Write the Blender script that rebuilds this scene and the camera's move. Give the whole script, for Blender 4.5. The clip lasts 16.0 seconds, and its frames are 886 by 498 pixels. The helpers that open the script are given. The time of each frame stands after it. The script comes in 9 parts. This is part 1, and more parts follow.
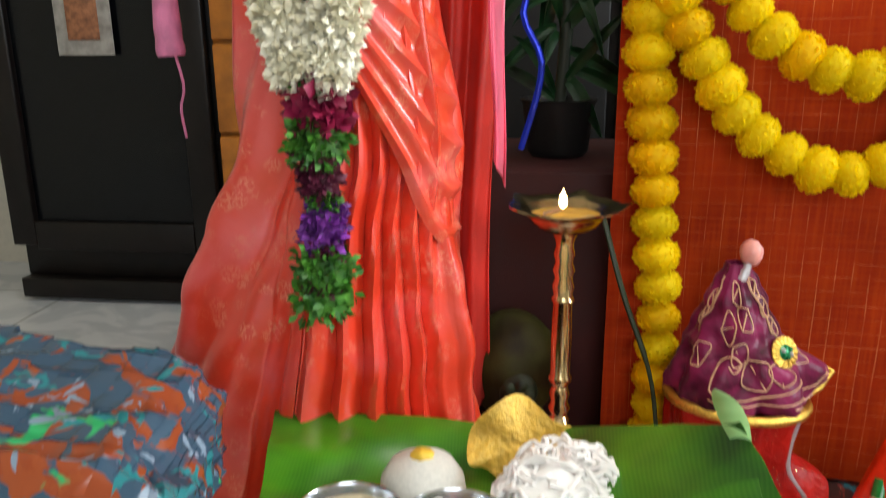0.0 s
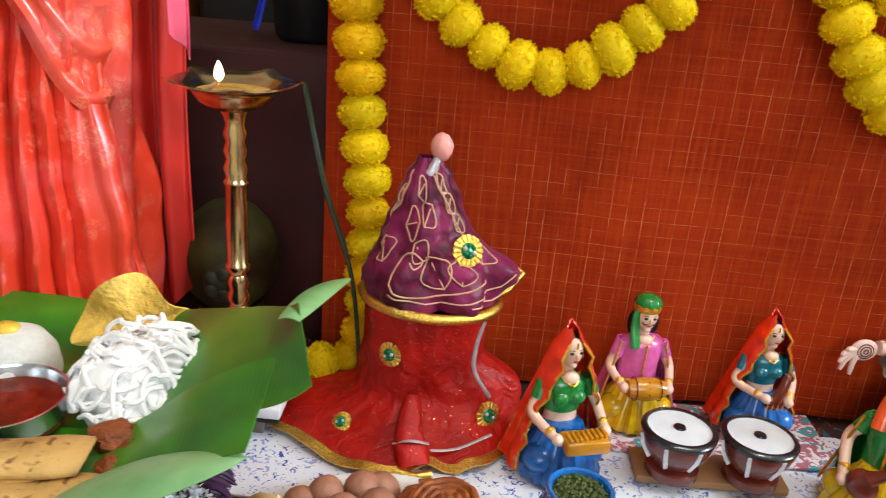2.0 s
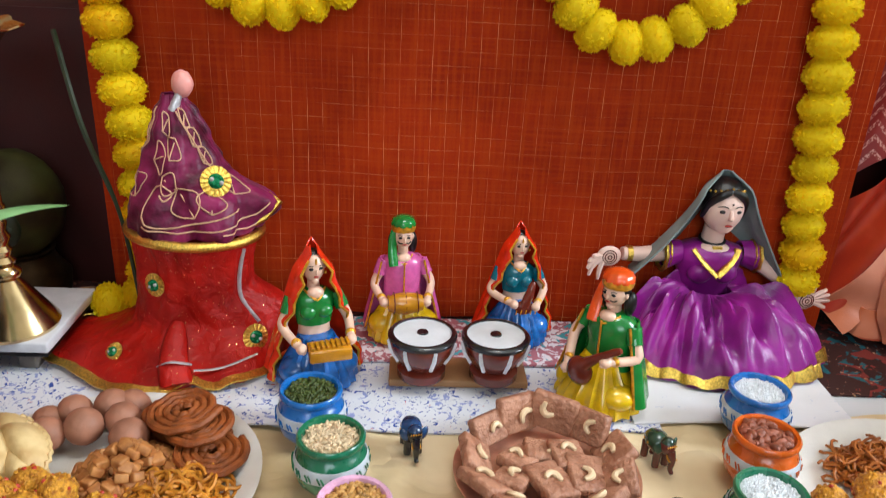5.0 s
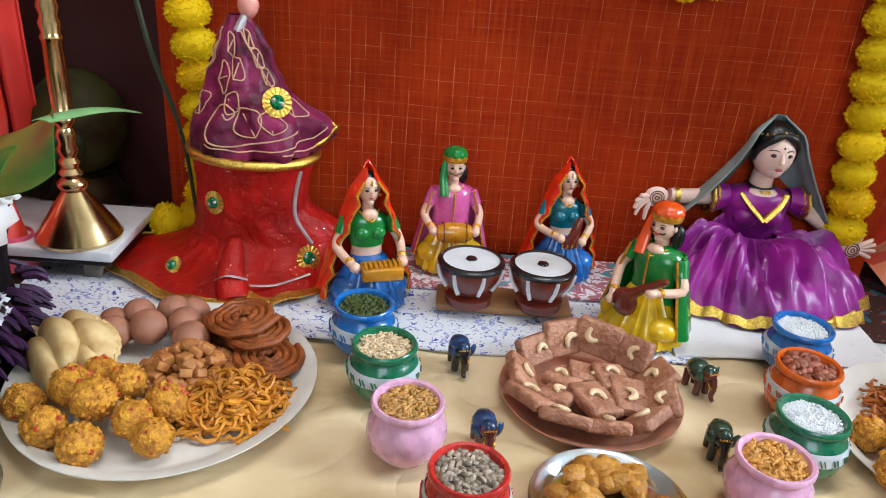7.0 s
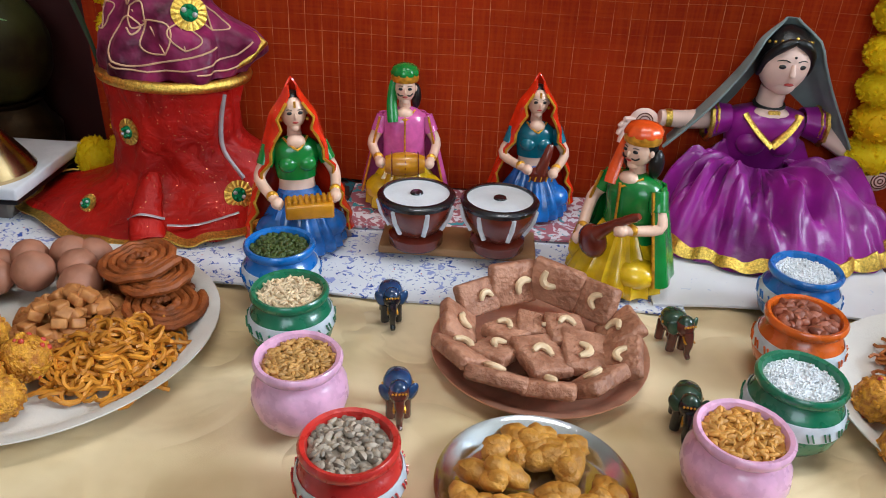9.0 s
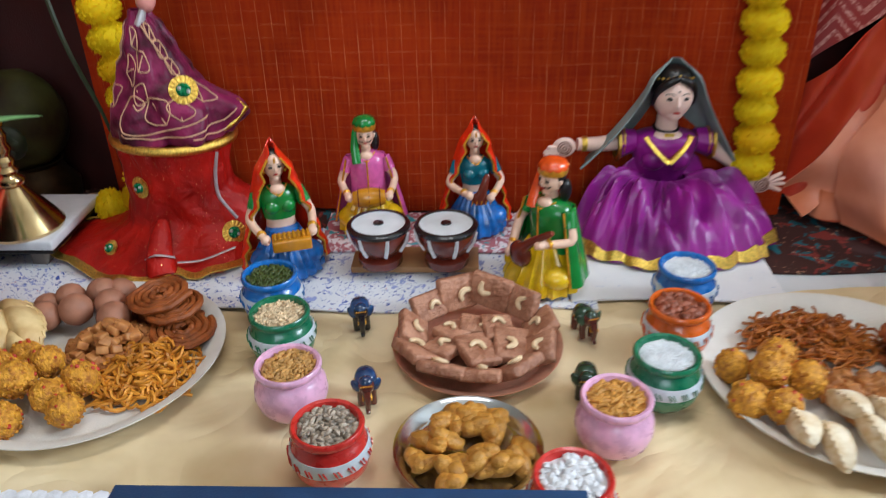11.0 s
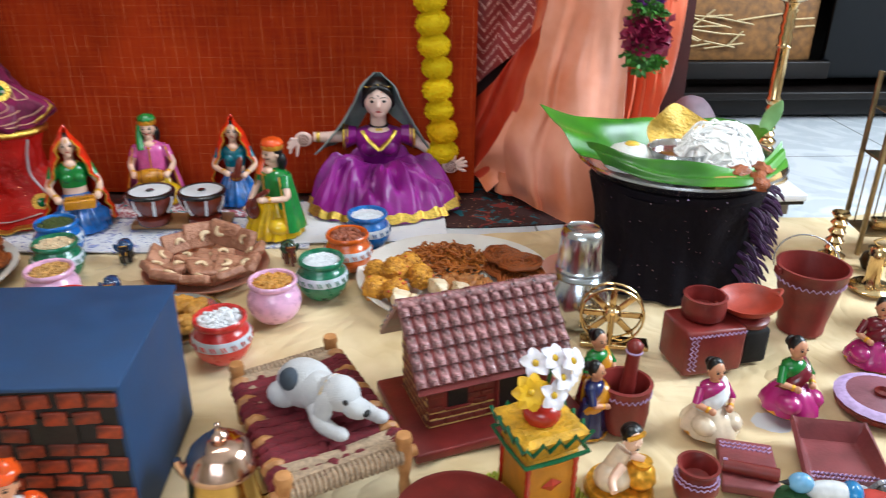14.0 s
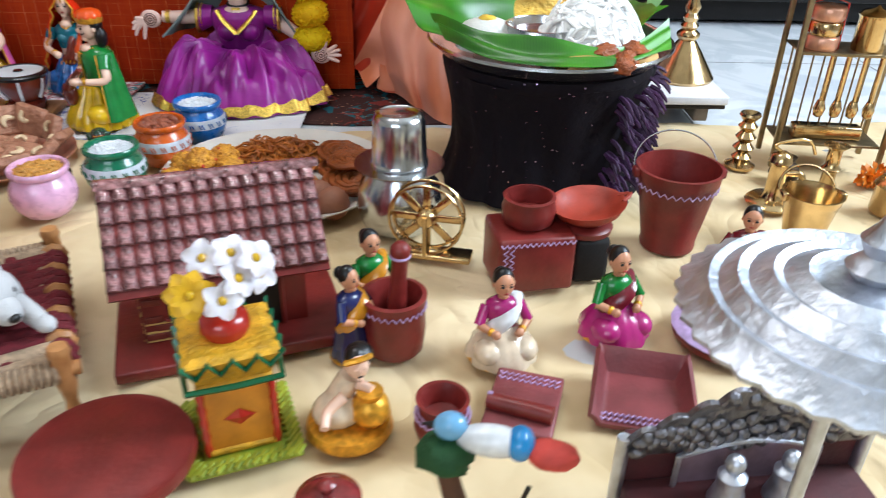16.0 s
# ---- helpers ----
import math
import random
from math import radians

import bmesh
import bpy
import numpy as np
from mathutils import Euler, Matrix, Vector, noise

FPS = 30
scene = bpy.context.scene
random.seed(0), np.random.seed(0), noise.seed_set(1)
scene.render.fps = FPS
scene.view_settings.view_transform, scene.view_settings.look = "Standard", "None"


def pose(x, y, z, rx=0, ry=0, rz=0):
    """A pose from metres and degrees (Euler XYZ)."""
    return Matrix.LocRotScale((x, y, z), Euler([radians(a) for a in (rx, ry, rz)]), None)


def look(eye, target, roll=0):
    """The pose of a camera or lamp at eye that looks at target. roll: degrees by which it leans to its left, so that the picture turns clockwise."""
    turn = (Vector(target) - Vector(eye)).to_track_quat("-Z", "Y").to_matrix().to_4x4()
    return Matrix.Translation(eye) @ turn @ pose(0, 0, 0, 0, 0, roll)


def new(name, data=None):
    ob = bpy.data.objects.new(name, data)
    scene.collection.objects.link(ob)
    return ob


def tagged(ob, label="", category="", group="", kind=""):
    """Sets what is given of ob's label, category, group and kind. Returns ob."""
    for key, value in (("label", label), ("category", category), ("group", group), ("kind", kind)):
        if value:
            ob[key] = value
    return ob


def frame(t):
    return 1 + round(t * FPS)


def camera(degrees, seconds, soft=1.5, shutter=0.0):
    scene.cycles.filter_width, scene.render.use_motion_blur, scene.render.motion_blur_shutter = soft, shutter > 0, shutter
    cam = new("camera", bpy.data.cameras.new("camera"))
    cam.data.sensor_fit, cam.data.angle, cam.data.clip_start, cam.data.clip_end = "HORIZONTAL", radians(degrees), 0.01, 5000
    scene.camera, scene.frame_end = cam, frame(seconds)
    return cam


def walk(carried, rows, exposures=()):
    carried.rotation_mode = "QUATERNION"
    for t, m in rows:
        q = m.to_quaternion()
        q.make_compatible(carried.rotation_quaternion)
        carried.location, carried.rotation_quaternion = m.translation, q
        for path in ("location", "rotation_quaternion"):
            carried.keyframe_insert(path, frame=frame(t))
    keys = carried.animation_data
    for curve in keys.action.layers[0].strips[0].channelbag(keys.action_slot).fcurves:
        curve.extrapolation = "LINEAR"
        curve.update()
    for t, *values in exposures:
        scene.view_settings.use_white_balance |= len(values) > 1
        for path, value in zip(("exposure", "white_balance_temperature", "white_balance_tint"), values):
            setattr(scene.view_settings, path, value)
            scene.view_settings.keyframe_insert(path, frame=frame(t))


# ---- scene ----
cam = camera(60.2, 16.0, 1.0, 0.4)
PATH = [
    (0, (0.223, 0.279, 0.754), (-0.005, 2.192, 0.217), -0.4),
    (0.5, (0.228, 0.233, 0.7), (0.017, 2.104, 0.025), -0.0),
    (1, (0.292, 0.233, 0.704), (0.078, 2.087, -0.015), 0.6),
    (1.5, (0.464, 0.307, 0.715), (0.366, 2.165, -0.02), 4.1),
    (2, (0.584, 0.346, 0.704), (0.544, 2.207, -0.025), 4.7),
    (2.5, (0.634, 0.359, 0.702), (0.575, 2.225, -0.014), 4.0),
    (3, (0.69, 0.357, 0.69), (0.67, 2.22, -0.038), 1.9),
    (3.5, (0.76, 0.348, 0.689), (0.77, 2.21, -0.04), 2.3),
    (4, (0.841, 0.317, 0.69), (0.937, 2.17, -0.055), 3.2),
    (4.5, (0.901, 0.278, 0.699), (0.998, 2.139, -0.03), 3.0),
    (5, (0.893, 0.247, 0.68), (0.987, 2.086, -0.103), 2.8),
    (5.2, (0.906, 0.242, 0.663), (0.978, 2.077, -0.132), 2.2),
    (7.3, (0.854, 0.192, 0.626), (0.851, 1.999, -0.232), 5.5),
    (7.5, (0.874, 0.207, 0.627), (0.809, 2.012, -0.231), 4.8),
    (8, (0.985, 0.254, 0.58), (0.934, 2.034, -0.33), 4.2),
    (8.5, (1.018, 0.303, 0.566), (0.969, 2.064, -0.379), 4.2),
    (8.7, (1.009, 0.339, 0.538), (0.945, 2.087, -0.432), 3.6),
    (10.8, (1.058, 0.206, 0.624), (0.967, 1.951, -0.348), -1.6),
    (11, (1.085, 0.152, 0.695), (0.999, 1.886, -0.298), -1.5),
    (11.5, (1.157, -0.006, 0.765), (1.105, 1.811, -0.069), -1.0),
    (12, (1.239, -0.184, 0.843), (1.098, 1.674, 0.117), -1.9),
    (12.5, (1.259, -0.336, 0.883), (1.124, 1.545, 0.217), -3.0),
    (13, (1.311, -0.425, 0.819), (1.205, 1.449, 0.129), -3.0),
    (13.5, (1.403, -0.448, 0.765), (1.398, 1.384, -0.038), -0.3),
    (14, (1.491, -0.353, 0.709), (1.589, 1.455, -0.14), 0.4),
    (14.5, (1.565, -0.296, 0.66), (1.754, 1.486, -0.228), 1.0),
    (15, (1.612, -0.286, 0.618), (1.745, 1.485, -0.302), 1.1),
    (15.5, (1.732, -0.274, 0.589), (1.758, 1.465, -0.398), -0.2),
    (16, (1.841, -0.191, 0.56), (1.879, 1.539, -0.442), 1.3),
]
walk(cam, [(t, look(eye, target, roll)) for t, eye, target, roll in PATH],
     [(0, 0.36, 6800, 10), (1.5, 0.42, 6600, 10), (3, 0.42, 6450, 10), (5, 0.26, 6350, 10), (8, 0.14, 6100, 10), (9, 0.0, 6100, 10), (11, -0.10, 6100, 10), (12.2, 0.04, 6200, 10), (13, 0.08, 6200, 10), (16, 0.0, 6000, 10)])

# ---- world and light ----
world = bpy.data.worlds.new("world")
scene.world = world
world.use_nodes = True
_bg = world.node_tree.nodes["Background"]
_sky = world.node_tree.nodes.new("ShaderNodeTexSky")
_sky.sky_type, _sky.sun_disc = "NISHITA", False
_sky.sun_elevation, _sky.sun_rotation = radians(42), radians(120)
world.node_tree.links.new(_sky.outputs[0], _bg.inputs[0])
_bg.inputs[1].default_value = 0.12


def window_light(name, eye, target, sx, sy, watts, colour):
    d = bpy.data.lights.new(name, "AREA")
    d.shape, d.size, d.size_y, d.energy, d.color = "RECTANGLE", sx, sy, watts, colour
    ob = new(name, d)
    ob.matrix_world = look(eye, target)
    return ob


window_light("window_light_right", (4.08, 0.75, 1.75), (0.9, 1.05, 0.1), 1.2, 1.1, 116, (0.80, 0.92, 1.0))
window_light("window_light_front", (0.9, -2.36, 1.8), (0.95, 1.2, 0.2), 1.8, 1.3, 36, (0.88, 0.95, 1.0))
window_light("tube_light_glow", (1.2, 0.75, 2.60), (1.15, 1.0, 0.0), 1.2, 0.12, 22, (1.0, 0.97, 0.93))


# ---- materials ----
def lin(h):
    out = []
    for i in (0, 2, 4):
        s = int(h[i:i + 2], 16) / 255
        out.append(s / 12.92 if s <= 0.04045 else ((s + 0.055) / 1.055) ** 2.4)
    return tuple(out)


MATS = {}


def nodes_of(m):
    m.use_nodes = True
    t = m.node_tree
    return t, t.nodes["Principled BSDF"]


def add_node(t, kind, **kw):
    n = t.nodes.new(kind)
    for k, v in kw.items():
        n.inputs[k.replace("_", " ")].default_value = v
    return n


def ramp(t, fac, stops, constant=False):
    r = t.nodes.new("ShaderNodeValToRGB")
    if constant:
        r.color_ramp.interpolation = "CONSTANT"
    while len(r.color_ramp.elements) < len(stops):
        r.color_ramp.elements.new(0.5)
    for e, (p, c) in zip(r.color_ramp.elements, stops):
        e.position, e.color = p, (*c, 1)
    t.links.new(fac, r.inputs[0])
    return r.outputs[0]


def mix_col(t, fac, a, b, mode="MIX"):
    n = t.nodes.new("ShaderNodeMix")
    n.data_type, n.blend_type = "RGBA", mode
    for sock, val in ((n.inputs[0], fac), (n.inputs[6], a), (n.inputs[7], b)):
        if hasattr(val, "links"):
            t.links.new(val, sock)
        elif isinstance(val, (int, float)):
            sock.default_value = val
        else:
            sock.default_value = (*val, 1)
    return n.outputs[2]


def maths(t, op, a, b=0.0, c=0.0):
    n = t.nodes.new("ShaderNodeMath")
    n.operation = op
    for sock, val in zip(n.inputs, (a, b, c)):
        if hasattr(val, "links"):
            t.links.new(val, sock)
        else:
            sock.default_value = val
    return n.outputs[0]


def obj_coord(t):
    return t.nodes.new("ShaderNodeTexCoord").outputs["Object"]


def noise_tex(t, scale, detail=3.0, coord=None, dist=0.0):
    n = add_node(t, "ShaderNodeTexNoise", Scale=scale, Detail=detail, Distortion=dist)
    t.links.new(coord if coord else obj_coord(t), n.inputs["Vector"])
    return n.outputs[0]


def bumped(t, p, height, strength, dist=0.002):
    b = add_node(t, "ShaderNodeBump", Strength=strength, Distance=dist)
    t.links.new(height, b.inputs["Height"])
    t.links.new(b.outputs[0], p.inputs["Normal"])


def mat(name, hexc, rough=0.5, metal=0.0, vary=0.18, scale=40, bump=0.25, bscale=220, c2=None, coat=0.0, sheen=0.0, rand=0.0, island=0.0, trans=0.0, dist=0.002, spec=0.5, sub=0.0):
    if name in MATS:
        return MATS[name]
    m = bpy.data.materials.new(name)
    t, p = nodes_of(m)
    c = lin(hexc)
    lo = tuple(x * (1 - vary) for x in c)
    hi = lin(c2) if c2 else tuple(min(1, x * (1 + vary)) for x in c)
    co = obj_coord(t)
    n = noise_tex(t, scale, 4, co)
    col = ramp(t, n, [(0.34, lo), (0.66, hi)])
    if rand or island:
        src = t.nodes.new("ShaderNodeObjectInfo").outputs["Random"] if rand else t.nodes.new("ShaderNodeNewGeometry").outputs["Random Per Island"]
        k = rand or island
        mr = t.nodes.new("ShaderNodeMapRange")
        t.links.new(src, mr.inputs[0])
        mr.inputs[3].default_value, mr.inputs[4].default_value = 1 - k, 1 + k
        hsv = t.nodes.new("ShaderNodeHueSaturation")
        t.links.new(mr.outputs[0], hsv.inputs["Value"])
        t.links.new(col, hsv.inputs["Color"])
        col = hsv.outputs[0]
    t.links.new(col, p.inputs["Base Color"])
    n2 = noise_tex(t, bscale, 3, co)
    if bump:
        bumped(t, p, n2, bump, dist)
    rr = t.nodes.new("ShaderNodeMapRange")
    t.links.new(n, rr.inputs[0])
    rr.inputs[3].default_value, rr.inputs[4].default_value = max(0.02, rough * 0.8), min(1, rough * 1.2)
    t.links.new(rr.outputs[0], p.inputs["Roughness"])
    p.inputs["Metallic"].default_value = metal
    p.inputs["Coat Weight"].default_value = coat
    p.inputs["Coat Roughness"].default_value = 0.12
    p.inputs["Sheen Weight"].default_value = sheen * 0.2
    p.inputs["Transmission Weight"].default_value = trans
    p.inputs["Specular IOR Level"].default_value = spec
    if sub:
        p.inputs["Subsurface Weight"].default_value = sub
        p.inputs["Subsurface Radius"].default_value = (0.006, 0.004, 0.002)
    MATS[name] = m
    return m


def backdrop_material():
    m = bpy.data.materials.new("red_woven_cloth")
    t, p = nodes_of(m)
    co = obj_coord(t)
    sep = t.nodes.new("ShaderNodeSeparateXYZ")
    t.links.new(co, sep.inputs[0])
    wob = noise_tex(t, 5, 2, co)
    col = ramp(t, noise_tex(t, 7, 5, co), [(0.3, lin("8c2002")), (0.7, lin("a62e04"))])
    # slubs: uneven yarn seen as short upright and level streaks
    for k, sc in ((0, (150, 40, 9)), (1, (9, 40, 150))):
        mp = t.nodes.new("ShaderNodeMapping")
        mp.inputs["Scale"].default_value = sc
        t.links.new(co, mp.inputs[0])
        sl = noise_tex(t, 1.0, 4, mp.outputs[0])
        col = mix_col(t, ramp(t, sl, [(0.42, (0, 0, 0)), (0.75, (0.42,) * 3)]), col, lin("c04a0a") if k == 0 else lin("b44008"))
    # fine weave of darker and lighter yarn
    fine = []
    for ax in (0, 2):
        w = maths(t, "ADD", maths(t, "MULTIPLY", sep.outputs[ax], 620.0), maths(t, "MULTIPLY", wob, 14.0))
        fine.append(maths(t, "SINE", w))
    weave = maths(t, "MULTIPLY", fine[0], fine[1])
    col = mix_col(t, maths(t, "MULTIPLY_ADD", weave, 0.03, 0.05), col, lin("5e1007"))
    # metallic yarn, one in about every 26 mm, broken along its length
    masks = []
    for ax, other, step, seed in ((0, 2, 0.0262, 0.3), (2, 0, 0.0240, 7.7)):
        w = maths(t, "ADD", maths(t, "DIVIDE", sep.outputs[ax], step), maths(t, "MULTIPLY", wob, 0.28))
        f = maths(t, "ABSOLUTE", maths(t, "SUBTRACT", maths(t, "FRACT", w), 0.5))
        line = maths(t, "MULTIPLY", maths(t, "LESS_THAN", f, 0.013), 0.85 if ax == 0 else 0.5)
        cm = t.nodes.new("ShaderNodeCombineXYZ")
        t.links.new(maths(t, "MULTIPLY", maths(t, "FLOOR", w), 3.71), cm.inputs[0])
        t.links.new(maths(t, "MULTIPLY", sep.outputs[other], 22.0), cm.inputs[1])
        cm.inputs[2].default_value = seed
        br = noise_tex(t, 1.0, 4, cm.outputs[0])
        masks.append(maths(t, "MULTIPLY", line, ramp(t, br, [(0.38, (0.08,) * 3), (0.62, (1, 1, 1))])))
    mask = maths(t, "MAXIMUM", masks[0], masks[1])
    patch = ramp(t, noise_tex(t, 3.0, 3, co), [(0.40, (0.28,) * 3), (0.60, (1, 1, 1))])
    mask = maths(t, "MULTIPLY", mask, patch)
    t.links.new(mix_col(t, mask, col, lin("f0a468")), p.inputs["Base Color"])
    t.links.new(maths(t, "MULTIPLY_ADD", mask, -0.4, 0.78), p.inputs["Roughness"])
    t.links.new(maths(t, "MULTIPLY", mask, 0.5), p.inputs["Metallic"])
    p.inputs["Specular IOR Level"].default_value = 0.15
    bumped(t, p, noise_tex(t, 420, 2, co), 0.3, 0.0008)
    return m


def print_material(name, base, blots, rough=0.8, weave=500):
    """A printed cloth: a ground colour and blots of colours, each (hex, scale, threshold)."""
    m = bpy.data.materials.new(name)
    t, p = nodes_of(m)
    co = obj_coord(t)
    b = lin(base)
    col = ramp(t, noise_tex(t, 9, 4, co), [(0.3, tuple(x * 0.86 for x in b)), (0.7, b)])
    for i, (h, sc, th) in enumerate(blots):
        mp = t.nodes.new("ShaderNodeMapping")
        mp.inputs["Location"].default_value = (i * 1.7, i * 2.3, i * 0.9)
        t.links.new(co, mp.inputs[0])
        n = noise_tex(t, sc, 3, mp.outputs[0], 1.2)
        k = ramp(t, n, [(th, (0, 0, 0)), (th + 0.03, (1, 1, 1))])
        col = mix_col(t, k, col, lin(h))
    t.links.new(col, p.inputs["Base Color"])
    p.inputs["Roughness"].default_value = rough
    bumped(t, p, noise_tex(t, weave, 2, co), 0.3, 0.001)
    return m


def brocade_material(name, base, gold, scale=90, sheen_c="ff8a80", amount=0.52):
    """Silk with a woven metallic figure."""
    m = bpy.data.materials.new(name)
    t, p = nodes_of(m)
    co = obj_coord(t)
    b = lin(base)
    sheen_mix = lin(sheen_c)
    # patches of sheen_c mixed into the base colour imitate the silk's highlights
    col = ramp(t, noise_tex(t, 6, 4, co, 1.0), [(0.34, tuple(x * 0.85 for x in b)), (0.5, b), (0.72, tuple(0.72 * x + 0.28 * y for x, y in zip(b, sheen_mix)))])
    v = add_node(t, "ShaderNodeTexVoronoi", Scale=scale * 0.35)
    t.links.new(co, v.inputs["Vector"])
    n = noise_tex(t, scale, 4, co, 2.5)
    k = maths(t, "MULTIPLY", ramp(t, n, [(amount, (0, 0, 0)), (amount + 0.05, (1, 1, 1))]), ramp(t, v.outputs["Distance"], [(0.35, (1, 1, 1)), (0.5, (0, 0, 0))]))
    area = ramp(t, noise_tex(t, 5.0, 2, co), [(0.42, (0.06,) * 3), (0.6, (0.42,) * 3)])
    k = maths(t, "MULTIPLY", k, area)
    t.links.new(mix_col(t, k, col, lin(gold)), p.inputs["Base Color"])
    p.inputs["Roughness"].default_value = 0.28
    p.inputs["Specular Tint"].default_value = (*lin(sheen_c), 1)
    p.inputs["Specular IOR Level"].default_value = 0.8
    p.inputs["Coat Weight"].default_value = 0.7
    p.inputs["Coat Roughness"].default_value = 0.30
    p.inputs["Coat IOR"].default_value = 1.8
    p.inputs["Sheen Weight"].default_value = 0.08
    p.inputs["Sheen Roughness"].default_value = 0.35
    p.inputs["Sheen Tint"].default_value = (*lin(sheen_c), 1)
    bumped(t, p, n, 0.15, 0.001)
    return m


def chevron_material():
    """Tie-dyed red cloth with rows of pale chevrons."""
    m = bpy.data.materials.new("chevron_cloth")
    t, p = nodes_of(m)
    co = obj_coord(t)
    sep = t.nodes.new("ShaderNodeSeparateXYZ")
    t.links.new(co, sep.inputs[0])
    zig = maths(t, "PINGPONG", sep.outputs[0], 0.036)
    w = maths(t, "ADD", maths(t, "MULTIPLY", sep.outputs[2], 38.0), maths(t, "MULTIPLY", zig, 46.0))
    band = maths(t, "GREATER_THAN", maths(t, "FRACT", w), 0.62)
    dots = ramp(t, noise_tex(t, 260, 2, co), [(0.45, (0.05,) * 3), (0.58, (0.75,) * 3)])
    k = maths(t, "MULTIPLY", band, dots)
    col = ramp(t, noise_tex(t, 8, 3, co), [(0.3, lin("74140f")), (0.7, lin("92201a"))])
    t.links.new(mix_col(t, k, col, lin("e3a89a")), p.inputs["Base Color"])
    p.inputs["Roughness"].default_value = 0.6
    return m


def velvet_material():
    m = bpy.data.materials.new("sequinned_velvet")
    t, p = nodes_of(m)
    co = obj_coord(t)
    v = add_node(t, "ShaderNodeTexVoronoi", Scale=70.0)
    t.links.new(co, v.inputs["Vector"])
    k = maths(t, "LESS_THAN", v.outputs["Distance"], 0.09)
    t.links.new(mix_col(t, k, lin("0d060f"), lin("b9a2c8")), p.inputs["Base Color"])
    t.links.new(maths(t, "MULTIPLY", k, 0.9), p.inputs["Metallic"])
    t.links.new(maths(t, "MULTIPLY_ADD", k, -0.55, 0.8), p.inputs["Roughness"])
    p.inputs["Specular IOR Level"].default_value = 0.2
    bumped(t, p, noise_tex(t, 60, 4, co), 0.6, 0.004)
    return m


def tile_floor_material():
    m = bpy.data.materials.new("pale_floor_tile")
    t, p = nodes_of(m)
    co = obj_coord(t)
    b = t.nodes.new("ShaderNodeTexBrick")
    b.offset = 0.0
    for k, v in (("Scale", 1.0), ("Mortar Size", 0.003), ("Brick Width", 0.6), ("Row Height", 0.6)):
        b.inputs[k].default_value = v
    b.inputs["Color1"].default_value = (*lin("dcdfe2"), 1)
    b.inputs["Color2"].default_value = (*lin("d6dade"), 1)
    b.inputs["Mortar"].default_value = (*lin("9a9a98"), 1)
    t.links.new(co, b.inputs["Vector"])
    vein = ramp(t, noise_tex(t, 4, 6, co, 2.0), [(0.45, (0.82, 0.84, 0.86)), (0.55, (1, 1, 1))])
    t.links.new(mix_col(t, 1.0, b.outputs[0], vein, "MULTIPLY"), p.inputs["Base Color"])
    p.inputs["Roughness"].default_value = 0.22
    return m


def banana_leaf_material():
    m = bpy.data.materials.new("banana_leaf")
    t, p = nodes_of(m)
    co = obj_coord(t)
    sep = t.nodes.new("ShaderNodeSeparateXYZ")
    t.links.new(co, sep.inputs[0])
    n = noise_tex(t, 9, 3, co)
    rib = maths(t, "SINE", maths(t, "ADD", maths(t, "MULTIPLY", sep.outputs[0], 1500.0), maths(t, "MULTIPLY", n, 30.0)))
    col = ramp(t, n, [(0.3, lin("10480f")), (0.7, lin("438a14"))])
    col = mix_col(t, maths(t, "MULTIPLY_ADD", rib, 0.03, 0.03), col, lin("86bf4f"))
    t.links.new(col, p.inputs["Base Color"])
    p.inputs["Roughness"].default_value = 0.32
    p.inputs["Subsurface Weight"].default_value = 0.15
    p.inputs["Subsurface Radius"].default_value = (0.002, 0.004, 0.001)
    bumped(t, p, rib, 0.04, 0.0006)
    return m


WALL = mat("cream_wall_paint", "c2bbac", 0.75, bscale=90, bump=0.1, vary=0.05)
CEIL = mat("white_ceiling_paint", "d6d3cb", 0.85, vary=0.04, bump=0.08)
DARKWOOD = mat("dark_stained_wood", "100a08", 0.42, vary=0.35, scale=14, bscale=120, spec=0.3)
BLACKGLASS = mat("black_cabinet_glass", "06070a", 0.22, vary=0.2, bump=0, spec=0.25)
OAK = mat("honey_wood", "b06a20", 0.42, vary=0.22, scale=18, bscale=140)
BEIGE = mat("beige_table_cloth", "d4b888", 0.72, vary=0.12, scale=6, bscale=700, bump=0.2, c2="e6d0a8", sheen=0.2, dist=0.0008)
# soft rumples in the cloth
_t, _p = nodes_of(BEIGE)
_rb = add_node(_t, "ShaderNodeBump", Strength=0.75, Distance=0.030)
_t.links.new(maths(_t, "ABSOLUTE", maths(_t, "SUBTRACT", noise_tex(_t, 5.5, 2.5, obj_coord(_t), 1.2), 0.5)), _rb.inputs["Height"])
_t.links.new(_p.inputs["Normal"].links[0].from_socket, _rb.inputs["Normal"])
_t.links.new(_rb.outputs[0], _p.inputs["Normal"])
BRASS = mat("polished_brass", "cdb080", 0.2, 1.0, vary=0.18, scale=30, bscale=90, bump=0.06)
GOLD = mat("gold_trim", "ecc05c", 0.34, 1.0, vary=0.3, scale=300, bscale=500, bump=0.6)
GOLDPAINT = mat("gold_paint", "d79a2c", 0.36, 0.55, vary=0.3, scale=120, bscale=200)
STEEL = mat("stainless_steel", "c9ccd0", 0.2, 1.0, vary=0.06, scale=20, bscale=90, bump=0.04)
SILVER = mat("embossed_silver", "c6cad4", 0.44, 1.0, vary=0.12, scale=70, bscale=110, bump=0.5, dist=0.003)
DARKSILVER = mat("tarnished_silver", "77757a", 0.42, 1.0, vary=0.25, scale=70, bscale=110, bump=1.0, dist=0.004)
COPPER = mat("copper_plate", "dea488", 0.36, 0.6, vary=0.15, bscale=90, bump=0.1)
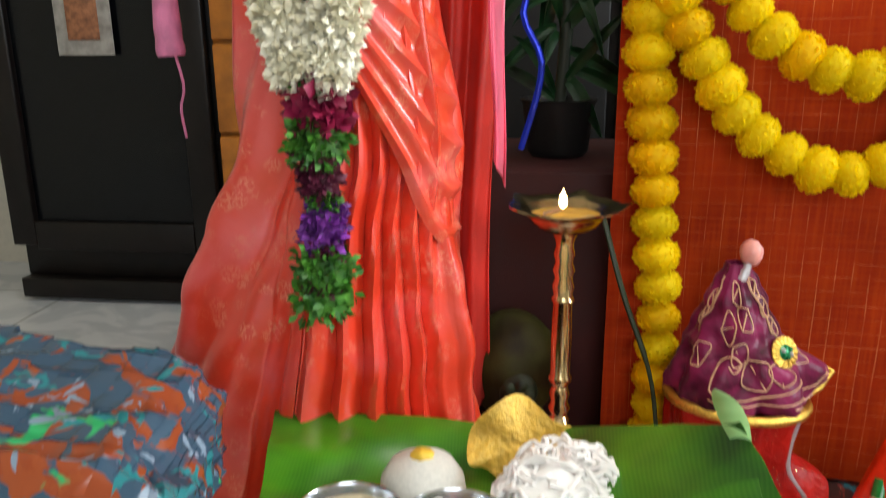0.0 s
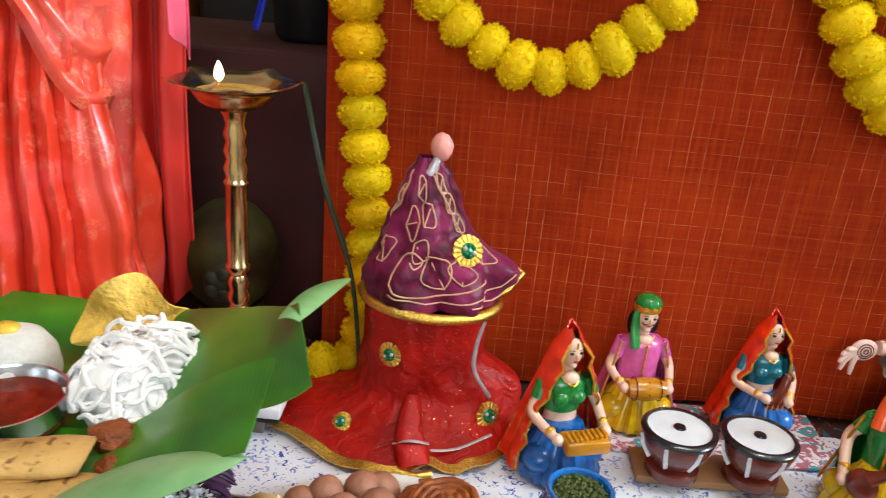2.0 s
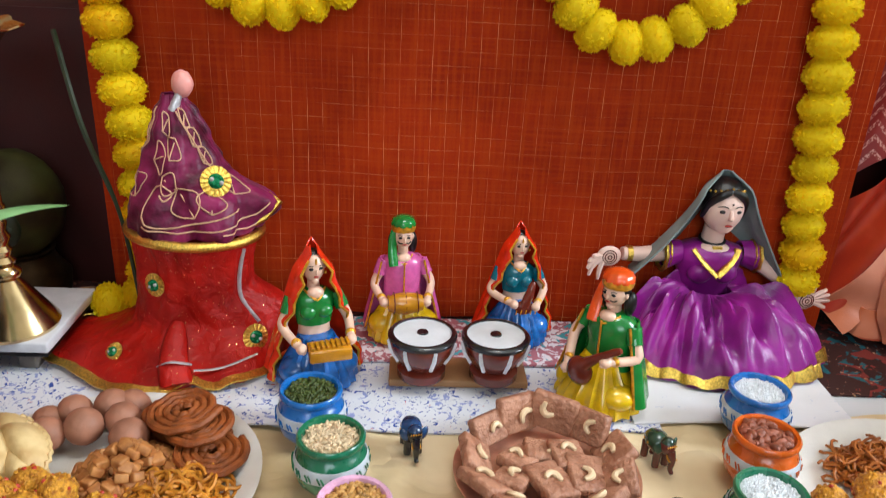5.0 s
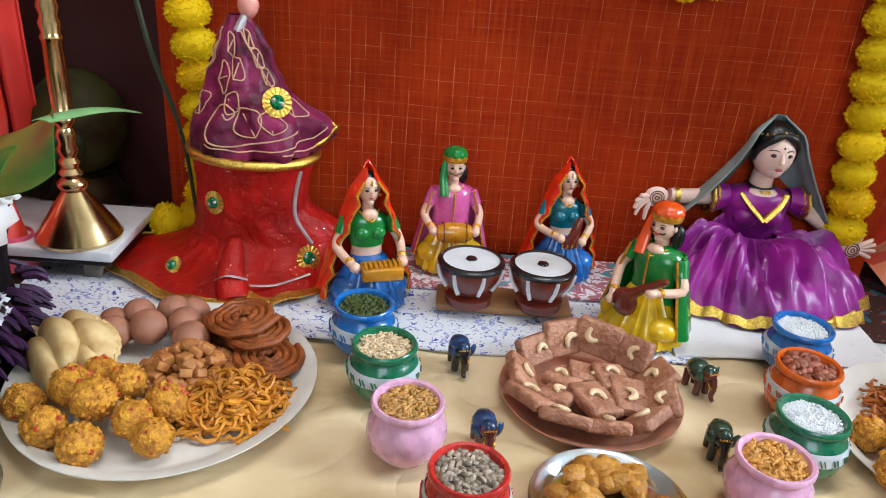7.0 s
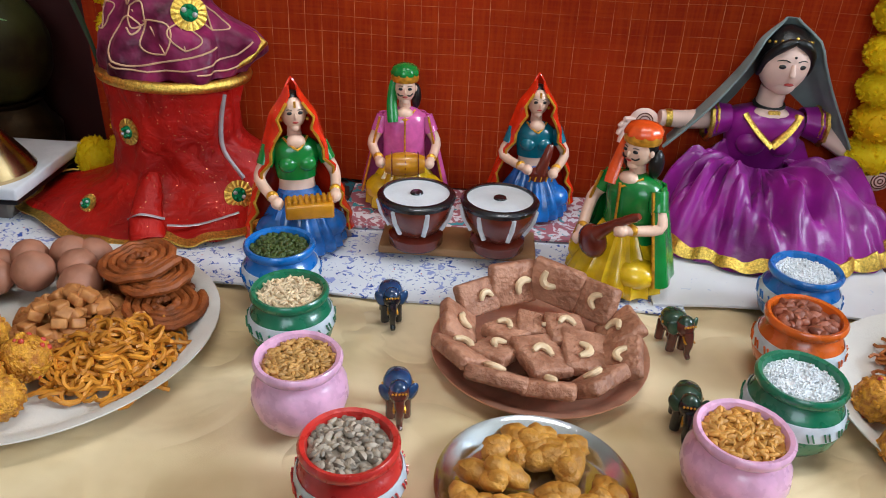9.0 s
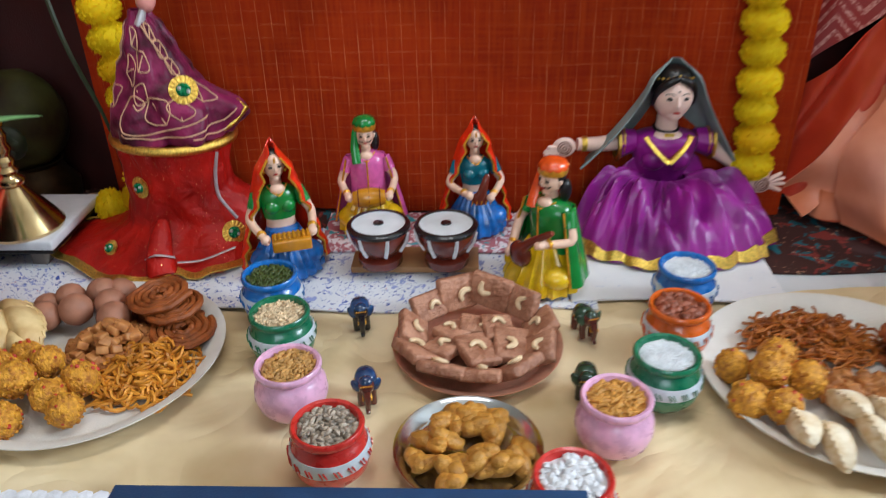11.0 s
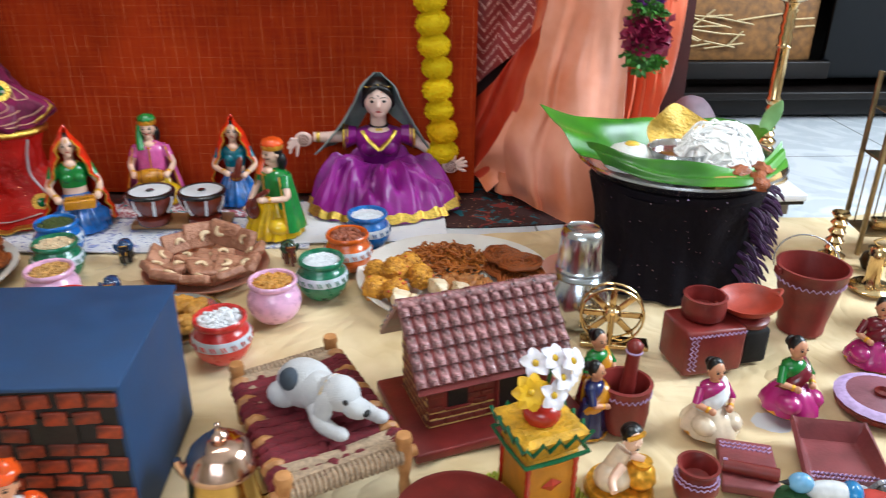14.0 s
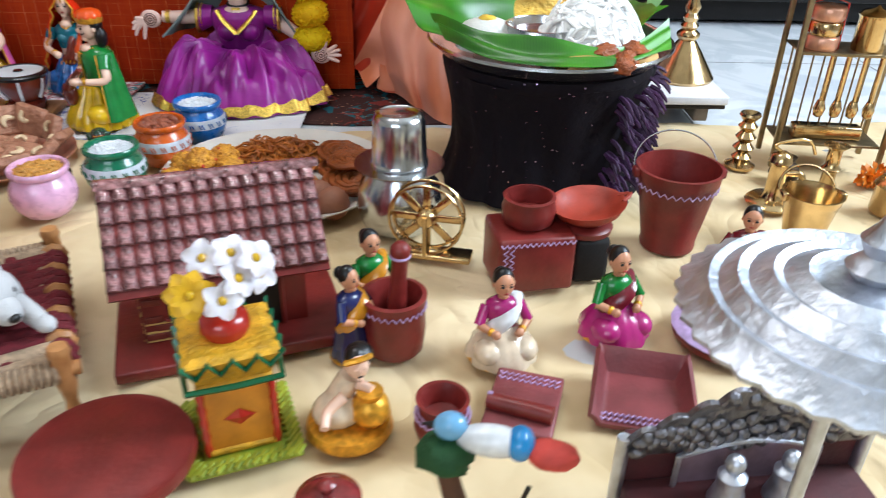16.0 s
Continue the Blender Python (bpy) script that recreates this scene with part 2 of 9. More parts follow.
TERRA = mat("maroon_painted_clay", "74231f", 0.4, vary=0.2, scale=30, bscale=160, bump=0.2, spec=0.5)
TERRA_IN = mat("red_oxide_clay", "9a3421", 0.5, vary=0.2, scale=40)
WHITEPAINT = mat("white_slip_paint", "d8d4dc", 0.6, vary=0.1, scale=90)
LILACPAINT = mat("lilac_slip_paint", "b79cc6", 0.55, vary=0.15, scale=90)
SKIN = mat("pale_painted_skin", "e8bfa6", 0.38, vary=0.08, scale=60, bump=0.05, coat=0.2)
BROWNSKIN = mat("tan_painted_skin", "c98e6c", 0.4, vary=0.1, scale=60, bump=0.05)
HAIR = mat("black_painted_hair", "0c0a0b", 0.35, vary=0.3, scale=90, bscale=300)
INK = mat("dark_ink", "14100f", 0.5)
LIPRED = mat("red_lip_paint", "a8332c", 0.4)


def painted(name, hexc, **kw):
    kw.setdefault("rough", 0.25)
    kw.setdefault("coat", 0.4)
    return mat(name, hexc, vary=kw.pop("vary", 0.14), scale=60, bump=0.12, bscale=180, **kw)


P_GREEN, P_TEAL, P_PINK = painted("green_gloss", "157a31"), painted("teal_gloss", "0b6374"), painted("pink_gloss", "d25fa0")
P_VEIL = painted("orange_red_veil", "e0300f")
P_BLUE, P_YELLOW, P_RED = painted("blue_gloss", "1a62ad", vary=0.4), painted("yellow_gloss", "d9b010"), painted("scarlet_gloss", "c8261a")
P_ORANGE, P_BROWN, P_WHITE = painted("orange_gloss", "e2531a"), painted("brown_gloss", "6b2719"), painted("white_gloss", "dfe0e2")
P_MAGENTA, P_NAVY, P_MAROON = painted("magenta_gloss", "a8226e"), painted("navy_gloss", "1b2558"), painted("maroon_gloss", "6e1424")


# ---- mesh building ----
class Geo:
    """Gathers vertices and faces, with a material slot for each face."""

    def __init__(self):
        self.v, self.f, self.m = [], [], []

    def add(self, vs, fs, mi=0, at=None):
        k = len(self.v)
        self.v += [tuple(at @ Vector(p)) for p in vs] if at is not None else [tuple(p) for p in vs]
        self.f += [tuple(i + k for i in f) for f in fs]
        self.m += [mi] * len(fs)
        return self

    def lathe(self, prof, seg=24, mi=0, at=None, warp=None):
        vs, fs, n = [], [], len(prof)
        for r, z in prof:
            for j in range(seg):
                a = 2 * math.pi * j / seg
                p = (r * math.cos(a), r * math.sin(a), z)
                vs.append(warp(p, a) if warp else p)
        for i in range(n - 1):
            for j in range(seg):
                a, b = i * seg + j, i * seg + (j + 1) % seg
                fs.append((a, b, b + seg, a + seg))
        for i, flip in ((0, True), (n - 1, False)):
            if prof[i][0] > 1e-6:
                loop = [i * seg + j for j in range(seg)]
                fs.append(tuple(reversed(loop)) if flip else tuple(loop))
        return self.add(vs, fs, mi, at)

    def ball(self, c, r, mi=0, seg=14, rings=9, rot=None, rough=0.0, freq=3.0, at=None):
        r = (r, r, r) if isinstance(r, (int, float)) else r
        R = rot.to_matrix() if rot else None
        vs, fs = [], []
        for i in range(rings + 1):
            ph = math.pi * i / rings
            for j in range(seg):
                a = 2 * math.pi * j / seg
                d = Vector((math.sin(ph) * math.cos(a), math.sin(ph) * math.sin(a), math.cos(ph)))
                k = 1 + rough * noise.noise(d * freq + Vector(c) * 91) if rough else 1
                p = Vector((d.x * r[0] * k, d.y * r[1] * k, d.z * r[2] * k))
                if R:
                    p = R @ p
                vs.append(p + Vector(c))
        for i in range(rings):
            for j in range(seg):
                a, b = i * seg + j, i * seg + (j + 1) % seg
                if i == 0:
                    fs.append((a, a + seg, b + seg))
                elif i == rings - 1:
                    fs.append((a, a + seg, b))
                else:
                    fs.append((a, a + seg, b + seg, b))
        return self.add(vs, fs, mi, at)

    def tube(self, pts, r, mi=0, seg=8, at=None, flat=1.0, closed=False):
        pts = [Vector(p) for p in pts]
        n = len(pts)
        rs = [r] * n if isinstance(r, (int, float)) else r
        vs, fs = [], []
        side = None
        for i, p in enumerate(pts):
            d = (pts[(i + 1) % n] - pts[i - 1]) if closed else (pts[min(i + 1, n - 1)] - pts[max(i - 1, 0)])
            d.normalize()
            if side is None:
                side = d.cross(Vector((0, 0, 1)) if abs(d.z) < 0.9 else Vector((0, 1, 0)))
            side = (side - d * side.dot(d))
            if side.length < 1e-6:
                side = d.orthogonal()
            side.normalize()
            up = side.cross(d)
            for j in range(seg):
                a = 2 * math.pi * j / seg
                vs.append(p + side * (rs[i] * math.cos(a)) + up * (rs[i] * flat * math.sin(a)))
        for i in range(n if closed else n - 1):
            for j in range(seg):
                a, b = i * seg + j, i * seg + (j + 1) % seg
                c, d2 = ((i + 1) % n) * seg + j, ((i + 1) % n) * seg + (j + 1) % seg
                fs.append((a, b, d2, c))
        if not closed:
            fs.append(tuple(reversed(range(seg))))
            fs.append(tuple((n - 1) * seg + j for j in range(seg)))
        return self.add(vs, fs, mi, at)

    def box(self, c, s, mi=0, bev=0.0, rz=0.0, at=None, rot=None):
        bm = bmesh.new()
        bmesh.ops.create_cube(bm, size=1.0)
        for v in bm.verts:
            v.co = Vector((v.co.x * s[0], v.co.y * s[1], v.co.z * s[2]))
        if bev:
            bmesh.ops.bevel(bm, geom=bm.edges[:], offset=bev, segments=2, affect="EDGES", profile=0.5)
        m = Matrix.Translation(c) @ (rot.to_matrix().to_4x4() if rot else Matrix.Rotation(rz, 4, "Z"))
        if at is not None:
            m = at @ m
        bm.verts.index_update()
        self.add([v.co.copy() for v in bm.verts], [tuple(v.index for v in f.verts) for f in bm.faces], mi, m)
        bm.free()
        return self

    def sheet(self, fn, nu, nv, thick=0.002, mi=0, at=None, wrap=False):
        """A cloth or leaf with thickness: fn(u, v) in 0..1 gives a point."""
        P = [[Vector(fn(i / nu, j / nv)) for j in range(nv + 1)] for i in range(nu + 1)]
        vs, fs, w = [], [], nv + 1
        for i in range(nu + 1):
            for j in range(w):
                du = P[min(i + 1, nu)][j] - P[max(i - 1, 0)][j]
                dv = P[i][min(j + 1, nv)] - P[i][max(j - 1, 0)]
                n = du.cross(dv)
                n = n.normalized() if n.length > 1e-9 else Vector((0, 0, 1))
                vs.append((P[i][j] + n * thick / 2, P[i][j] - n * thick / 2))
        top, bot = [a for a, _ in vs], [b for _, b in vs]
        k = len(top)
        for i in range(nu):
            for j in range(nv):
                a, b, c, d = i * w + j, (i + 1) * w + j, (i + 1) * w + j + 1, i * w + j + 1
                fs.append((a, b, c, d))
                fs.append((k + d, k + c, k + b, k + a))
        rim = [i * w for i in range(nu + 1)] + [nu * w + j for j in range(1, w)] + [i * w + nv for i in range(nu - 1, -1, -1)] + [j for j in range(nv - 1, 0, -1)]
        for a, b in zip(rim, rim[1:] + rim[:1]):
            fs.append((b, a, k + a, k + b))
        return self.add(top + bot, fs, mi, at)

    def mesh(self, name, mats, smooth=True, angle=50):
        me = bpy.data.meshes.new(name)
        me.from_pydata(self.v, [], self.f)
        for m in mats if isinstance(mats, (list, tuple)) else [mats]:
            me.materials.append(m)
        me.polygons.foreach_set("material_index", self.m)
        if smooth:
            me.polygons.foreach_set("use_smooth", [True] * len(self.f))
            me.set_sharp_from_angle(angle=radians(angle))
        me.update()
        return me


def thing(name, label, category, at=None, group="", kind="", data=None):
    ob = new(name, data)
    if at is not None:
        ob.matrix_world = at
    return tagged(ob, label, category, group, kind)


def solid(name, geo, mats, label, category, at=None, group="", kind="", smooth=True, angle=50):
    """A thing that is one mesh."""
    return thing(name, label, category, at, group, kind, geo.mesh(name, mats, smooth, angle))


def part(name, geo, mats, parent, label="", at=None, smooth=True, angle=50):
    data = geo if isinstance(geo, bpy.types.Mesh) else geo.mesh(name, mats, smooth, angle)
    ob = new(name, data)
    ob.parent = parent
    if at is not None:
        ob.matrix_basis = at
    if label:
        ob["label"] = label
    return ob


def T(x, y, z=0.0, rz=0.0, s=1.0):
    return Matrix.Translation((x, y, z)) @ Matrix.Rotation(radians(rz), 4, "Z") @ Matrix.Diagonal((s, s, s, 1))


def curve_points(keys, n):
    """Points along a smooth curve through the keys."""
    ks = [Vector(k) for k in keys]
    out = []
    for i in range(n + 1):
        u = i / n * (len(ks) - 1)
        k = min(int(u), len(ks) - 2)
        f = u - k
        p0, p1, p2, p3 = ks[max(k - 1, 0)], ks[k], ks[k + 1], ks[min(k + 2, len(ks) - 1)]
        out.append(0.5 * ((2 * p1) + (p2 - p0) * f + (2 * p0 - 5 * p1 + 4 * p2 - p3) * f * f + (3 * p1 - p0 - 3 * p2 + p3) * f ** 3))
    return out


def spaced(pts, step):
    """Places at even steps along a polyline, with the direction there."""
    out, left = [], 0.0
    for a, b in zip(pts, pts[1:]):
        d = b - a
        ln = d.length
        while left <= ln:
            out.append((a + d * (left / ln), d.normalized()))
            left += step
        left -= ln
    return out


def smooth01(x):
    x = min(1, max(0, x))
    return x * x * (3 - 2 * x)


def lerp_keys(keys, x):
    for (a, va), (b, vb) in zip(keys, keys[1:]):
        if x <= b:
            f = smooth01((x - a) / (b - a)) if b > a else 1
            return va + (vb - va) * max(0, min(1, f))
    return keys[-1][1]


# ---- the room ----
def room_piece(name, geo, m, label, category="wall", smooth=False):
    return solid(name, geo, m, label, category, kind="structure", smooth=smooth)


room_piece("floor", Geo().box((0.9, 0.1, -0.062), (6.6, 5.2, 0.1)), tile_floor_material(), "pale grey-white polished floor tiles of the room", "floor")
room_piece("ceiling", Geo().box((0.9, 0.1, 2.75), (6.6, 5.2, 0.1)), CEIL, "plain white painted ceiling of the room", "ceiling")
room_piece("wall_back", Geo().box((0.9, 2.76, 1.3), (6.6, 0.12, 2.8)), WALL, "cream painted wall behind the cabinets")
room_piece("wall_left", Geo().box((-2.26, 0.1, 1.3), (0.12, 5.2, 2.8)), WALL, "cream painted side wall of the room")


def wall_with_window(name, axis, pos, c, w, z0, z1, label):
    g = Geo()
    lo, hi = (-2.6, 2.8) if axis == "x" else (-2.3, 4.2)
    for a, b, p, q in ((lo, c - w / 2, -0.1, 2.7), (c + w / 2, hi, -0.1, 2.7), (c - w / 2, c + w / 2, -0.1, z0), (c - w / 2, c + w / 2, z1, 2.7)):
        s, m = b - a, (a + b) / 2
        if axis == "x":
            g.box((pos, m, (p + q) / 2), (0.12, s, q - p))
        else:
            g.box((m, pos, (p + q) / 2), (s, 0.12, q - p))
    return room_piece(name, g, WALL, label)


wall_with_window("wall_right", "x", 4.2, 0.75, 1.7, 1.0, 2.5, "cream painted wall with a wide window opening")
wall_with_window("wall_front", "y", -2.5, 0.9, 2.1, 1.05, 2.5, "cream painted wall with a window facing the display")


def cabinet_left():
    root = thing("tall_cabinet", "dark brown wooden cabinet with a black glass door", "cabinet", T(-0.97, 2.30))
    g = Geo()
    g.box((0, 0.2, 0.66), (0.66, 0.3, 1.2), 0, 0.006)
    part("carcass", g, DARKWOOD, root)
    part("plinth", Geo().box((0.04, 0.18, 0.03), (0.74, 0.34, 0.06), 0, 0.004), DARKWOOD, root)
    d = Geo()
    for c, s in (((-0.28, 0, 0.72), (0.075, 0.03, 1.1)), ((0.28, 0, 0.72), (0.075, 0.03, 1.1)), ((0, 0, 0.2), (0.485, 0.03, 0.085)), ((0, 0, 1.22), (0.485, 0.03, 0.09))):
        d.box(c, s, 0, 0.005)
    door = part("door", d, DARKWOOD, root)
    part("pane", Geo().box((0, 0.012, 0.71), (0.49, 0.008, 0.95)), BLACKGLASS, door, "black glass pane")
    ps = thing("poster", "small pale framed picture stuck on the cabinet glass", "poster", T(-0.985, 2.290, 0.73))
    part("paper", Geo().box((0, 0, 0.11), (0.16, 0.004, 0.26)), mat("poster_paper", "8f8a84", 0.6, vary=0.3, scale=30), ps)
    part("printed_shape", Geo().box((0, -0.004, 0.12), (0.09, 0.004, 0.2), 0, 0.001), mat("poster_print", "8d5a3c", 0.6, vary=0.4, scale=60), ps)


cabinet_left()


def drawer_unit():
    root = thing("drawer_unit", "honey-brown wooden chest of drawers by the cabinet", "drawers", T(-0.42, 2.28))
    part("carcass", Geo().box((0, 0.22, 0.6), (0.44, 0.36, 1.2), 0, 0.004), OAK, root)
    for i in range(5):
        part("drawer_front", Geo().box((0, 0.026, 0.13 + i * 0.245), (0.425, 0.028, 0.234), 0, 0.005), OAK, root)


drawer_unit()


def low_cabinet():
    root = thing("low_cabinet", "long dark wooden cabinet with an open shelf", "cabinet", T(3.0, 2.2))
    part("plinth", Geo().box((0, 0.2, 0.035), (1.7, 0.36, 0.07), 0, 0.004), DARKWOOD, root)
    part("base_board", Geo().box((0, 0.16, 0.085), (1.72, 0.42, 0.026), 0, 0.004), DARKWOOD, root)
    part("back_panel", Geo().box((0, 0.38, 0.8), (1.7, 0.02, 1.4)), DARKWOOD, root)
    part("shelf", Geo().box((-0.1, 0.2, 0.46), (1.5, 0.34, 0.03), 0, 0.004), DARKWOOD, root)
    part("side_panel", Geo().box((0.86, 0.2, 0.8), (0.03, 0.36, 1.4), 0, 0.004), DARKWOOD, root)
    part("rail", Geo().box((-0.45, 0.02, 0.16), (0.8, 0.03, 0.06), 0, 0.004), DARKWOOD, root)
    part("door", Geo().box((0.36, 0.03, 0.75), (0.86, 0.025, 1.24), 0, 0.004), BLACKGLASS, root, "black glass door")
    lat = thing("twig_panel", "brown panel with pale crossed twigs on a shelf", "decoration", T(2.6, 2.24, 0.195))
    part("panel", Geo().box((0, 0.03, 0.09), (0.6, 0.02, 0.2), 0, 0.003), mat("woven_brown_panel", "7a5228", 0.7, vary=0.35, scale=40), lat)
    rnd = random.Random(4)
    tw = mat("pale_twig", "c7b183", 0.6)
    for i in range(26):
        x, z, a = rnd.uniform(-0.27, 0.27), rnd.uniform(0.03, 0.15), rnd.uniform(-0.7, 0.3) + (1.6 if rnd.random() < 0.2 else 0)
        h = rnd.uniform(0.04, 0.09)
        g = Geo().tube([(x - h * math.cos(a), 0.012, z - h * math.sin(a) * 0.6), (x + h * math.cos(a), 0.006, z + h * math.sin(a) * 0.6)], 0.0028, 0, 5)
        part("twig", g, tw, lat)
    bottle = thing("blue_box", "small dark blue and white packet on the shelf", "packet", T(2.62, 2.27, 0.478))
    part("body", Geo().box((0, 0, 0.05), (0.16, 0.08, 0.1), 0, 0.006), mat("blue_packet", "16337e", 0.4), bottle)
    part("stripe", Geo().box((0, -0.041, 0.05), (0.12, 0.004, 0.03)), P_WHITE, bottle)


low_cabinet()

# ---- cloths on the floor ----
def lay(u, v, x0, x1, y0, y1, amp, z=0.0, seed=0.0):
    x, y = x0 + (x1 - x0) * u, y0 + (y1 - y0) * v
    w = noise.noise(Vector((x * 3.1 + seed, y * 4.2, 0.3))) * 0.6 + noise.noise(Vector((x * 11 + seed, y * 7, 1.3))) * 0.3 + noise.noise(Vector((x * 24, y * 19 + seed, 2.3))) * 0.15
    return x, y, w, z


def beige(u, v):
    x, y, w, z = lay(u, v, -0.62, 3.0, -1.0, 1.24, 0.004)
    w = 0.55 - 1.5 * abs(noise.noise(Vector((x * 5.0 + y * 1.5, y * 4.2, 0.3)))) - 0.8 * abs(noise.noise(Vector((x * 9 - y * 5, y * 11 + x * 2, 4.3))))
    y += 0.012 * math.sin(x * 7) * smooth01((v - 0.9) * 10) + smooth01((x - 1.9) / 0.5) * 0.1 * smooth01((v - 0.8) * 5) + smooth01((0.45 - x) / 0.5) * 0.02 * v
    e = smooth01((v - 0.965) / 0.035)
    fold = 0.010 * smooth01((x - 1.55) / 0.3) * smooth01((2.3 - x) / 0.3) * smooth01((v - 0.93) / 0.05)
    return (x, y, -0.006 + w * 0.011 - 0.003 * e + fold)


room_piece("table_cloth", Geo().sheet(beige, 260, 170, 0.003), BEIGE, "creased beige cloth spread over the floor", "cloth", True)

FLORAL = print_material("white_floral_cotton", "dfe0e6", [("2e4a9a", 95, 0.60), ("8f98c8", 70, 0.60), ("b8323c", 85, 0.70)])
PLAINWHITE = print_material("white_cotton", "e4e4e8", [("c3c9d8", 60, 0.66)])
CARPET = print_material("old_carpet", "3a1712", [("165e6b", 22, 0.60), ("7c2a22", 30, 0.60), ("b98f70", 60, 0.67)], 0.9)
PINKMAT = print_material("pink_woven_mat", "a8606a", [("d8ccd0", 60, 0.50), ("3f8f98", 40, 0.58)], 0.9)


def runner(x0, x1, y0, y1, z, seed, wob=0.008):
    def fn(u, v):
        x, y, w, _ = lay(u, v, x0, x1, y0, y1, 0.003, 0, seed)
        return (x, y + wob * math.sin(x * 13 + seed) * (1 - v), z + w * 0.0025)
    return fn


room_piece("carpet", Geo().sheet(runner(0.05, 2.02, 1.30, 1.72, -0.0095, 2), 60, 20, 0.003), CARPET, "dark patterned carpet with teal motifs", "carpet", True)
solid("runner_cloth", Geo().sheet(runner(0.20, 1.28, 1.165, 1.44, 0.002, 5), 60, 26, 0.003), FLORAL, "white cotton runner printed with small blue flowers", "cloth", kind="structure")
solid("plain_cloth", Geo().sheet(runner(1.24, 1.585, 1.185, 1.43, 0.006, 9), 40, 26, 0.003), PLAINWHITE, "plain white cotton cloth under the seated doll", "cloth", kind="structure")
solid("woven_mat", Geo().sheet(runner(0.80, 1.20, 1.34, 1.49, 0.009, 3, 0.002), 30, 12, 0.004), PINKMAT, "pink and teal woven mat under the musicians", "mat")
solid("wooden_plank", Geo().box((0.98, 1.305, 0.0135), (0.22, 0.072, 0.012), 0, 0.002), mat("brown_board", "9a7048", 0.6, scale=20), "low brown wooden plank under the drums", "plank")
solid("brown_cloth", Geo().sheet(runner(-0.62, 0.10, 1.10, 1.27, 0.004, 7, 0.02), 40, 18, 0.004), mat("ochre_cloth", "a9793c", 0.8, scale=14, vary=0.25), "crumpled ochre brown cloth beside the skirt", "cloth")
solid("flower_mat", Geo().sheet(runner(-0.44, -0.27, 0.99, 1.125, 0.010, 8, 0.0), 12, 10, 0.004), print_material("dark_floral_mat", "2a150f", [("c9565c", 28, 0.60), ("6f8f3c", 34, 0.64)]), "dark brown mat printed with pink flowers", "mat")
solid("blue_sheet", Geo().sheet(runner(0.10, 0.66, 0.30, 0.70, 0.005, 11, 0.004), 30, 24, 0.003), mat("pale_blue_sheet", "7fa9cf", 0.5, scale=12, vary=0.12), "pale blue sheet lying on the beige cloth", "sheet")


def lace_edge():
    g = Geo()
    for i in range(30):
        x = 0.12 + i * 0.0185
        g.lathe([(0.0135, 0.0), (0.014, 0.002), (0.009, 0.0035), (0.0, 0.0025)], 9, 0, T(x, 0.735 + 0.012 * (i % 2), 0.009))
        g.lathe([(0.011, 0.0), (0.012, 0.002), (0.006, 0.0035), (0.0, 0.0025)], 7, 0, T(x + 0.008, 0.765, 0.0085))
    return solid("lace_border", g, mat("white_lace", "dcdce2", 0.7, bump=0.6), "white crocheted lace border on the cloth", "lace")


lace_edge()

# ---- backdrop and the covered bench behind it ----
def strand_y(x):
    return 1.503 - 0.043 * (x - 0.43) / 1.13


def backdrop(u, v):
    x, z = 0.355 + 1.315 * u, 0.0 + 1.25 * v
    y = strand_y(x) + 0.042 + 0.006 * noise.noise(Vector((x * 5, z * 3, 0))) + 0.003 * math.sin(x * 19 + z * 3)
    return (x, y, z)


solid("backdrop_cloth", Geo().sheet(backdrop, 70, 60, 0.003), backdrop_material(), "rust-red woven backdrop cloth with gold thread checks", "backdrop", kind="structure")
REDCOVER = mat("dark_red_cover", "3a0805", 0.7, vary=0.25, scale=9, bscale=400)


def bench():
    root = thing("covered_bench", "high bench covered with dark red cloth behind the backdrop", "bench", T(0.98, 1.66))
    part("top", Geo().box((0, 0.2, 0.50), (2.5, 0.42, 0.05), 0, 0.012), REDCOVER, root)

    def skirt(u, v):
        x = -1.26 + 2.52 * u
        return (x, -0.02 + 0.012 * math.sin(x * 23 + 3 * noise.noise(Vector((x * 3, 0, 0)))) * (1 - v), -0.008 + 0.525 * v)
    part("front_cover", Geo().sheet(skirt, 120, 8, 0.004), REDCOVER, root)


bench()


def chevron_cloth():
    def fn(u, v):
        # a corner of cloth drawn aside towards the standing figure
        x = 1.60 + 0.29 * u
        top = 0.60 - 0.10 * u
        low = 0.20 + 0.26 * u
        z = top + (low - top) * v
        return (x, 1.60 - 0.04 * v - 0.03 * u + 0.012 * math.sin(u * 9 + v * 5), z)
    solid("tie_dyed_cloth", Geo().sheet(fn, 40, 24, 0.003), chevron_material(), "red tie-dyed cloth with pale chevrons draped aside", "cloth")


chevron_cloth()


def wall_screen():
    # near-black cupboard shape added for the deep shade behind the bench
    root = thing("shade_backing", "tall near-black cupboard shape added as shade behind the plants", "cupboard", T(1.0, 2.44))
    part("carcass", Geo().box((0, 0.12, 0.85), (2.3, 0.3, 1.7), 0, 0.005), mat("deep_shade_black", "0b0807", 0.55, scale=12), root)
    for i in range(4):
        part("door", Geo().box((-0.86 + 0.575 * i, -0.042, 0.85), (0.55, 0.02, 1.6), 0, 0.006), mat("deep_shade_black", "0b0807", 0.55, scale=12), root)


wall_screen()


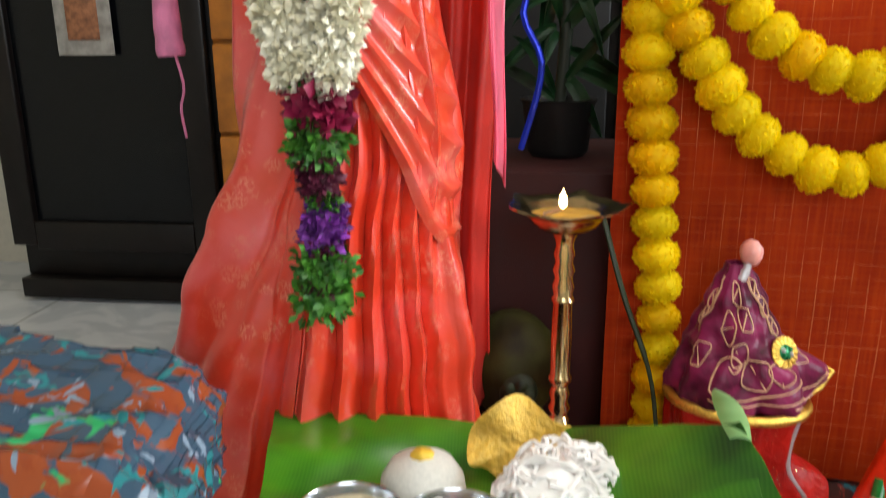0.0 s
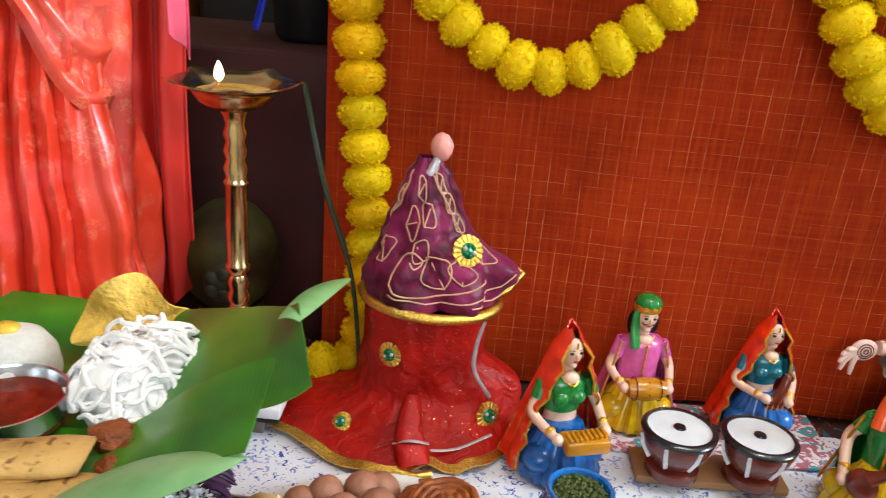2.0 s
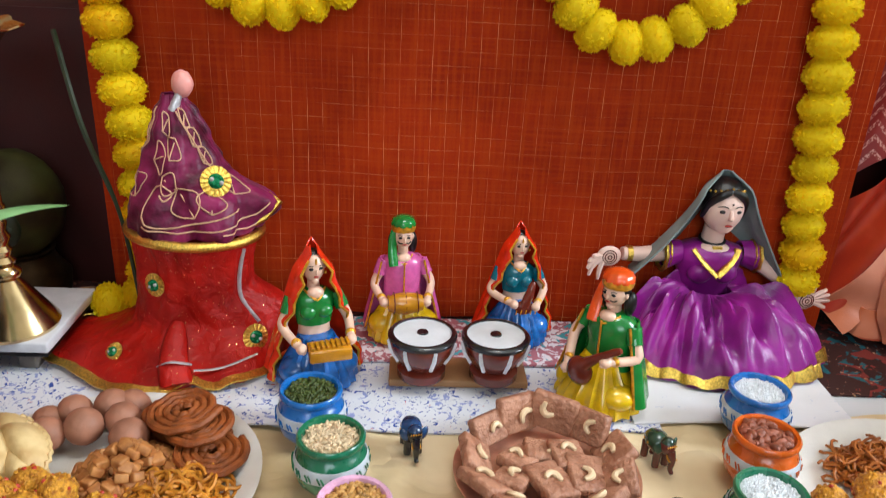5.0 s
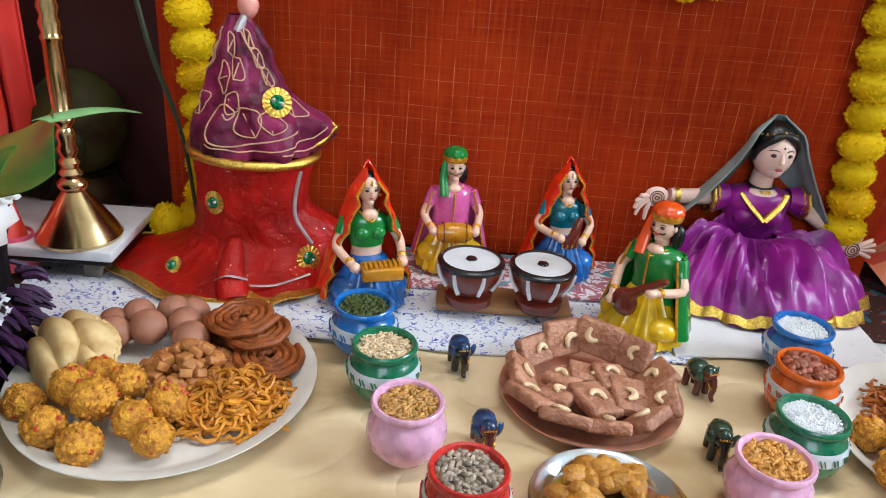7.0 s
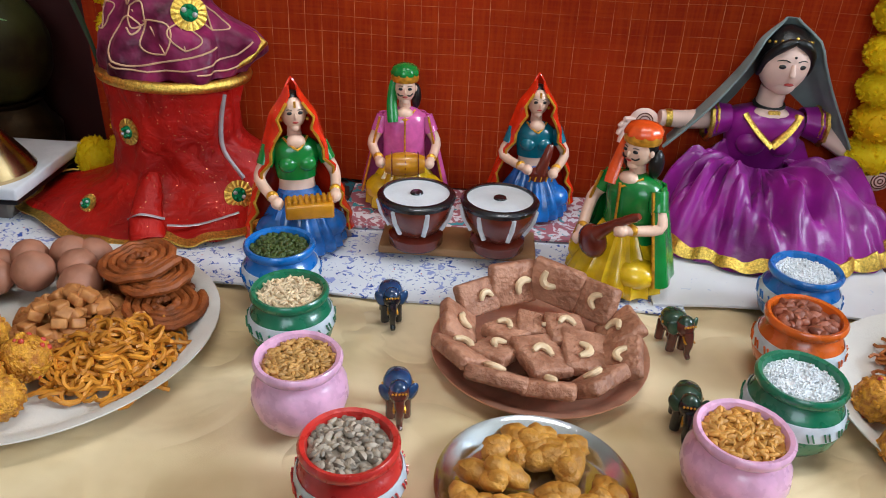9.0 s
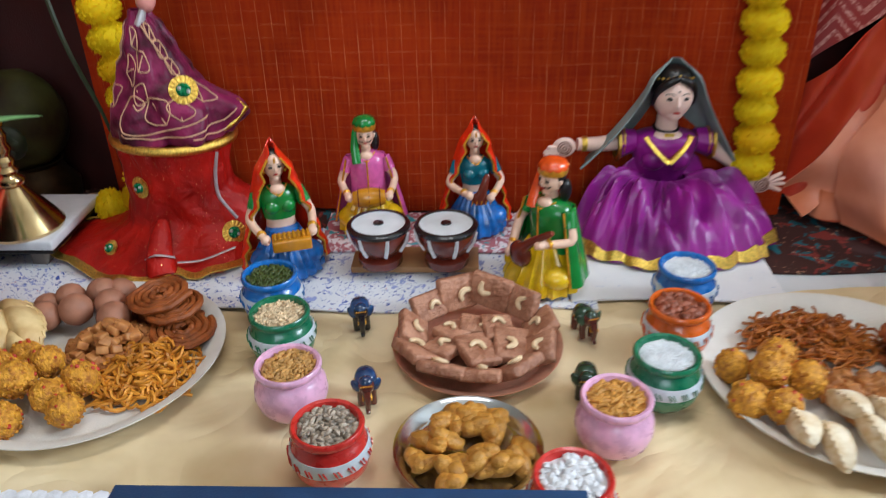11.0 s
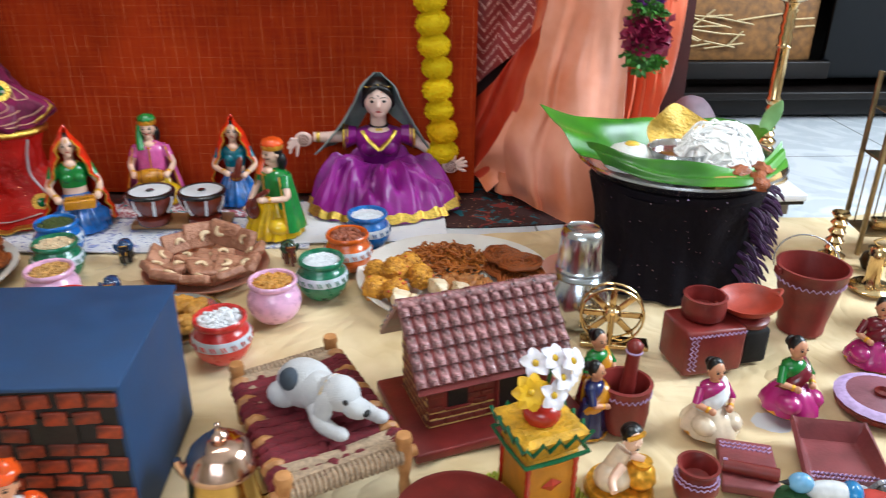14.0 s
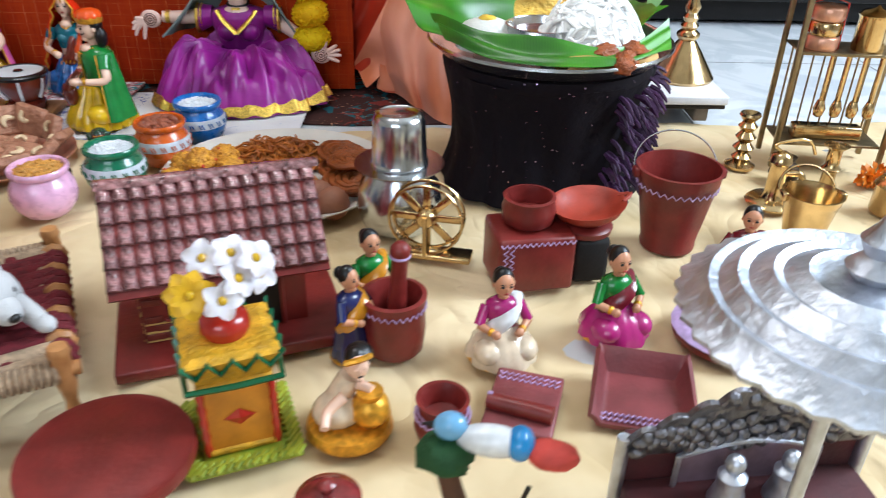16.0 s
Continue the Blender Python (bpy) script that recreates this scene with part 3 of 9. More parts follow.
def blade(g, base, tip, w, sag, mi=0):
    base, tip = Vector(base), Vector(tip)
    d = tip - base
    side = d.cross(Vector((0, 1, 0.2))).normalized()

    def fn(u, v):
        k = w * math.sin(math.pi * (0.08 + 0.9 * u)) ** 0.8 * (1 - u * 0.3)
        return base + d * u + Vector((0, 0, -sag * u * u)) + side * (v - 0.5) * 2 * k + Vector((0, -abs(v - 0.5) * w * 0.8, 0))
    g.sheet(fn, 9, 2, 0.0008, mi)


def palm(x, y, seed, label, reach):
    rnd = random.Random(seed)
    root = thing("potted_palm", label, "plant", T(x, y, 0.526))
    part("pot", Geo().lathe([(0.05, 0), (0.06, 0.01), (0.07, 0.1), (0.076, 0.11), (0.066, 0.11), (0.06, 0.095), (0, 0.095)], 20), mat("black_pot", "0d0c0c", 0.5), root)
    part("stem", Geo().tube(curve_points([(0, 0, 0.08), (0.01, 0, 0.3), (-0.01, 0.01, 0.6)], 8), [0.012] * 6 + [0.008] * 3), mat("dark_stem", "1d2412", 0.6), root)
    lm = mat("dark_palm_leaf", "122c17", 0.34, vary=0.4, scale=20, c2="24502a", island=0.35)
    for i in range(38):
        a = rnd.uniform(0, 2 * math.pi)
        r = reach * rnd.uniform(0.6, 1.15)
        z = rnd.uniform(0.1, 0.5)
        g = Geo()
        tip = (r * math.cos(a), 0.55 * r * math.sin(a), z + rnd.uniform(-0.15, 0.25))
        blade(g, (0.01 * math.cos(a), 0, z), tip, rnd.uniform(0.010, 0.018), rnd.uniform(0.02, 0.09))
        part("leaf", g, lm, root)


palm(0.27, 1.80, 3, "dark green potted palm in the shade", 0.17)
palm(1.72, 1.76, 8, "dark green potted palm behind the draped cloth", 0.17)
# glossy blue strip added to imitate blue light reflected on the palm leaves
ribbon = Geo().tube(curve_points([(0.20, 1.70, 0.55), (0.235, 1.69, 0.70), (0.20, 1.70, 0.80), (0.26, 1.70, 0.92)], 14), 0.006, 0, 6, flat=0.3)
solid("blue_ribbon", ribbon, mat("blue_reflection", "2036c8", 0.25, 0.5), "shiny blue strip added as reflected blue light between the leaves", "ribbon")
twig = Geo().tube(curve_points([(0.33, 1.50, 0.50), (0.37, 1.46, 0.36), (0.42, 1.44, 0.22), (0.44, 1.43, 0.07)], 16), [0.0045] * 10 + [0.0035] * 7, 0, 6)
solid("palm_cutting", twig, mat("dark_green_stem", "23301a", 0.5), "thin dark green palm cutting leaning by the garland", "plant")

# ---- marigold garlands ----
def marigold_mesh(seed):
    rnd = random.Random(seed)
    g = Geo()
    g.ball((0, 0, 0), (0.95, 0.95, 0.83), 0, 14, 9)
    n = 420
    for i in range(n):
        z = 1 - 2 * (i + 0.5) / n
        a = i * 2.39996 + rnd.uniform(-0.15, 0.15)
        q = math.sqrt(1 - z * z)
        d = Vector((q * math.cos(a), q * math.sin(a), z))
        s = d.orthogonal().normalized()
        s = Matrix.Rotation(rnd.uniform(0, 6.28), 3, d) @ s
        up = d.cross(s)
        L, w = rnd.uniform(0.97, 1.06), rnd.uniform(0.08, 0.12)
        lean = up * rnd.uniform(-0.12, 0.22)
        sq = Vector((1, 1, 0.88))
        pts = [d * 0.6 - s * w * 0.5, d * 0.6 + s * w * 0.5, d * (L * 0.88) + s * w + lean, d * L + s * w * 0.45 + lean * 1.3, d * (L * 0.93) + lean * 1.4, d * L - s * w * 0.5 + lean * 1.3, d * (L * 0.88) - s * w + lean]
        g.add([(p.x * sq.x, p.y * sq.y, p.z * sq.z) for p in pts], [(0, 1, 2, 6), (2, 3, 4), (4, 5, 6), (2, 4, 6)])
    return g


MARI = mat("yellow_marigold", "ffe40a", 0.6, vary=0.06, scale=6, bump=0.0, rand=0.06, c2="ffec24", sub=0.0, spec=0.2)
MARI_O = mat("orange_yellow_marigold", "fed608", 0.6, vary=0.06, scale=6, bump=0.0, rand=0.06, c2="fcdc14", spec=0.25)
for _m in (MARI, MARI_O):
    # thin petals let light through
    _t, _p = nodes_of(_m)
    _tr = _t.nodes.new("ShaderNodeBsdfTranslucent")
    _mx = _t.nodes.new("ShaderNodeMixShader")
    _mx.inputs[0].default_value = 0.5
    _t.links.new(_p.inputs["Base Color"].links[0].from_socket, _tr.inputs["Color"])
    _t.links.new(_p.outputs[0], _mx.inputs[1])
    _t.links.new(_tr.outputs[0], _mx.inputs[2])
    _t.links.new(_mx.outputs[0], _t.nodes["Material Output"].inputs["Surface"])
flower_meshes = [[marigold_mesh(i).mesh("flower", m, True, 80) for i in range(3)] for m in (MARI, MARI_O)]
CORD = mat("green_cord", "1d5a2a", 0.7)


def garland(label, keys, step, r, group, orange=0.0, seed=0):
    rnd = random.Random(seed)
    root = thing("marigold_garland", label, "garland", group=group)
    pts = curve_points(keys, 80)
    part("cord", Geo().tube(pts[::4], 0.003, 0, 5), CORD, root)
    for i, (p, d) in enumerate(spaced(pts, step)):
        k = 1 if rnd.random() < orange else 0
        q = Vector((0, 0, 1)).rotation_difference(d).to_matrix().to_4x4()
        s = r * rnd.uniform(0.93, 1.07)
        m = Matrix.Translation(p + Vector((rnd.uniform(-0.003, 0.003), rnd.uniform(-0.004, 0.002), 0))) @ q @ Matrix.Rotation(rnd.uniform(0, 6.28), 4, "Z") @ Matrix.Rotation(rnd.uniform(-0.2, 0.2), 4, "X") @ Matrix.Diagonal((s, s, s * 0.92, 1))
        part("flower", flower_meshes[k][rnd.randrange(3)], None, root, at=m)
    return root


GR = "marigold garlands on the backdrop"
sy = strand_y
garland("vertical string of yellow-orange marigold heads, curled at its foot", [(0.372, sy(0.37), 1.05), (0.385, sy(0.38), 0.88), (0.403, sy(0.40), 0.64), (0.425, sy(0.42), 0.42), (0.438, sy(0.43), 0.22), (0.437, sy(0.43), 0.10), (0.425, sy(0.43) - 0.01, 0.045), (0.37, sy(0.4) - 0.03, 0.035)], 0.0535, 0.038, GR, 0.55, 1)
garland("vertical string of bright yellow marigold heads", [(1.518, sy(1.52), 1.05), (1.528, sy(1.53), 0.85), (1.556, sy(1.55), 0.5), (1.586, sy(1.58), 0.145), (1.590, sy(1.58), 0.075)], 0.0515, 0.038, GR, 0.05, 2)
yo = -0.02
garland("swag of yellow marigold heads hung on the backdrop", [(0.40, sy(0.4) + yo, 0.90), (0.45, sy(0.45) + yo, 0.755), (0.53, sy(0.5) + yo, 0.635), (0.62, sy(0.6) + yo, 0.567), (0.70, sy(0.7) + yo, 0.552), (0.79, sy(0.8) + yo, 0.60), (0.88, sy(0.88) + yo, 0.70), (0.94, sy(0.94) + yo, 0.82), (0.965, sy(0.96) + yo, 0.93)], 0.0485, 0.0365, GR, 0.15, 3)
garland("upper swag of yellow marigold heads hung on the backdrop", [(0.42, sy(0.42) + yo, 1.0), (0.48, sy(0.48) + yo, 0.86), (0.56, sy(0.56) + yo, 0.755), (0.65, sy(0.65) + yo, 0.702), (0.73, sy(0.73) + yo, 0.70), (0.82, sy(0.82) + yo, 0.765), (0.89, sy(0.89) + yo, 0.87), (0.93, sy(0.93) + yo, 0.98)], 0.0485, 0.0365, GR, 0.1, 4)
garland("swag of yellow marigold heads beside the first pair", [(1.00, sy(1.0) + yo, 0.93), (1.03, sy(1.03) + yo, 0.80), (1.08, sy(1.08) + yo, 0.665), (1.15, sy(1.15) + yo, 0.558), (1.235, sy(1.23) + yo, 0.522), (1.33, sy(1.33) + yo, 0.57), (1.42, sy(1.42) + yo, 0.68), (1.48, sy(1.48) + yo, 0.775), (1.50, sy(1.5) + yo, 0.92)], 0.0485, 0.0365, GR, 0.0, 5)
garland("upper swag of yellow marigold heads tied with white thread", [(1.01, sy(1.0) + yo, 1.0), (1.05, sy(1.05) + yo, 0.87), (1.11, sy(1.11) + yo, 0.74), (1.18, sy(1.18) + yo, 0.665), (1.25, sy(1.25) + yo, 0.655), (1.33, sy(1.33) + yo, 0.705), (1.40, sy(1.4) + yo, 0.80), (1.44, sy(1.44) + yo, 0.93)], 0.0485, 0.0365, GR, 0.0, 6)
thread = Geo().tube(curve_points([(1.232, sy(1.23) - 0.058, 0.685), (1.226, sy(1.23) - 0.068, 0.66), (1.218, sy(1.23) - 0.06, 0.635)], 6), 0.0035, 0, 6)
solid("white_thread", thread, P_WHITE, "short white thread tied round a marigold garland", "thread")

# ---- draped standing figures ----
def draped_figure(name, label, at, cx, rx, ry, top, pleats, mats, seed):
    """A standing draped form: pleated skirt with a folded front fall, one mesh."""
    g = Geo()

    def skirt(u, v):
        z = top * v
        a = 2 * math.pi * u - math.pi / 2
        f = 1 - v
        front = math.exp(-((math.atan2(math.sin(a - pleats), math.cos(a - pleats))) / 0.62) ** 2)
        # knife pleats in front, slow on one flank and steep on the other; broad slanting folds at the sides
        ph = (a * 5.2 + 0.35 * z + 0.14 * math.sin(z * 5 + a * 3)) % 1.0
        tri = (smooth01(ph / 0.26) if ph < 0.26 else 1 - (ph - 0.26) / 0.74) - 0.5
        side = 0.018 * math.sin(a * 6 + z * 5 + seed) + 0.010 * math.sin(a * 11 - z * 8 + seed) + 0.014 * noise.noise(Vector((math.cos(a) * 2.2 + seed, math.sin(a) * 2.2, z * 3)))
        off = (front * 0.034 * tri + (1 - front) * side * 1.7) * (0.35 + 0.75 * f) + 0.012 * f * noise.noise(Vector((math.cos(a) * 3 + seed, math.sin(a) * 3, z * 2)))
        return (lerp_keys(cx, z) + (lerp_keys(rx, z) + off) * math.cos(a), (lerp_keys(ry, z) + off) * math.sin(a), z)
    g.sheet(skirt, 420, 64, 0.004, 0)
    # wide diagonal tuck across the body
    def tuck(u, v):
        # swagged folds gathered at the waist and opening over the hip
        a = -math.pi * (0.62 - 0.58 * u)
        zt, zl = top * (0.80 - 0.12 * u), top * (0.72 - 0.30 * smooth01(u * 1.1))
        z = zt + (zl - zt) * v
        k = 0.004 + 0.014 * (0.25 + 0.75 * u) * (1 - abs(math.sin(v * 5.0 * math.pi + 1.6 * u + 0.5 * math.sin(u * 5)))) + 0.004 * v
        return (lerp_keys(cx, z) + (lerp_keys(rx, z) + k) * math.cos(a), (lerp_keys(ry, z) + k + 0.004) * math.sin(a), z)
    g.sheet(tuck, 60, 44, 0.003, 1)
    def hem(u, v):
        a = 2 * math.pi * u - math.pi / 2
        p = Vector(skirt(u, 0.004))
        c = Vector((lerp_keys(cx, 0), 0, 0))
        o = (p - c).normalized()
        return p + o * (0.004 + 0.008 * v) + Vector((0, 0, 0.002 + 0.055 * (1 - v)))
    g.sheet(hem, 220, 3, 0.002, 2)
    return solid(name, g, mats, label, "draped mannequin", at)


CORAL = brocade_material("coral_brocade_silk", "e03c22", "f4a888", 95, "ff90a0", 0.50)
CORALPINK = brocade_material("coral_pink_silk", "e2442a", "f4b090", 120, "ff98a8", 0.48)
PINKHEM = mat("pink_silk_hem", "dc5674", 0.36, vary=0.2, scale=12, sheen=0.6)
ORANGESILK = brocade_material("orange_silk", "e2603a", "f0b080", 110, "ffb090", 0.60)
PEACHSILK = mat("peach_silk", "e07c50", 0.34, vary=0.14, scale=5, sheen=0.6, bscale=300, c2="f4ac92")
MAGENTASILK = mat("magenta_silk", "b3265a", 0.45, vary=0.2, scale=9, sheen=0.5)
REDSILK = mat("red_silk", "c02214", 0.5, vary=0.2, scale=8, sheen=0.4, bscale=300)

draped_figure("saree_mannequin", "standing mannequin draped in a coral pink brocade saree", T(0, 1.33, 0.006),
              [(0, -0.115), (0.2, -0.092), (0.4, -0.068), (0.5, -0.053), (0.6, -0.032), (1.2, -0.030)], [(0, 0.265), (0.2, 0.235), (0.3, 0.213), (0.4, 0.186), (0.5, 0.158), (0.6, 0.142), (0.8, 0.118), (1.2, 0.110)], [(0, 0.185), (0.3, 0.145), (0.6, 0.105), (1.2, 0.09)], 1.12, -1.05,
              [CORAL, CORALPINK, PINKHEM], 1.7)


def hanging(name, label, m, pts_top, pts_low, depth, folds, at_y, seed=0.0):
    def fn(u, v):
        a, b = Vector(pts_top[0]).lerp(Vector(pts_top[1]), u), Vector(pts_low[0]).lerp(Vector(pts_low[1]), u)
        p = a.lerp(b, v)
        return p + Vector((0.006 * math.sin(v * 7 + seed), depth * math.sin(u * folds * 6.283 + seed + v * 1.3) * (0.4 + 0.6 * v), 0))
    return solid(name, Geo().sheet(fn, 60, 30, 0.003), m, label, "cloth")


hanging("saree_end", "loose red end of the saree hanging behind", REDSILK, ((0.06, 1.44, 1.1), (0.175, 1.46, 1.1)), ((0.07, 1.46, 0.08), (0.155, 1.47, 0.16)), 0.018, 2.2, 0)
hanging("saree_border", "narrow pink border hanging along the saree end", PINKHEM, ((0.168, 1.34, 1.1), (0.190, 1.44, 1.1)), ((0.160, 1.39, 0.58), (0.176, 1.44, 0.53)), 0.010, 1.3, 0, 1.0)

draped_figure("saree_mannequin", "standing mannequin draped in an orange and peach silk saree", T(1.960, 1.545, 0.006),
              [(0, -0.02), (0.3, 0.02), (0.6, 0.035), (1.2, 0.04)], [(0, 0.175), (0.2, 0.162), (0.45, 0.152), (0.62, 0.142), (1.2, 0.12)], [(0, 0.17), (0.3, 0.14), (0.6, 0.11), (1.2, 0.09)], 1.12, -1.0,
              [ORANGESILK, PEACHSILK, PEACHSILK], 6.1)


def peach_train():
    left = [(0.0, 1.765), (0.06, 1.745), (0.139, 1.735), (0.27, 1.775), (0.40, 1.803), (0.484, 1.815), (0.64, 1.812), (0.8, 1.828), (1.1, 1.845)]
    right = [(0.0, 1.985), (0.2, 1.99), (0.5, 2.0), (1.1, 2.03)]

    def fn(u, v):
        # smooth front panel from the shoulder, opening towards the floor
        z = 1.09 * (1 - v)
        x = lerp_keys(left, z) * (1 - u) + lerp_keys(right, z) * u
        low = smooth01((0.42 - z) / 0.42)
        y = 1.372 - 0.045 * u + low * (0.045 - 0.150 * math.sin(min(1, u * 1.25) * math.pi / 2)) + 0.028 * math.sin(v * math.pi)
        fold = (0.004 + 0.020 * low) * math.sin(u * 15 + 2.2 * v + 1.5 * math.sin(u * 4)) + 0.014 * (0.3 + low) * noise.noise(Vector((u * 3, v * 4, 2))) + 0.008 * noise.noise(Vector((u * 7, v * 8, 5)))
        return (x + 0.010 * low * math.sin(u * 11), y + fold, z + 0.012 + 0.006 * low * math.sin(u * 17))
    solid("saree_pleats", Geo().sheet(fn, 130, 110, 0.003), PEACHSILK, "pale peach silk fall of the saree spread on the floor", "cloth")

    def flap(u, v):
        # folded corner lying out to the side
        a = Vector((1.80, 1.44, 0.30)).lerp(Vector((1.668, 1.50, 0.055)), u)
        b = Vector((1.80, 1.43, 0.10)).lerp(Vector((1.700, 1.470, 0.016)), u)
        p = a.lerp(b, v)
        return p + Vector((0, 0.012 * math.sin(u * 7 + v * 4), 0))
    solid("saree_corner", Geo().sheet(flap, 30, 20, 0.003), PEACHSILK, "pale peach corner of the saree turned outwards", "cloth")

    def pal(u, v):
        a = Vector((1.57, 1.50, 1.06)).lerp(Vector((1.86, 1.42, 1.09)), u)
        b = Vector((1.815, 1.435, 0.530)).lerp(Vector((1.832, 1.41, 0.60)), u)
        p = a.lerp(b, v)
        sag = math.sin(math.pi * v) * 0.035 * (1 - u)
        return p + Vector((sag * 0.6, 0.016 * math.sin(u * 14 + v * 4) * (1 - 0.4 * v), sag))
    solid("saree_end", Geo().sheet(pal, 50, 40, 0.003), MAGENTASILK, "magenta bordered saree end drawn to a point", "cloth")

    def body(u, v):
        a = Vector((1.83, 1.44, 1.06)).lerp(Vector((2.05, 1.37, 1.08)), u)
        b = Vector((1.84, 1.44, 0.40)).lerp(Vector((1.95, 1.41, 0.58)), u)
        p = a.lerp(b, v)
        return p + Vector((0, 0.020 * math.sin(u * 12 + v * 5) + 0.012 * math.sin(u * 27 - v * 3), 0))
    solid("saree_shoulder_fall", Geo().sheet(body, 70, 40, 0.003), ORANGESILK, "coral orange saree fall from the shoulder", "cloth")

    def red(u, v):
        a = Vector((1.63, 1.57, 0.17)).lerp(Vector((1.83, 1.45, 0.45)), u)
        b = Vector((1.60, 1.55, 0.06)).lerp(Vector((1.79, 1.455, 0.02)), u)
        p = a.lerp(b, v)
        return p + Vector((0, 0.014 * math.sin(u * 11 + v * 6), 0))
    solid("red_drape", Geo().sheet(red, 50, 30, 0.003), brocade_material("rust_silk", "b5321c", "c9603c", 140, "ff8060", 0.62), "rust-red silk drape between backdrop and figure", "cloth")


peach_train()
solid("pink_tassel", Geo().tube(curve_points([(-0.268, 1.30, 0.90), (-0.27, 1.30, 0.78), (-0.268, 1.30, 0.73)], 10), [0.006, 0.010, 0.014, 0.016, 0.017, 0.018, 0.019, 0.018, 0.02, 0.02, 0.018], 0, 9).tube(curve_points([(-0.265, 1.30, 0.74), (-0.255, 1.30, 0.69), (-0.262, 1.30, 0.66), (-0.258, 1.30, 0.62)], 10), 0.002, 0, 5), mat("pink_silk_thread", "d67aa4", 0.6, bump=0.8), "pale pink thread tassel with a loose end", "tassel")

# ---- flower garlands on the figures ----
def petal_cluster(g, p, n, r, L, w, rnd, mi, curl=0.3):
    for _ in range(n):
        d = Vector((rnd.gauss(0, 1), rnd.gauss(0, 1) - 0.5, rnd.gauss(0, 1))).normalized()
        b = Vector(p) + d * r * rnd.uniform(0.5, 1.0)
        s = d.orthogonal().normalized()
        s = Matrix.Rotation(rnd.uniform(0, 6.28), 3, d) @ s
        up = d.cross(s) * curl * L
        q = [b - s * w * 0.3, b + s * w * 0.3, b + d * L * 0.6 + s * w, b + d * L + up, b + d * L * 0.6 - s * w]
        g.add(q, [(0, 1, 2, 4), (2, 3, 4)], mi)


def body_garland(label, keys_left, keys_right, drop, white_r, seed, at):
    rnd = random.Random(seed)
    root = thing("flower_garland", label, "garland", at)
    jas = mat("white_jasmine", "f2ecd2", 0.55, vary=0.06, scale=30, bump=0, island=0.06, c2="f8f4e4")
    for keys in (keys_left, keys_right):
        g = Geo()
        pts = curve_points(keys, 60)
        g.tube(pts[::4], [white_r * 0.75] * len(pts[::4]), 0, 8)
        for p in pts:
            petal_cluster(g, p, 34, white_r, 0.016, 0.0055, rnd, 0)
        part("jasmine_rope", g, jas, root, "thick rope of white jasmine buds")
    z = drop[0][0]
    cols = {"green": mat("fern_leaf", "2c6a22", 0.5, vary=0.35, scale=50, bump=0, island=0.3, c2="4c8a2c"), "rose": mat("crimson_rose", "8c1840", 0.5, vary=0.3, scale=40, bump=0, island=0.25),
            "purple": mat("purple_aster", "5a1a78", 0.55, vary=0.35, scale=50, bump=0, island=0.3, c2="8a3aa8"), "maroon": mat("maroon_petal", "54122e", 0.55, vary=0.3, scale=40, bump=0, island=0.25)}
    for z0, z1, kind, r in drop:
        g = Geo()
        n = max(3, int((z0 - z1) / 0.006))
        g.tube([(drop_x(z0), 0, z0), (drop_x(z1), 0, z1)], r * 0.7, 0, 8)
        for i in range(n):
            zz = z0 + (z1 - z0) * (i + 0.5) / n
            for _ in range(3):
                off = (rnd.uniform(-0.6 * r, 0.6 * r), rnd.uniform(-r, 0.3 * r), 0)
                big = kind in ("green",)
                petal_cluster(g, (drop_x(zz) + off[0] * 0.7, off[1] * 0.6, zz), 22 if big else 20, r * (0.45 if big else 0.5), 0.015 if kind != "rose" else 0.022, 0.0045 if kind != "rose" else 0.011, rnd, 0)
        part({"green": "fern_tuft", "rose": "rose_head", "purple": "aster_band", "maroon": "petal_band"}[kind], g, cols[kind], root)
    return root


def drop_x(z):
    return 0.0


body_garland("hanging flower garland of white jasmine, purple asters and green fern",
             [(-0.062, 0.02, 0.98), (-0.048, 0.0, 0.85), (-0.032, -0.012, 0.74), (-0.016, -0.012, 0.69)], [(0.074, 0.02, 0.98), (0.052, 0.0, 0.85), (0.028, -0.012, 0.74), (0.010, -0.012, 0.69)],
             [(0.685, 0.668, "green", 0.03), (0.665, 0.625, "rose", 0.038), (0.622, 0.592, "green", 0.046), (0.590, 0.545, "maroon", 0.030), (0.545, 0.525, "green", 0.022), (0.525, 0.482, "purple", 0.030), (0.482, 0.455, "maroon", 0.026), (0.465, 0.432, "green", 0.047), (0.432, 0.412, "maroon", 0.03), (0.418, 0.396, "green", 0.048)], 0.029, 5, T(-0.034, 1.185, 0.024))
body_garland("hanging garland of white jasmine, crimson roses and green fern",
             [(-0.075, 0.02, 1.0), (-0.062, 0.0, 0.87), (-0.040, -0.012, 0.78), (-0.02, -0.012, 0.735)], [(0.08, 0.02, 1.0), (0.058, 0.0, 0.87), (0.032, -0.012, 0.78), (0.008, -0.012, 0.735)],
             [(0.720, 0.700, "green", 0.04), (0.698, 0.672, "rose", 0.034), (0.670, 0.645, "green", 0.042), (0.645, 0.535, "purple", 0.031), (0.535, 0.495, "green", 0.046), (0.500, 0.455, "rose", 0.046), (0.450, 0.410, "green", 0.050)], 0.031, 6, T(1.998, 1.262, -0.034))

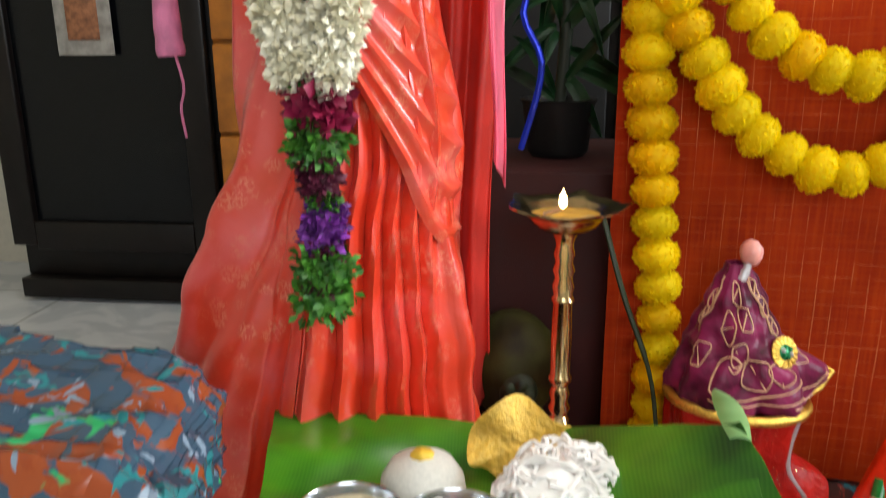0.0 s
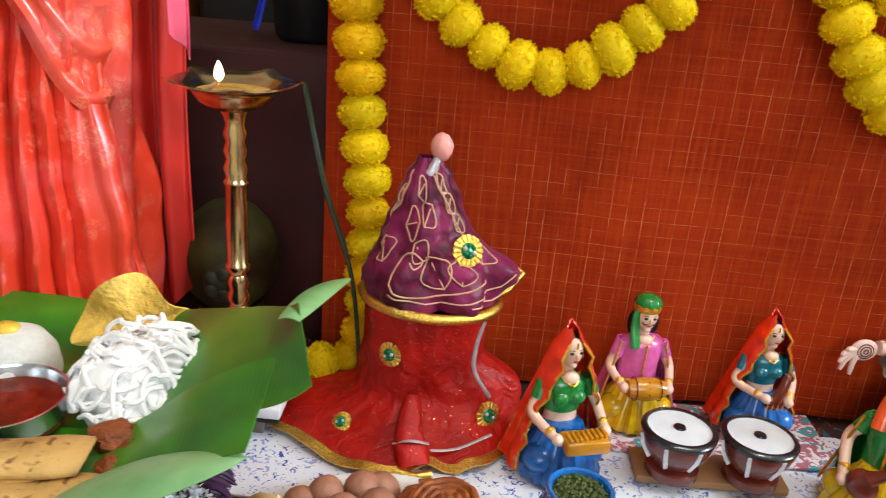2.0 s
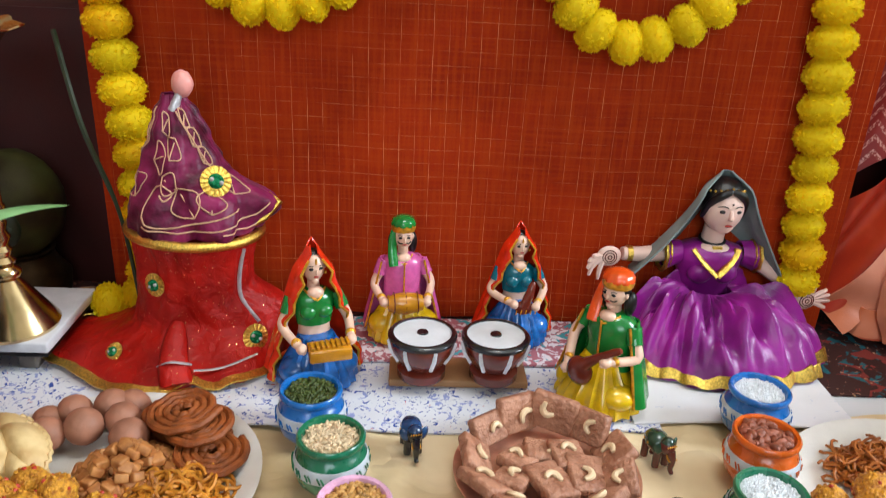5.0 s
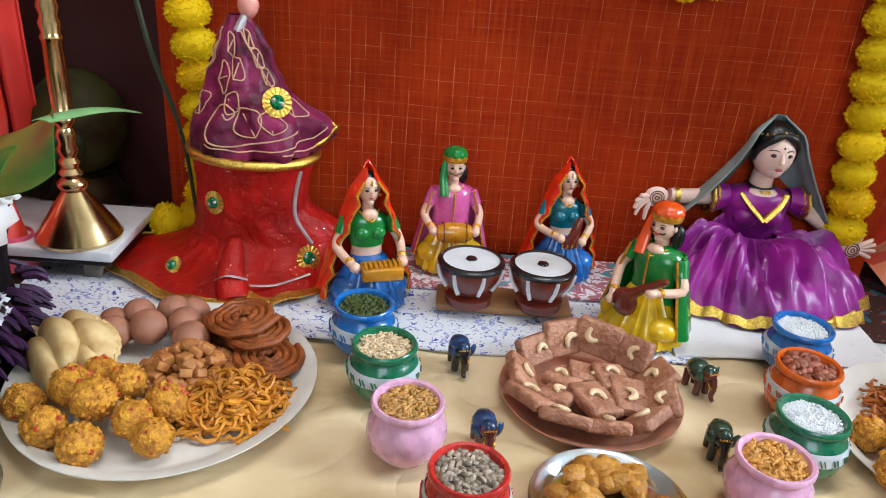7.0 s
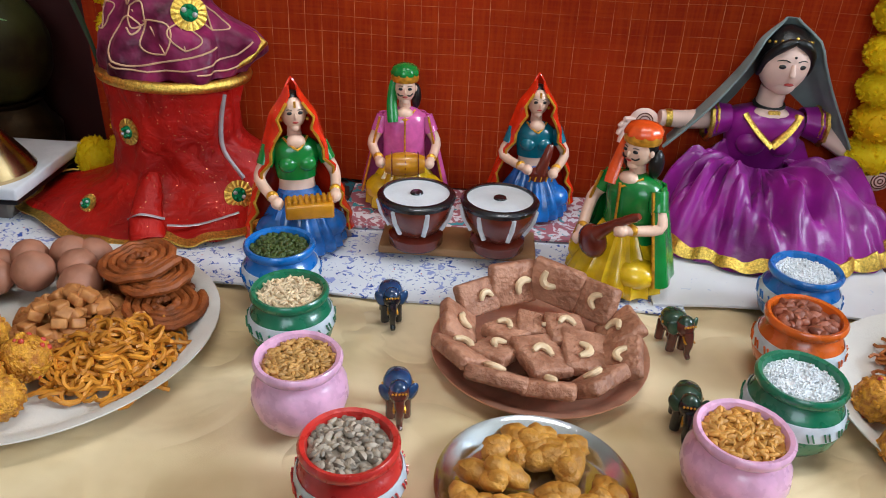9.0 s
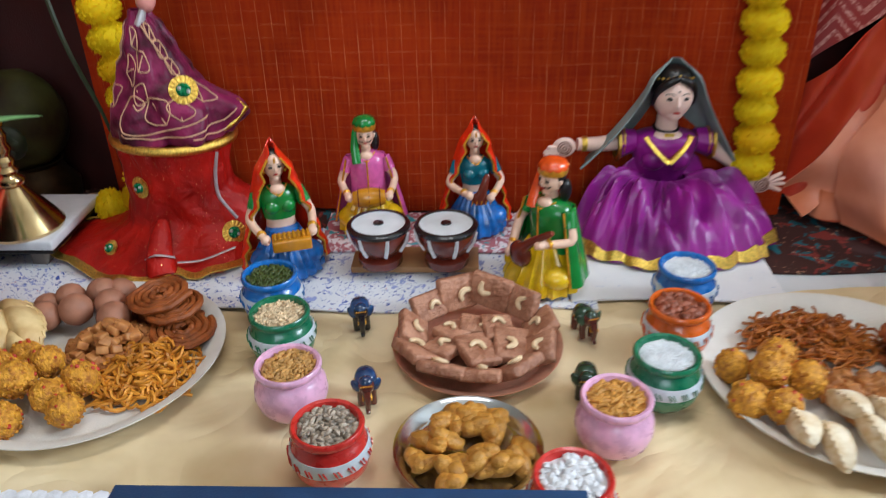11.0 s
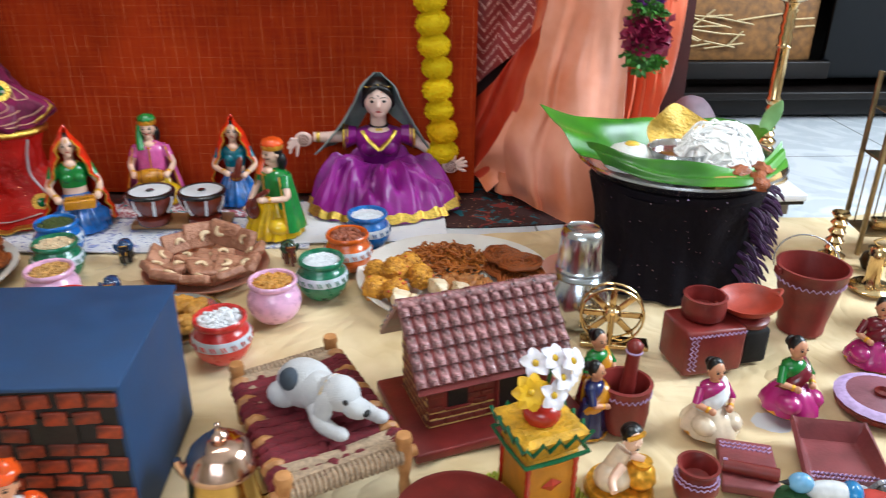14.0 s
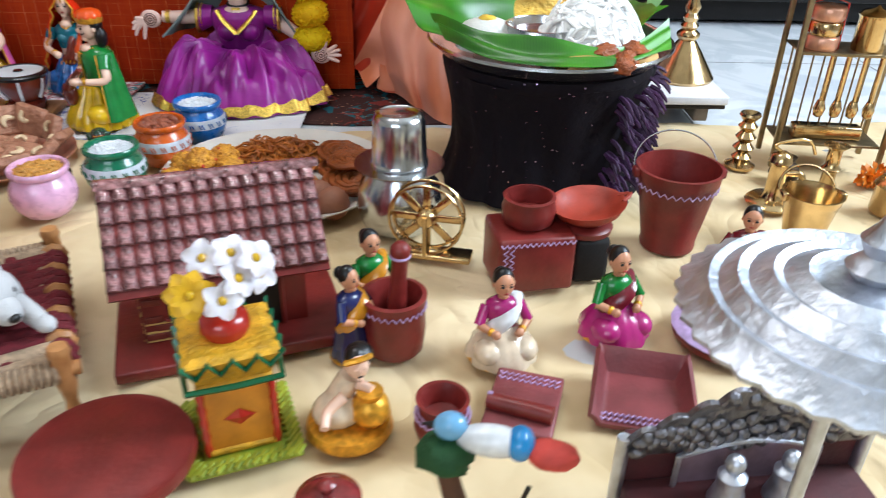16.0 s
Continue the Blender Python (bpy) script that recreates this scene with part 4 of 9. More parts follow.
# ---- printed plastic wrapped bundle ----
def bundle():
    PLASTIC = print_material("printed_plastic", "3c566c", [("95472a", 13, 0.54), ("2a8088", 15, 0.60), ("9a4c2c", 21, 0.60), ("2fae6a", 11, 0.66), ("7f94a8", 26, 0.62)], 0.14, 30)

    ring = curve_points([(-0.99, 0, 0.006), (-0.97, 0, 0.20), (-0.90, 0, 0.37), (-0.65, 0, 0.395), (-0.34, 0, 0.392), (-0.190, 0, 0.378), (-0.140, 0, 0.335), (-0.130, 0, 0.270), (-0.175, 0, 0.225), (-0.245, 0, 0.185), (-0.285, 0, 0.110), (-0.320, 0, 0.006)], 110)
    axis = Vector((-0.52, 0, 0.18))

    def fn(u, v):
        p = ring[int(round(u * (len(ring) - 1)))]
        o = (p - axis).normalized()
        # flat planes with sharp pinched creases
        c = 0.018 - 0.050 * abs(noise.noise(Vector((u * 9, v * 3.2, 3.0)))) - 0.030 * abs(noise.noise(Vector((u * 17 + v * 4, v * 7, 8.0)))) - 0.005 * abs(noise.noise(Vector((u * 41, v * 22, 5.0))))
        end = smooth01((0.16 - v) / 0.16) * 0.30 + smooth01((v - 0.86) / 0.14) * 0.22
        k = 1 - end
        return (axis.x + (p.x - axis.x) * (1 - 0.4 * end) - 0.10 * (v - 0.6) + o.x * c, 0.78 + 0.37 * v + 0.4 * c, max(0.004, p.z * k + o.z * c))
    g = Geo().sheet(fn, 220, 90, 0.0015)
    solid("wrapped_bundle", g, PLASTIC, "bundle under crumpled blue and orange printed plastic", "bundle")


bundle()

# ---- brass lamps on low boards ----
def low_board(label, x, y, w, d):
    root = thing("low_board", label, "low stool", T(x, y))
    part("top", Geo().box((0, 0, 0.051), (w, d, 0.018), 0, 0.003), mat("white_laminate", "d6d6da", 0.35, vary=0.06), root, "white laminate top")
    part("edge_frame", Geo().box((0, 0, 0.0375), (w - 0.008, d - 0.008, 0.010), 0, 0.002), DARKWOOD, root)
    for sx in (-1, 1):
        part("foot", Geo().box((sx * (w / 2 - 0.045), 0, 0.0165), (0.03, d * 0.8, 0.032), 0, 0.004), mat("grey_wood", "6f665e", 0.6), root)
    return root


low_board("low white-topped wooden board under the brass lamp", 0.19, 1.385, 0.31, 0.195)
low_board("low white-topped board beside the peach saree", 2.31, 1.40, 0.28, 0.20)


def brass_lamp(label, x, y, z, lit):
    root = thing("oil_lamp", label, "oil lamp", T(x, y, z))
    base = [(0.0, 0.0), (0.066, 0.0), (0.068, 0.006), (0.064, 0.012), (0.058, 0.022), (0.046, 0.040), (0.032, 0.062), (0.022, 0.076), (0.018, 0.082)]
    part("base", Geo().lathe(base, 36), BRASS, root)
    stem = [(0.018, 0.082), (0.024, 0.090), (0.024, 0.096), (0.015, 0.104), (0.019, 0.112), (0.013, 0.12), (0.017, 0.130), (0.012, 0.138), (0.0175, 0.152), (0.0125, 0.162), (0.016, 0.175), (0.0115, 0.186), (0.0175, 0.196), (0.0175, 0.202), (0.0145, 0.206), (0.0155, 0.26), (0.0145, 0.318), (0.0175, 0.324), (0.0135, 0.331), (0.0165, 0.345), (0.0125, 0.357), (0.0165, 0.369), (0.0125, 0.381), (0.016, 0.393), (0.0125, 0.405), (0.0155, 0.416), (0.020, 0.424)]
    part("stem", Geo().lathe(stem, 24), BRASS, root)

    def lobes(p, a):
        r = math.hypot(p[0], p[1])
        k = 1 + (0.13 * max(0, math.cos(5 * a)) ** 3 - 0.03) * smooth01((r - 0.05) / 0.03)
        zz = p[2] + 0.006 * max(0, math.cos(5 * a)) ** 3 * smooth01((r - 0.05) / 0.03)
        return (p[0] * k, p[1] * k, zz)
    cup = [(0.018, 0.424), (0.030, 0.427), (0.046, 0.436), (0.054, 0.448), (0.058, 0.454), (0.072, 0.457), (0.083, 0.461), (0.083, 0.4635), (0.070, 0.4605), (0.056, 0.458), (0.048, 0.448), (0.0, 0.446)]
    part("cup", Geo().lathe(cup, 60, warp=lobes), BRASS, root, "five-lobed brass oil cup")
    part("oil", Geo().lathe([(0.0, 0.450), (0.050, 0.450), (0.0, 0.4515)], 24), mat("ghee", "c9a04a", 0.15), root)
    part("wick", Geo().tube([(-0.03, -0.01, 0.452), (-0.012, -0.03, 0.463), (-0.006, -0.040, 0.470)], 0.0035, 0, 6), mat("cotton_wick", "b8a890", 0.9), root)
    if lit:
        m = bpy.data.materials.new("flame")
        t, p = nodes_of(m)
        p.inputs["Emission Color"].default_value = (1.0, 0.62, 0.22, 1)
        p.inputs["Emission Strength"].default_value = 26
        p.inputs["Base Color"].default_value = (1, 0.6, 0.2, 1)
        part("flame", Geo().lathe([(0.0, 0.0), (0.0045, 0.003), (0.006, 0.008), (0.005, 0.015), (0.0025, 0.021), (0.0, 0.026)], 12, 0, T(-0.006, -0.041, 0.468)), m, root, "small lit orange flame")
    return root


brass_lamp("tall polished brass oil lamp with a lit flame", 0.271, 1.345, 0.060, True)
brass_lamp("tall brass oil lamp on the white board", 2.385, 1.43, 0.060, True)


def coconut(x, y, z, c, label, sx=1.0):
    root = thing("coconut", label, "coconut", T(x, y, z))
    part("husk", Geo().ball((0, 0, 0.092), (0.085 * sx, 0.085 * sx, 0.098), 0, 24, 16, rough=0.06, freq=2.2), c[0], root)
    g = Geo().ball((0.012, -0.076, 0.075), (0.034, 0.02, 0.036), 0, 14, 9)
    for i in range(5):
        a = i * 1.257
        g.ball((0.012 + 0.018 * math.cos(a), -0.092, 0.075 + 0.018 * math.sin(a)), (0.012, 0.006, 0.012), 0, 8, 6)
    part("cap", g, c[1], root, "green calyx cap")


solid("pot_stand", Geo().lathe([(0.0, 0.0), (0.060, 0.0), (0.075, 0.02), (0.078, 0.05), (0.060, 0.075), (0.052, 0.095), (0.058, 0.104), (0.052, 0.106), (0.045, 0.096), (0.0, 0.090)], 30), mat("dark_bronze", "3a2a18", 0.4, 0.8, vary=0.3), "dark bronze pot under the coconut in the shadow", "pot", T(0.195, 1.545, 0.003))
coconut(0.195, 1.545, 0.098, [mat("green_brown_husk", "2c1c0a", 0.6, vary=0.4, scale=16, c2="3a3a14", spec=0.25), mat("coconut_cap", "26301a", 0.6, vary=0.3)], "green-brown tender coconut standing on a dark pot")
coconut(2.215, 1.50, 0.06, [mat("mauve_husk", "8a7580", 0.6, vary=0.2, scale=18), mat("mauve_cap", "70606a", 0.6)], "pale mauve-grey coconut on the white board", 0.8)
crumb = Geo()
for i in range(7):
    crumb.ball((0.36 - 0.022 * i % 0.13, 1.50 + 0.012 * (i % 3), 0.012 + 0.012 * (i % 2)), (0.026, 0.02, 0.014), 0, 10, 7, rough=0.3)
solid("dry_offering", crumb, mat("brown_husk_bits", "7a5138", 0.8, vary=0.5, scale=30, c2="b08a68"), "small heap of dry brown and pale bits", "heap", T(-0.02, 0.0, 0.008))

# ---- seated figures: each a single painted form ----
def limb(g, pts, r0, r1, mi, n=8):
    q = curve_points(pts, n)
    g.tube(q, [r0 + (r1 - r0) * i / n for i in range(n + 1)], mi, 9)


def head(g, c, s, skin, hair, face=True, tilt=0.0):
    """A small head that looks towards -y."""
    x, y, z = c
    g.ball((x, y, z), (0.0165 * s, 0.018 * s, 0.0225 * s), skin, 18, 12)
    g.ball((x, y + 0.005 * s, z + 0.005 * s), (0.0178 * s, 0.0175 * s, 0.0215 * s), hair, 18, 12)
    g.ball((x, y - 0.0178 * s, z - 0.002 * s), (0.0022 * s, 0.0034 * s, 0.0046 * s), skin, 8, 6)
    g.ball((x, y - 0.007 * s, z - 0.0185 * s), (0.007 * s, 0.008 * s, 0.006 * s), skin, 10, 7)
    if face:
        for e in (-1, 1):
            g.ball((x + e * 0.0066 * s, y - 0.0158 * s, z + 0.0025 * s), (0.0038 * s, 0.0020 * s, 0.0023 * s), INKI, 8, 5)
            g.tube([(x + e * 0.0035 * s, y - 0.0172 * s, z + 0.0066 * s), (x + e * 0.0068 * s, y - 0.0168 * s, z + 0.0078 * s), (x + e * 0.0105 * s, y - 0.0142 * s, z + 0.0066 * s)], 0.00055 * s, INKI, 5)
            g.ball((x + e * 0.0168 * s, y + 0.001, z - 0.001), (0.0025 * s, 0.004 * s, 0.005 * s), skin, 7, 5)
        g.ball((x, y - 0.0168 * s, z - 0.0098 * s), (0.0042 * s, 0.0016 * s, 0.0015 * s), LIPI, 8, 5)


SKINI, HAIRI, INKI, LIPI, TOPI, LOWI, VEILI, PROPI, GOLDI, EXTRAI = range(10)


def sitting_form(name, label, at, top, low, veil, prop_mat, extra, prop, hat=False, female=True, s=1.0, skin=SKIN, category="figurine", shawl=False):
    g = Geo()
    f1 = lambda p, a: (p[0] * (1 + 0.06 * math.sin(a * 19)), p[1] * 0.95 * (1 + 0.06 * math.sin(a * 19)) - 0.010, p[2])
    # folded legs under the skirt
    g.lathe([(0.0, 0.0), (0.052, 0.0), (0.060, 0.006), (0.059, 0.016), (0.053, 0.032), (0.043, 0.050), (0.032, 0.068), (0.026, 0.082), (0.0, 0.084)], 52, LOWI, None, f1)
    g.ball((-0.034, -0.022, 0.032), (0.028, 0.026, 0.022), LOWI, 14, 9)
    g.ball((0.034, -0.022, 0.032), (0.028, 0.026, 0.022), LOWI, 14, 9)
    # torso
    sq = lambda p, a: (p[0], p[1] * 0.72, p[2])
    if female:
        g.lathe([(0.0, 0.076), (0.0255, 0.078), (0.0235, 0.092), (0.0245, 0.100)], 24, SKINI, None, sq)
        g.lathe([(0.0265, 0.098), (0.0275, 0.106), (0.030, 0.118), (0.0325, 0.132), (0.030, 0.144), (0.018, 0.152), (0.009, 0.155), (0.0, 0.156)], 24, TOPI, None, sq)
        for e in (-1, 1):
            g.ball((e * 0.0125, -0.0165, 0.121), (0.0125, 0.0105, 0.0115), TOPI, 12, 8)
    else:
        g.lathe([(0.0, 0.064), (0.036, 0.066), (0.034, 0.085), (0.0335, 0.105), (0.036, 0.130), (0.033, 0.146), (0.018, 0.155), (0.009, 0.158), (0.0, 0.159)], 26, TOPI, None, sq)
        g.tube([(0, -0.0275, 0.148), (0, -0.027, 0.12), (0, -0.026, 0.08)], 0.0016, GOLDI, 5)
    g.ball((0, -0.013, 0.150), (0.013, 0.010, 0.010), SKINI, 12, 8)
    g.tube(curve_points([(-0.016, -0.008, 0.155), (0, -0.025, 0.143), (0.016, -0.008, 0.155)], 8), 0.0016, GOLDI, 5)
    g.tube([(0, 0, 0.150), (0, -0.001, 0.170)], [0.010, 0.0088], SKINI, 12)
    head(g, (0, -0.003, 0.188), 1.0, SKINI, HAIRI)
    # arms, bent towards what is held
    hands_at = prop.get("hold", ((-0.024, -0.050, 0.080), (0.024, -0.050, 0.080)))
    for e, h in zip((-1, 1), hands_at):
        sh, el = Vector((e * 0.032, 0.0, 0.142)), Vector((e * 0.050, -0.012, 0.100))
        limb(g, [sh, sh.lerp(el, 0.55)], 0.0118, 0.0112, TOPI, 3)
        limb(g, [sh.lerp(el, 0.5), el, Vector(h)], 0.0088, 0.0062, SKINI, 8)
        g.ball(h, (0.0085, 0.0100, 0.0080), SKINI, 10, 7)
        for q in range(3):
            v = Vector(h) + Vector((e * 0.002 * (q - 1), -0.008, -0.002 + 0.003 * (q - 1)))
            g.tube([h, v], 0.0026, SKINI, 5)
        w = Vector(h).lerp(el, 0.28)
        g.ball(w, (0.0082, 0.0060, 0.0080), GOLDI, 9, 6)
    if hat:
        g.lathe([(0.0, 0.198), (0.0205, 0.199), (0.0215, 0.204), (0.0205, 0.2105)], 22, GOLDI, None, lambda p, a: (p[0], p[1], p[2]))
        g.lathe([(0.0210, 0.2085), (0.0215, 0.213), (0.017, 0.221), (0.008, 0.2245), (0.0, 0.225)], 30, VEILI, None, lambda p, a: (p[0] * (1 + 0.05 * math.sin(a * 10)), p[1] * (1 + 0.05 * math.sin(a * 10)), p[2]))
        for e in (-1, 1):
            g.ball((e * 0.018, 0.008, 0.172), (0.008, 0.010, 0.020), HAIRI, 10, 7)
        g.tube(curve_points([(-0.003, -0.019, 0.181), (-0.008, -0.0185, 0.180), (-0.0115, -0.016, 0.183)], 5), 0.0011, INKI, 5)
        g.tube(curve_points([(0.003, -0.019, 0.181), (0.008, -0.0185, 0.180), (0.0115, -0.016, 0.183)], 5), 0.0011, INKI, 5)
        g.tube(curve_points([(-0.016, -0.006, 0.200), (-0.020, -0.012, 0.172), (-0.018, -0.024, 0.140)], 8), [0.006, 0.0065, 0.007, 0.0072, 0.0075, 0.008, 0.0082, 0.0085, 0.008], VEILI, 8, flat=0.5)
    else:
        def veil_fn(u, v):
            back = 0.28 - 0.16 * smooth01((v - 0.15) / 0.5)
            a = math.pi * (-back + (1 + 2 * back) * u)
            rr = 0.0225 + 0.050 * v ** 0.95 + 0.004 * math.sin(u * 34) * v
            z = 0.221 - 0.206 * v - 0.012 * (1 - v) * abs(math.cos(a))
            if v < 0.12:
                rr *= 0.35 + v / 0.12 * 0.65
            edge = 0.004 * math.sin(v * 34) * abs(2 * u - 1) ** 6
            return ((rr * math.cos(a) + edge * math.copysign(1, u - 0.5)) * (1 + 0.02 * v), -0.001 + rr * math.sin(a) * 0.85 + 0.009 * v - abs(edge), z + (0.010 * (1 - v / 0.12) if v < 0.12 else 0))
        g.sheet(veil_fn, 60, 26, 0.0022, VEILI)
        for u in (0.0, 1.0):
            g.tube([veil_fn(u, i / 14) for i in range(1, 15)], 0.0022, GOLDI, 5)
        g.tube([(0, -0.0195, 0.206), (0, -0.0205, 0.198)], 0.0016, GOLDI, 5)
        for e in (-1, 1):
            g.ball((e * 0.0172, -0.006, 0.178), 0.0026, GOLDI, 7, 5)
    if shawl:
        def sh_fn(u, v):
            a = math.pi * (-0.12 + 1.24 * u)
            rr = 0.036 + 0.028 * v + 0.003 * math.sin(u * 26)
            return (rr * math.cos(a) * 1.08, rr * math.sin(a) * 0.75 - 0.004, 0.146 - 0.122 * v)
        g.sheet(sh_fn, 50, 16, 0.002, TOPI)
        for u in (0.0, 1.0):
            g.tube([sh_fn(u, i / 10) for i in range(11)], 0.002, GOLDI, 5)
    k = prop.get("kind")
    if k == "harmonium":
        g.box((0.006, -0.062, 0.078), (0.062, 0.034, 0.020), PROPI, 0.003, rz=-0.1)
        for i in range(8):
            g.box((-0.020 + i * 0.0075, -0.064, 0.0905), (0.0048, 0.020, 0.006), PROPI, 0.001, rz=-0.1)
    elif k == "dholak":
        g.lathe([(0.0, -0.030), (0.013, -0.030), (0.018, -0.015), (0.0195, 0.0), (0.018, 0.015), (0.013, 0.030), (0.0, 0.030)], 22, PROPI, Matrix.Translation((0, -0.052, 0.083)) @ Matrix.Rotation(radians(90), 4, "Y"))
        for e in (-1, 0, 1):
            g.tube([(e * 0.02, -0.052 + 0.019 * math.cos(a), 0.083 + 0.019 * math.sin(a)) for a in [i * 0.5236 for i in range(12)]], 0.001, EXTRAI, 5, closed=True)
    elif k == "fiddle":
        g.ball((0.004, -0.048, 0.082), (0.018, 0.010, 0.014), PROPI, 14, 9)
        g.tube(curve_points([(0.004, -0.050, 0.086), (0.012, -0.050, 0.112), (0.018, -0.046, 0.132)], 8), [0.010, 0.010, 0.009, 0.009, 0.008, 0.0075, 0.007, 0.006, 0.004], PROPI, 10)
        for i in range(5):
            g.tube([(-0.014 + 0.009 * i, -0.059, 0.074), (-0.012 + 0.009 * i, -0.058, 0.082)], 0.0011, EXTRAI, 5)
    elif k == "lute":
        g.ball((-0.008, -0.052, 0.068), (0.020, 0.012, 0.024), PROPI, 14, 9)
        g.tube(curve_points([(0.0, -0.054, 0.085), (0.022, -0.052, 0.108), (0.046, -0.046, 0.128)], 8), [0.011, 0.009, 0.008, 0.007, 0.0065, 0.006, 0.006, 0.0058, 0.004], PROPI, 9)
    mats = [skin, HAIR, INK, LIPRED, top, low, veil, prop_mat, GOLDPAINT, extra]
    ob = solid(name, g, mats, label, category, at @ Matrix.Diagonal((s, s, s, 1)))
    return ob


P_MUSTARD = painted("mustard_gloss", "c07f14")
sitting_form("musician_figurine", "glossy painted woman figurine with red veil and harmonium", T(0.752, 1.300, 0.005, 22, 1.03), P_GREEN, P_BLUE, P_VEIL, P_MUSTARD, P_BROWN, {"kind": "harmonium", "hold": ((-0.034, -0.058, 0.086), (0.042, -0.052, 0.086))})
sitting_form("musician_figurine", "glossy painted man figurine in pink with a drum", T(0.886, 1.437, 0.014, 8, 0.97), P_PINK, P_YELLOW, P_GREEN, P_MUSTARD, P_BROWN, {"kind": "dholak", "hold": ((-0.037, -0.052, 0.086), (0.037, -0.052, 0.084))}, hat=True, female=False, shawl=True)
sitting_form("musician_figurine", "glossy painted woman figurine in teal with a fiddle", T(1.083, 1.433, 0.014, 8, 0.93), P_TEAL, P_BLUE, P_VEIL, P_BROWN, P_MUSTARD, {"kind": "fiddle", "hold": ((-0.018, -0.056, 0.094), (0.024, -0.054, 0.086))})
sitting_form("musician_figurine", "glossy painted man figurine in green with orange turban", T(1.206, 1.256, 0.006, -48, 0.98) @ Matrix.Diagonal((1.14, 1.14, 1, 1)), P_GREEN, P_YELLOW, P_ORANGE, P_BROWN, P_MAROON, {"kind": "lute", "hold": ((-0.030, -0.050, 0.062), (0.030, -0.052, 0.102))}, hat=True, female=False, shawl=True)


def drum(x, y):
    root = thing("tabla_drum", "brown painted drum with white striped sides and skin", "drum", T(x, y, 0.0195) @ Matrix.Diagonal((1.03, 1.03, 1.18, 1)), group="pair of drums")
    part("ring_base", Geo().lathe([(0.0, 0.0), (0.033, 0.0), (0.037, 0.004), (0.037, 0.014), (0.030, 0.018), (0.0, 0.018)], 28), P_BROWN, root)
    part("shell", Geo().lathe([(0.026, 0.017), (0.033, 0.022), (0.046, 0.042), (0.0505, 0.056), (0.050, 0.062)], 36), P_BROWN, root)
    part("rim", Geo().lathe([(0.047, 0.058), (0.0518, 0.059), (0.0525, 0.063), (0.049, 0.0665), (0.044, 0.0665), (0.044, 0.060)], 36), painted("black_gloss", "15171c"), root, "black rim")
    part("skin", Geo().lathe([(0.0, 0.060), (0.046, 0.060), (0.046, 0.0645), (0.0, 0.0652)], 36), mat("white_drum_skin", "d8dce0", 0.5, vary=0.06), root, "white drum skin")
    part("black_spot", Geo().lathe([(0.0, 0.0655), (0.009, 0.0655), (0.008, 0.0672), (0.0, 0.0675)], 18), painted("black_gloss", "15171c"), root, "black centre spot")
    for i in range(7):
        a = i * 2 * math.pi / 7 - 1.2
        c, s = math.cos(a), math.sin(a)
        part("stripe", Geo().tube([(0.0505 * c, 0.0505 * s, 0.058), (0.0475 * c, 0.0475 * s, 0.043), (0.036 * c, 0.036 * s, 0.024)], [0.0036, 0.0034, 0.003], 0, 6, flat=0.35), P_WHITE, root)


drum(0.921, 1.285)
drum(1.035, 1.284)


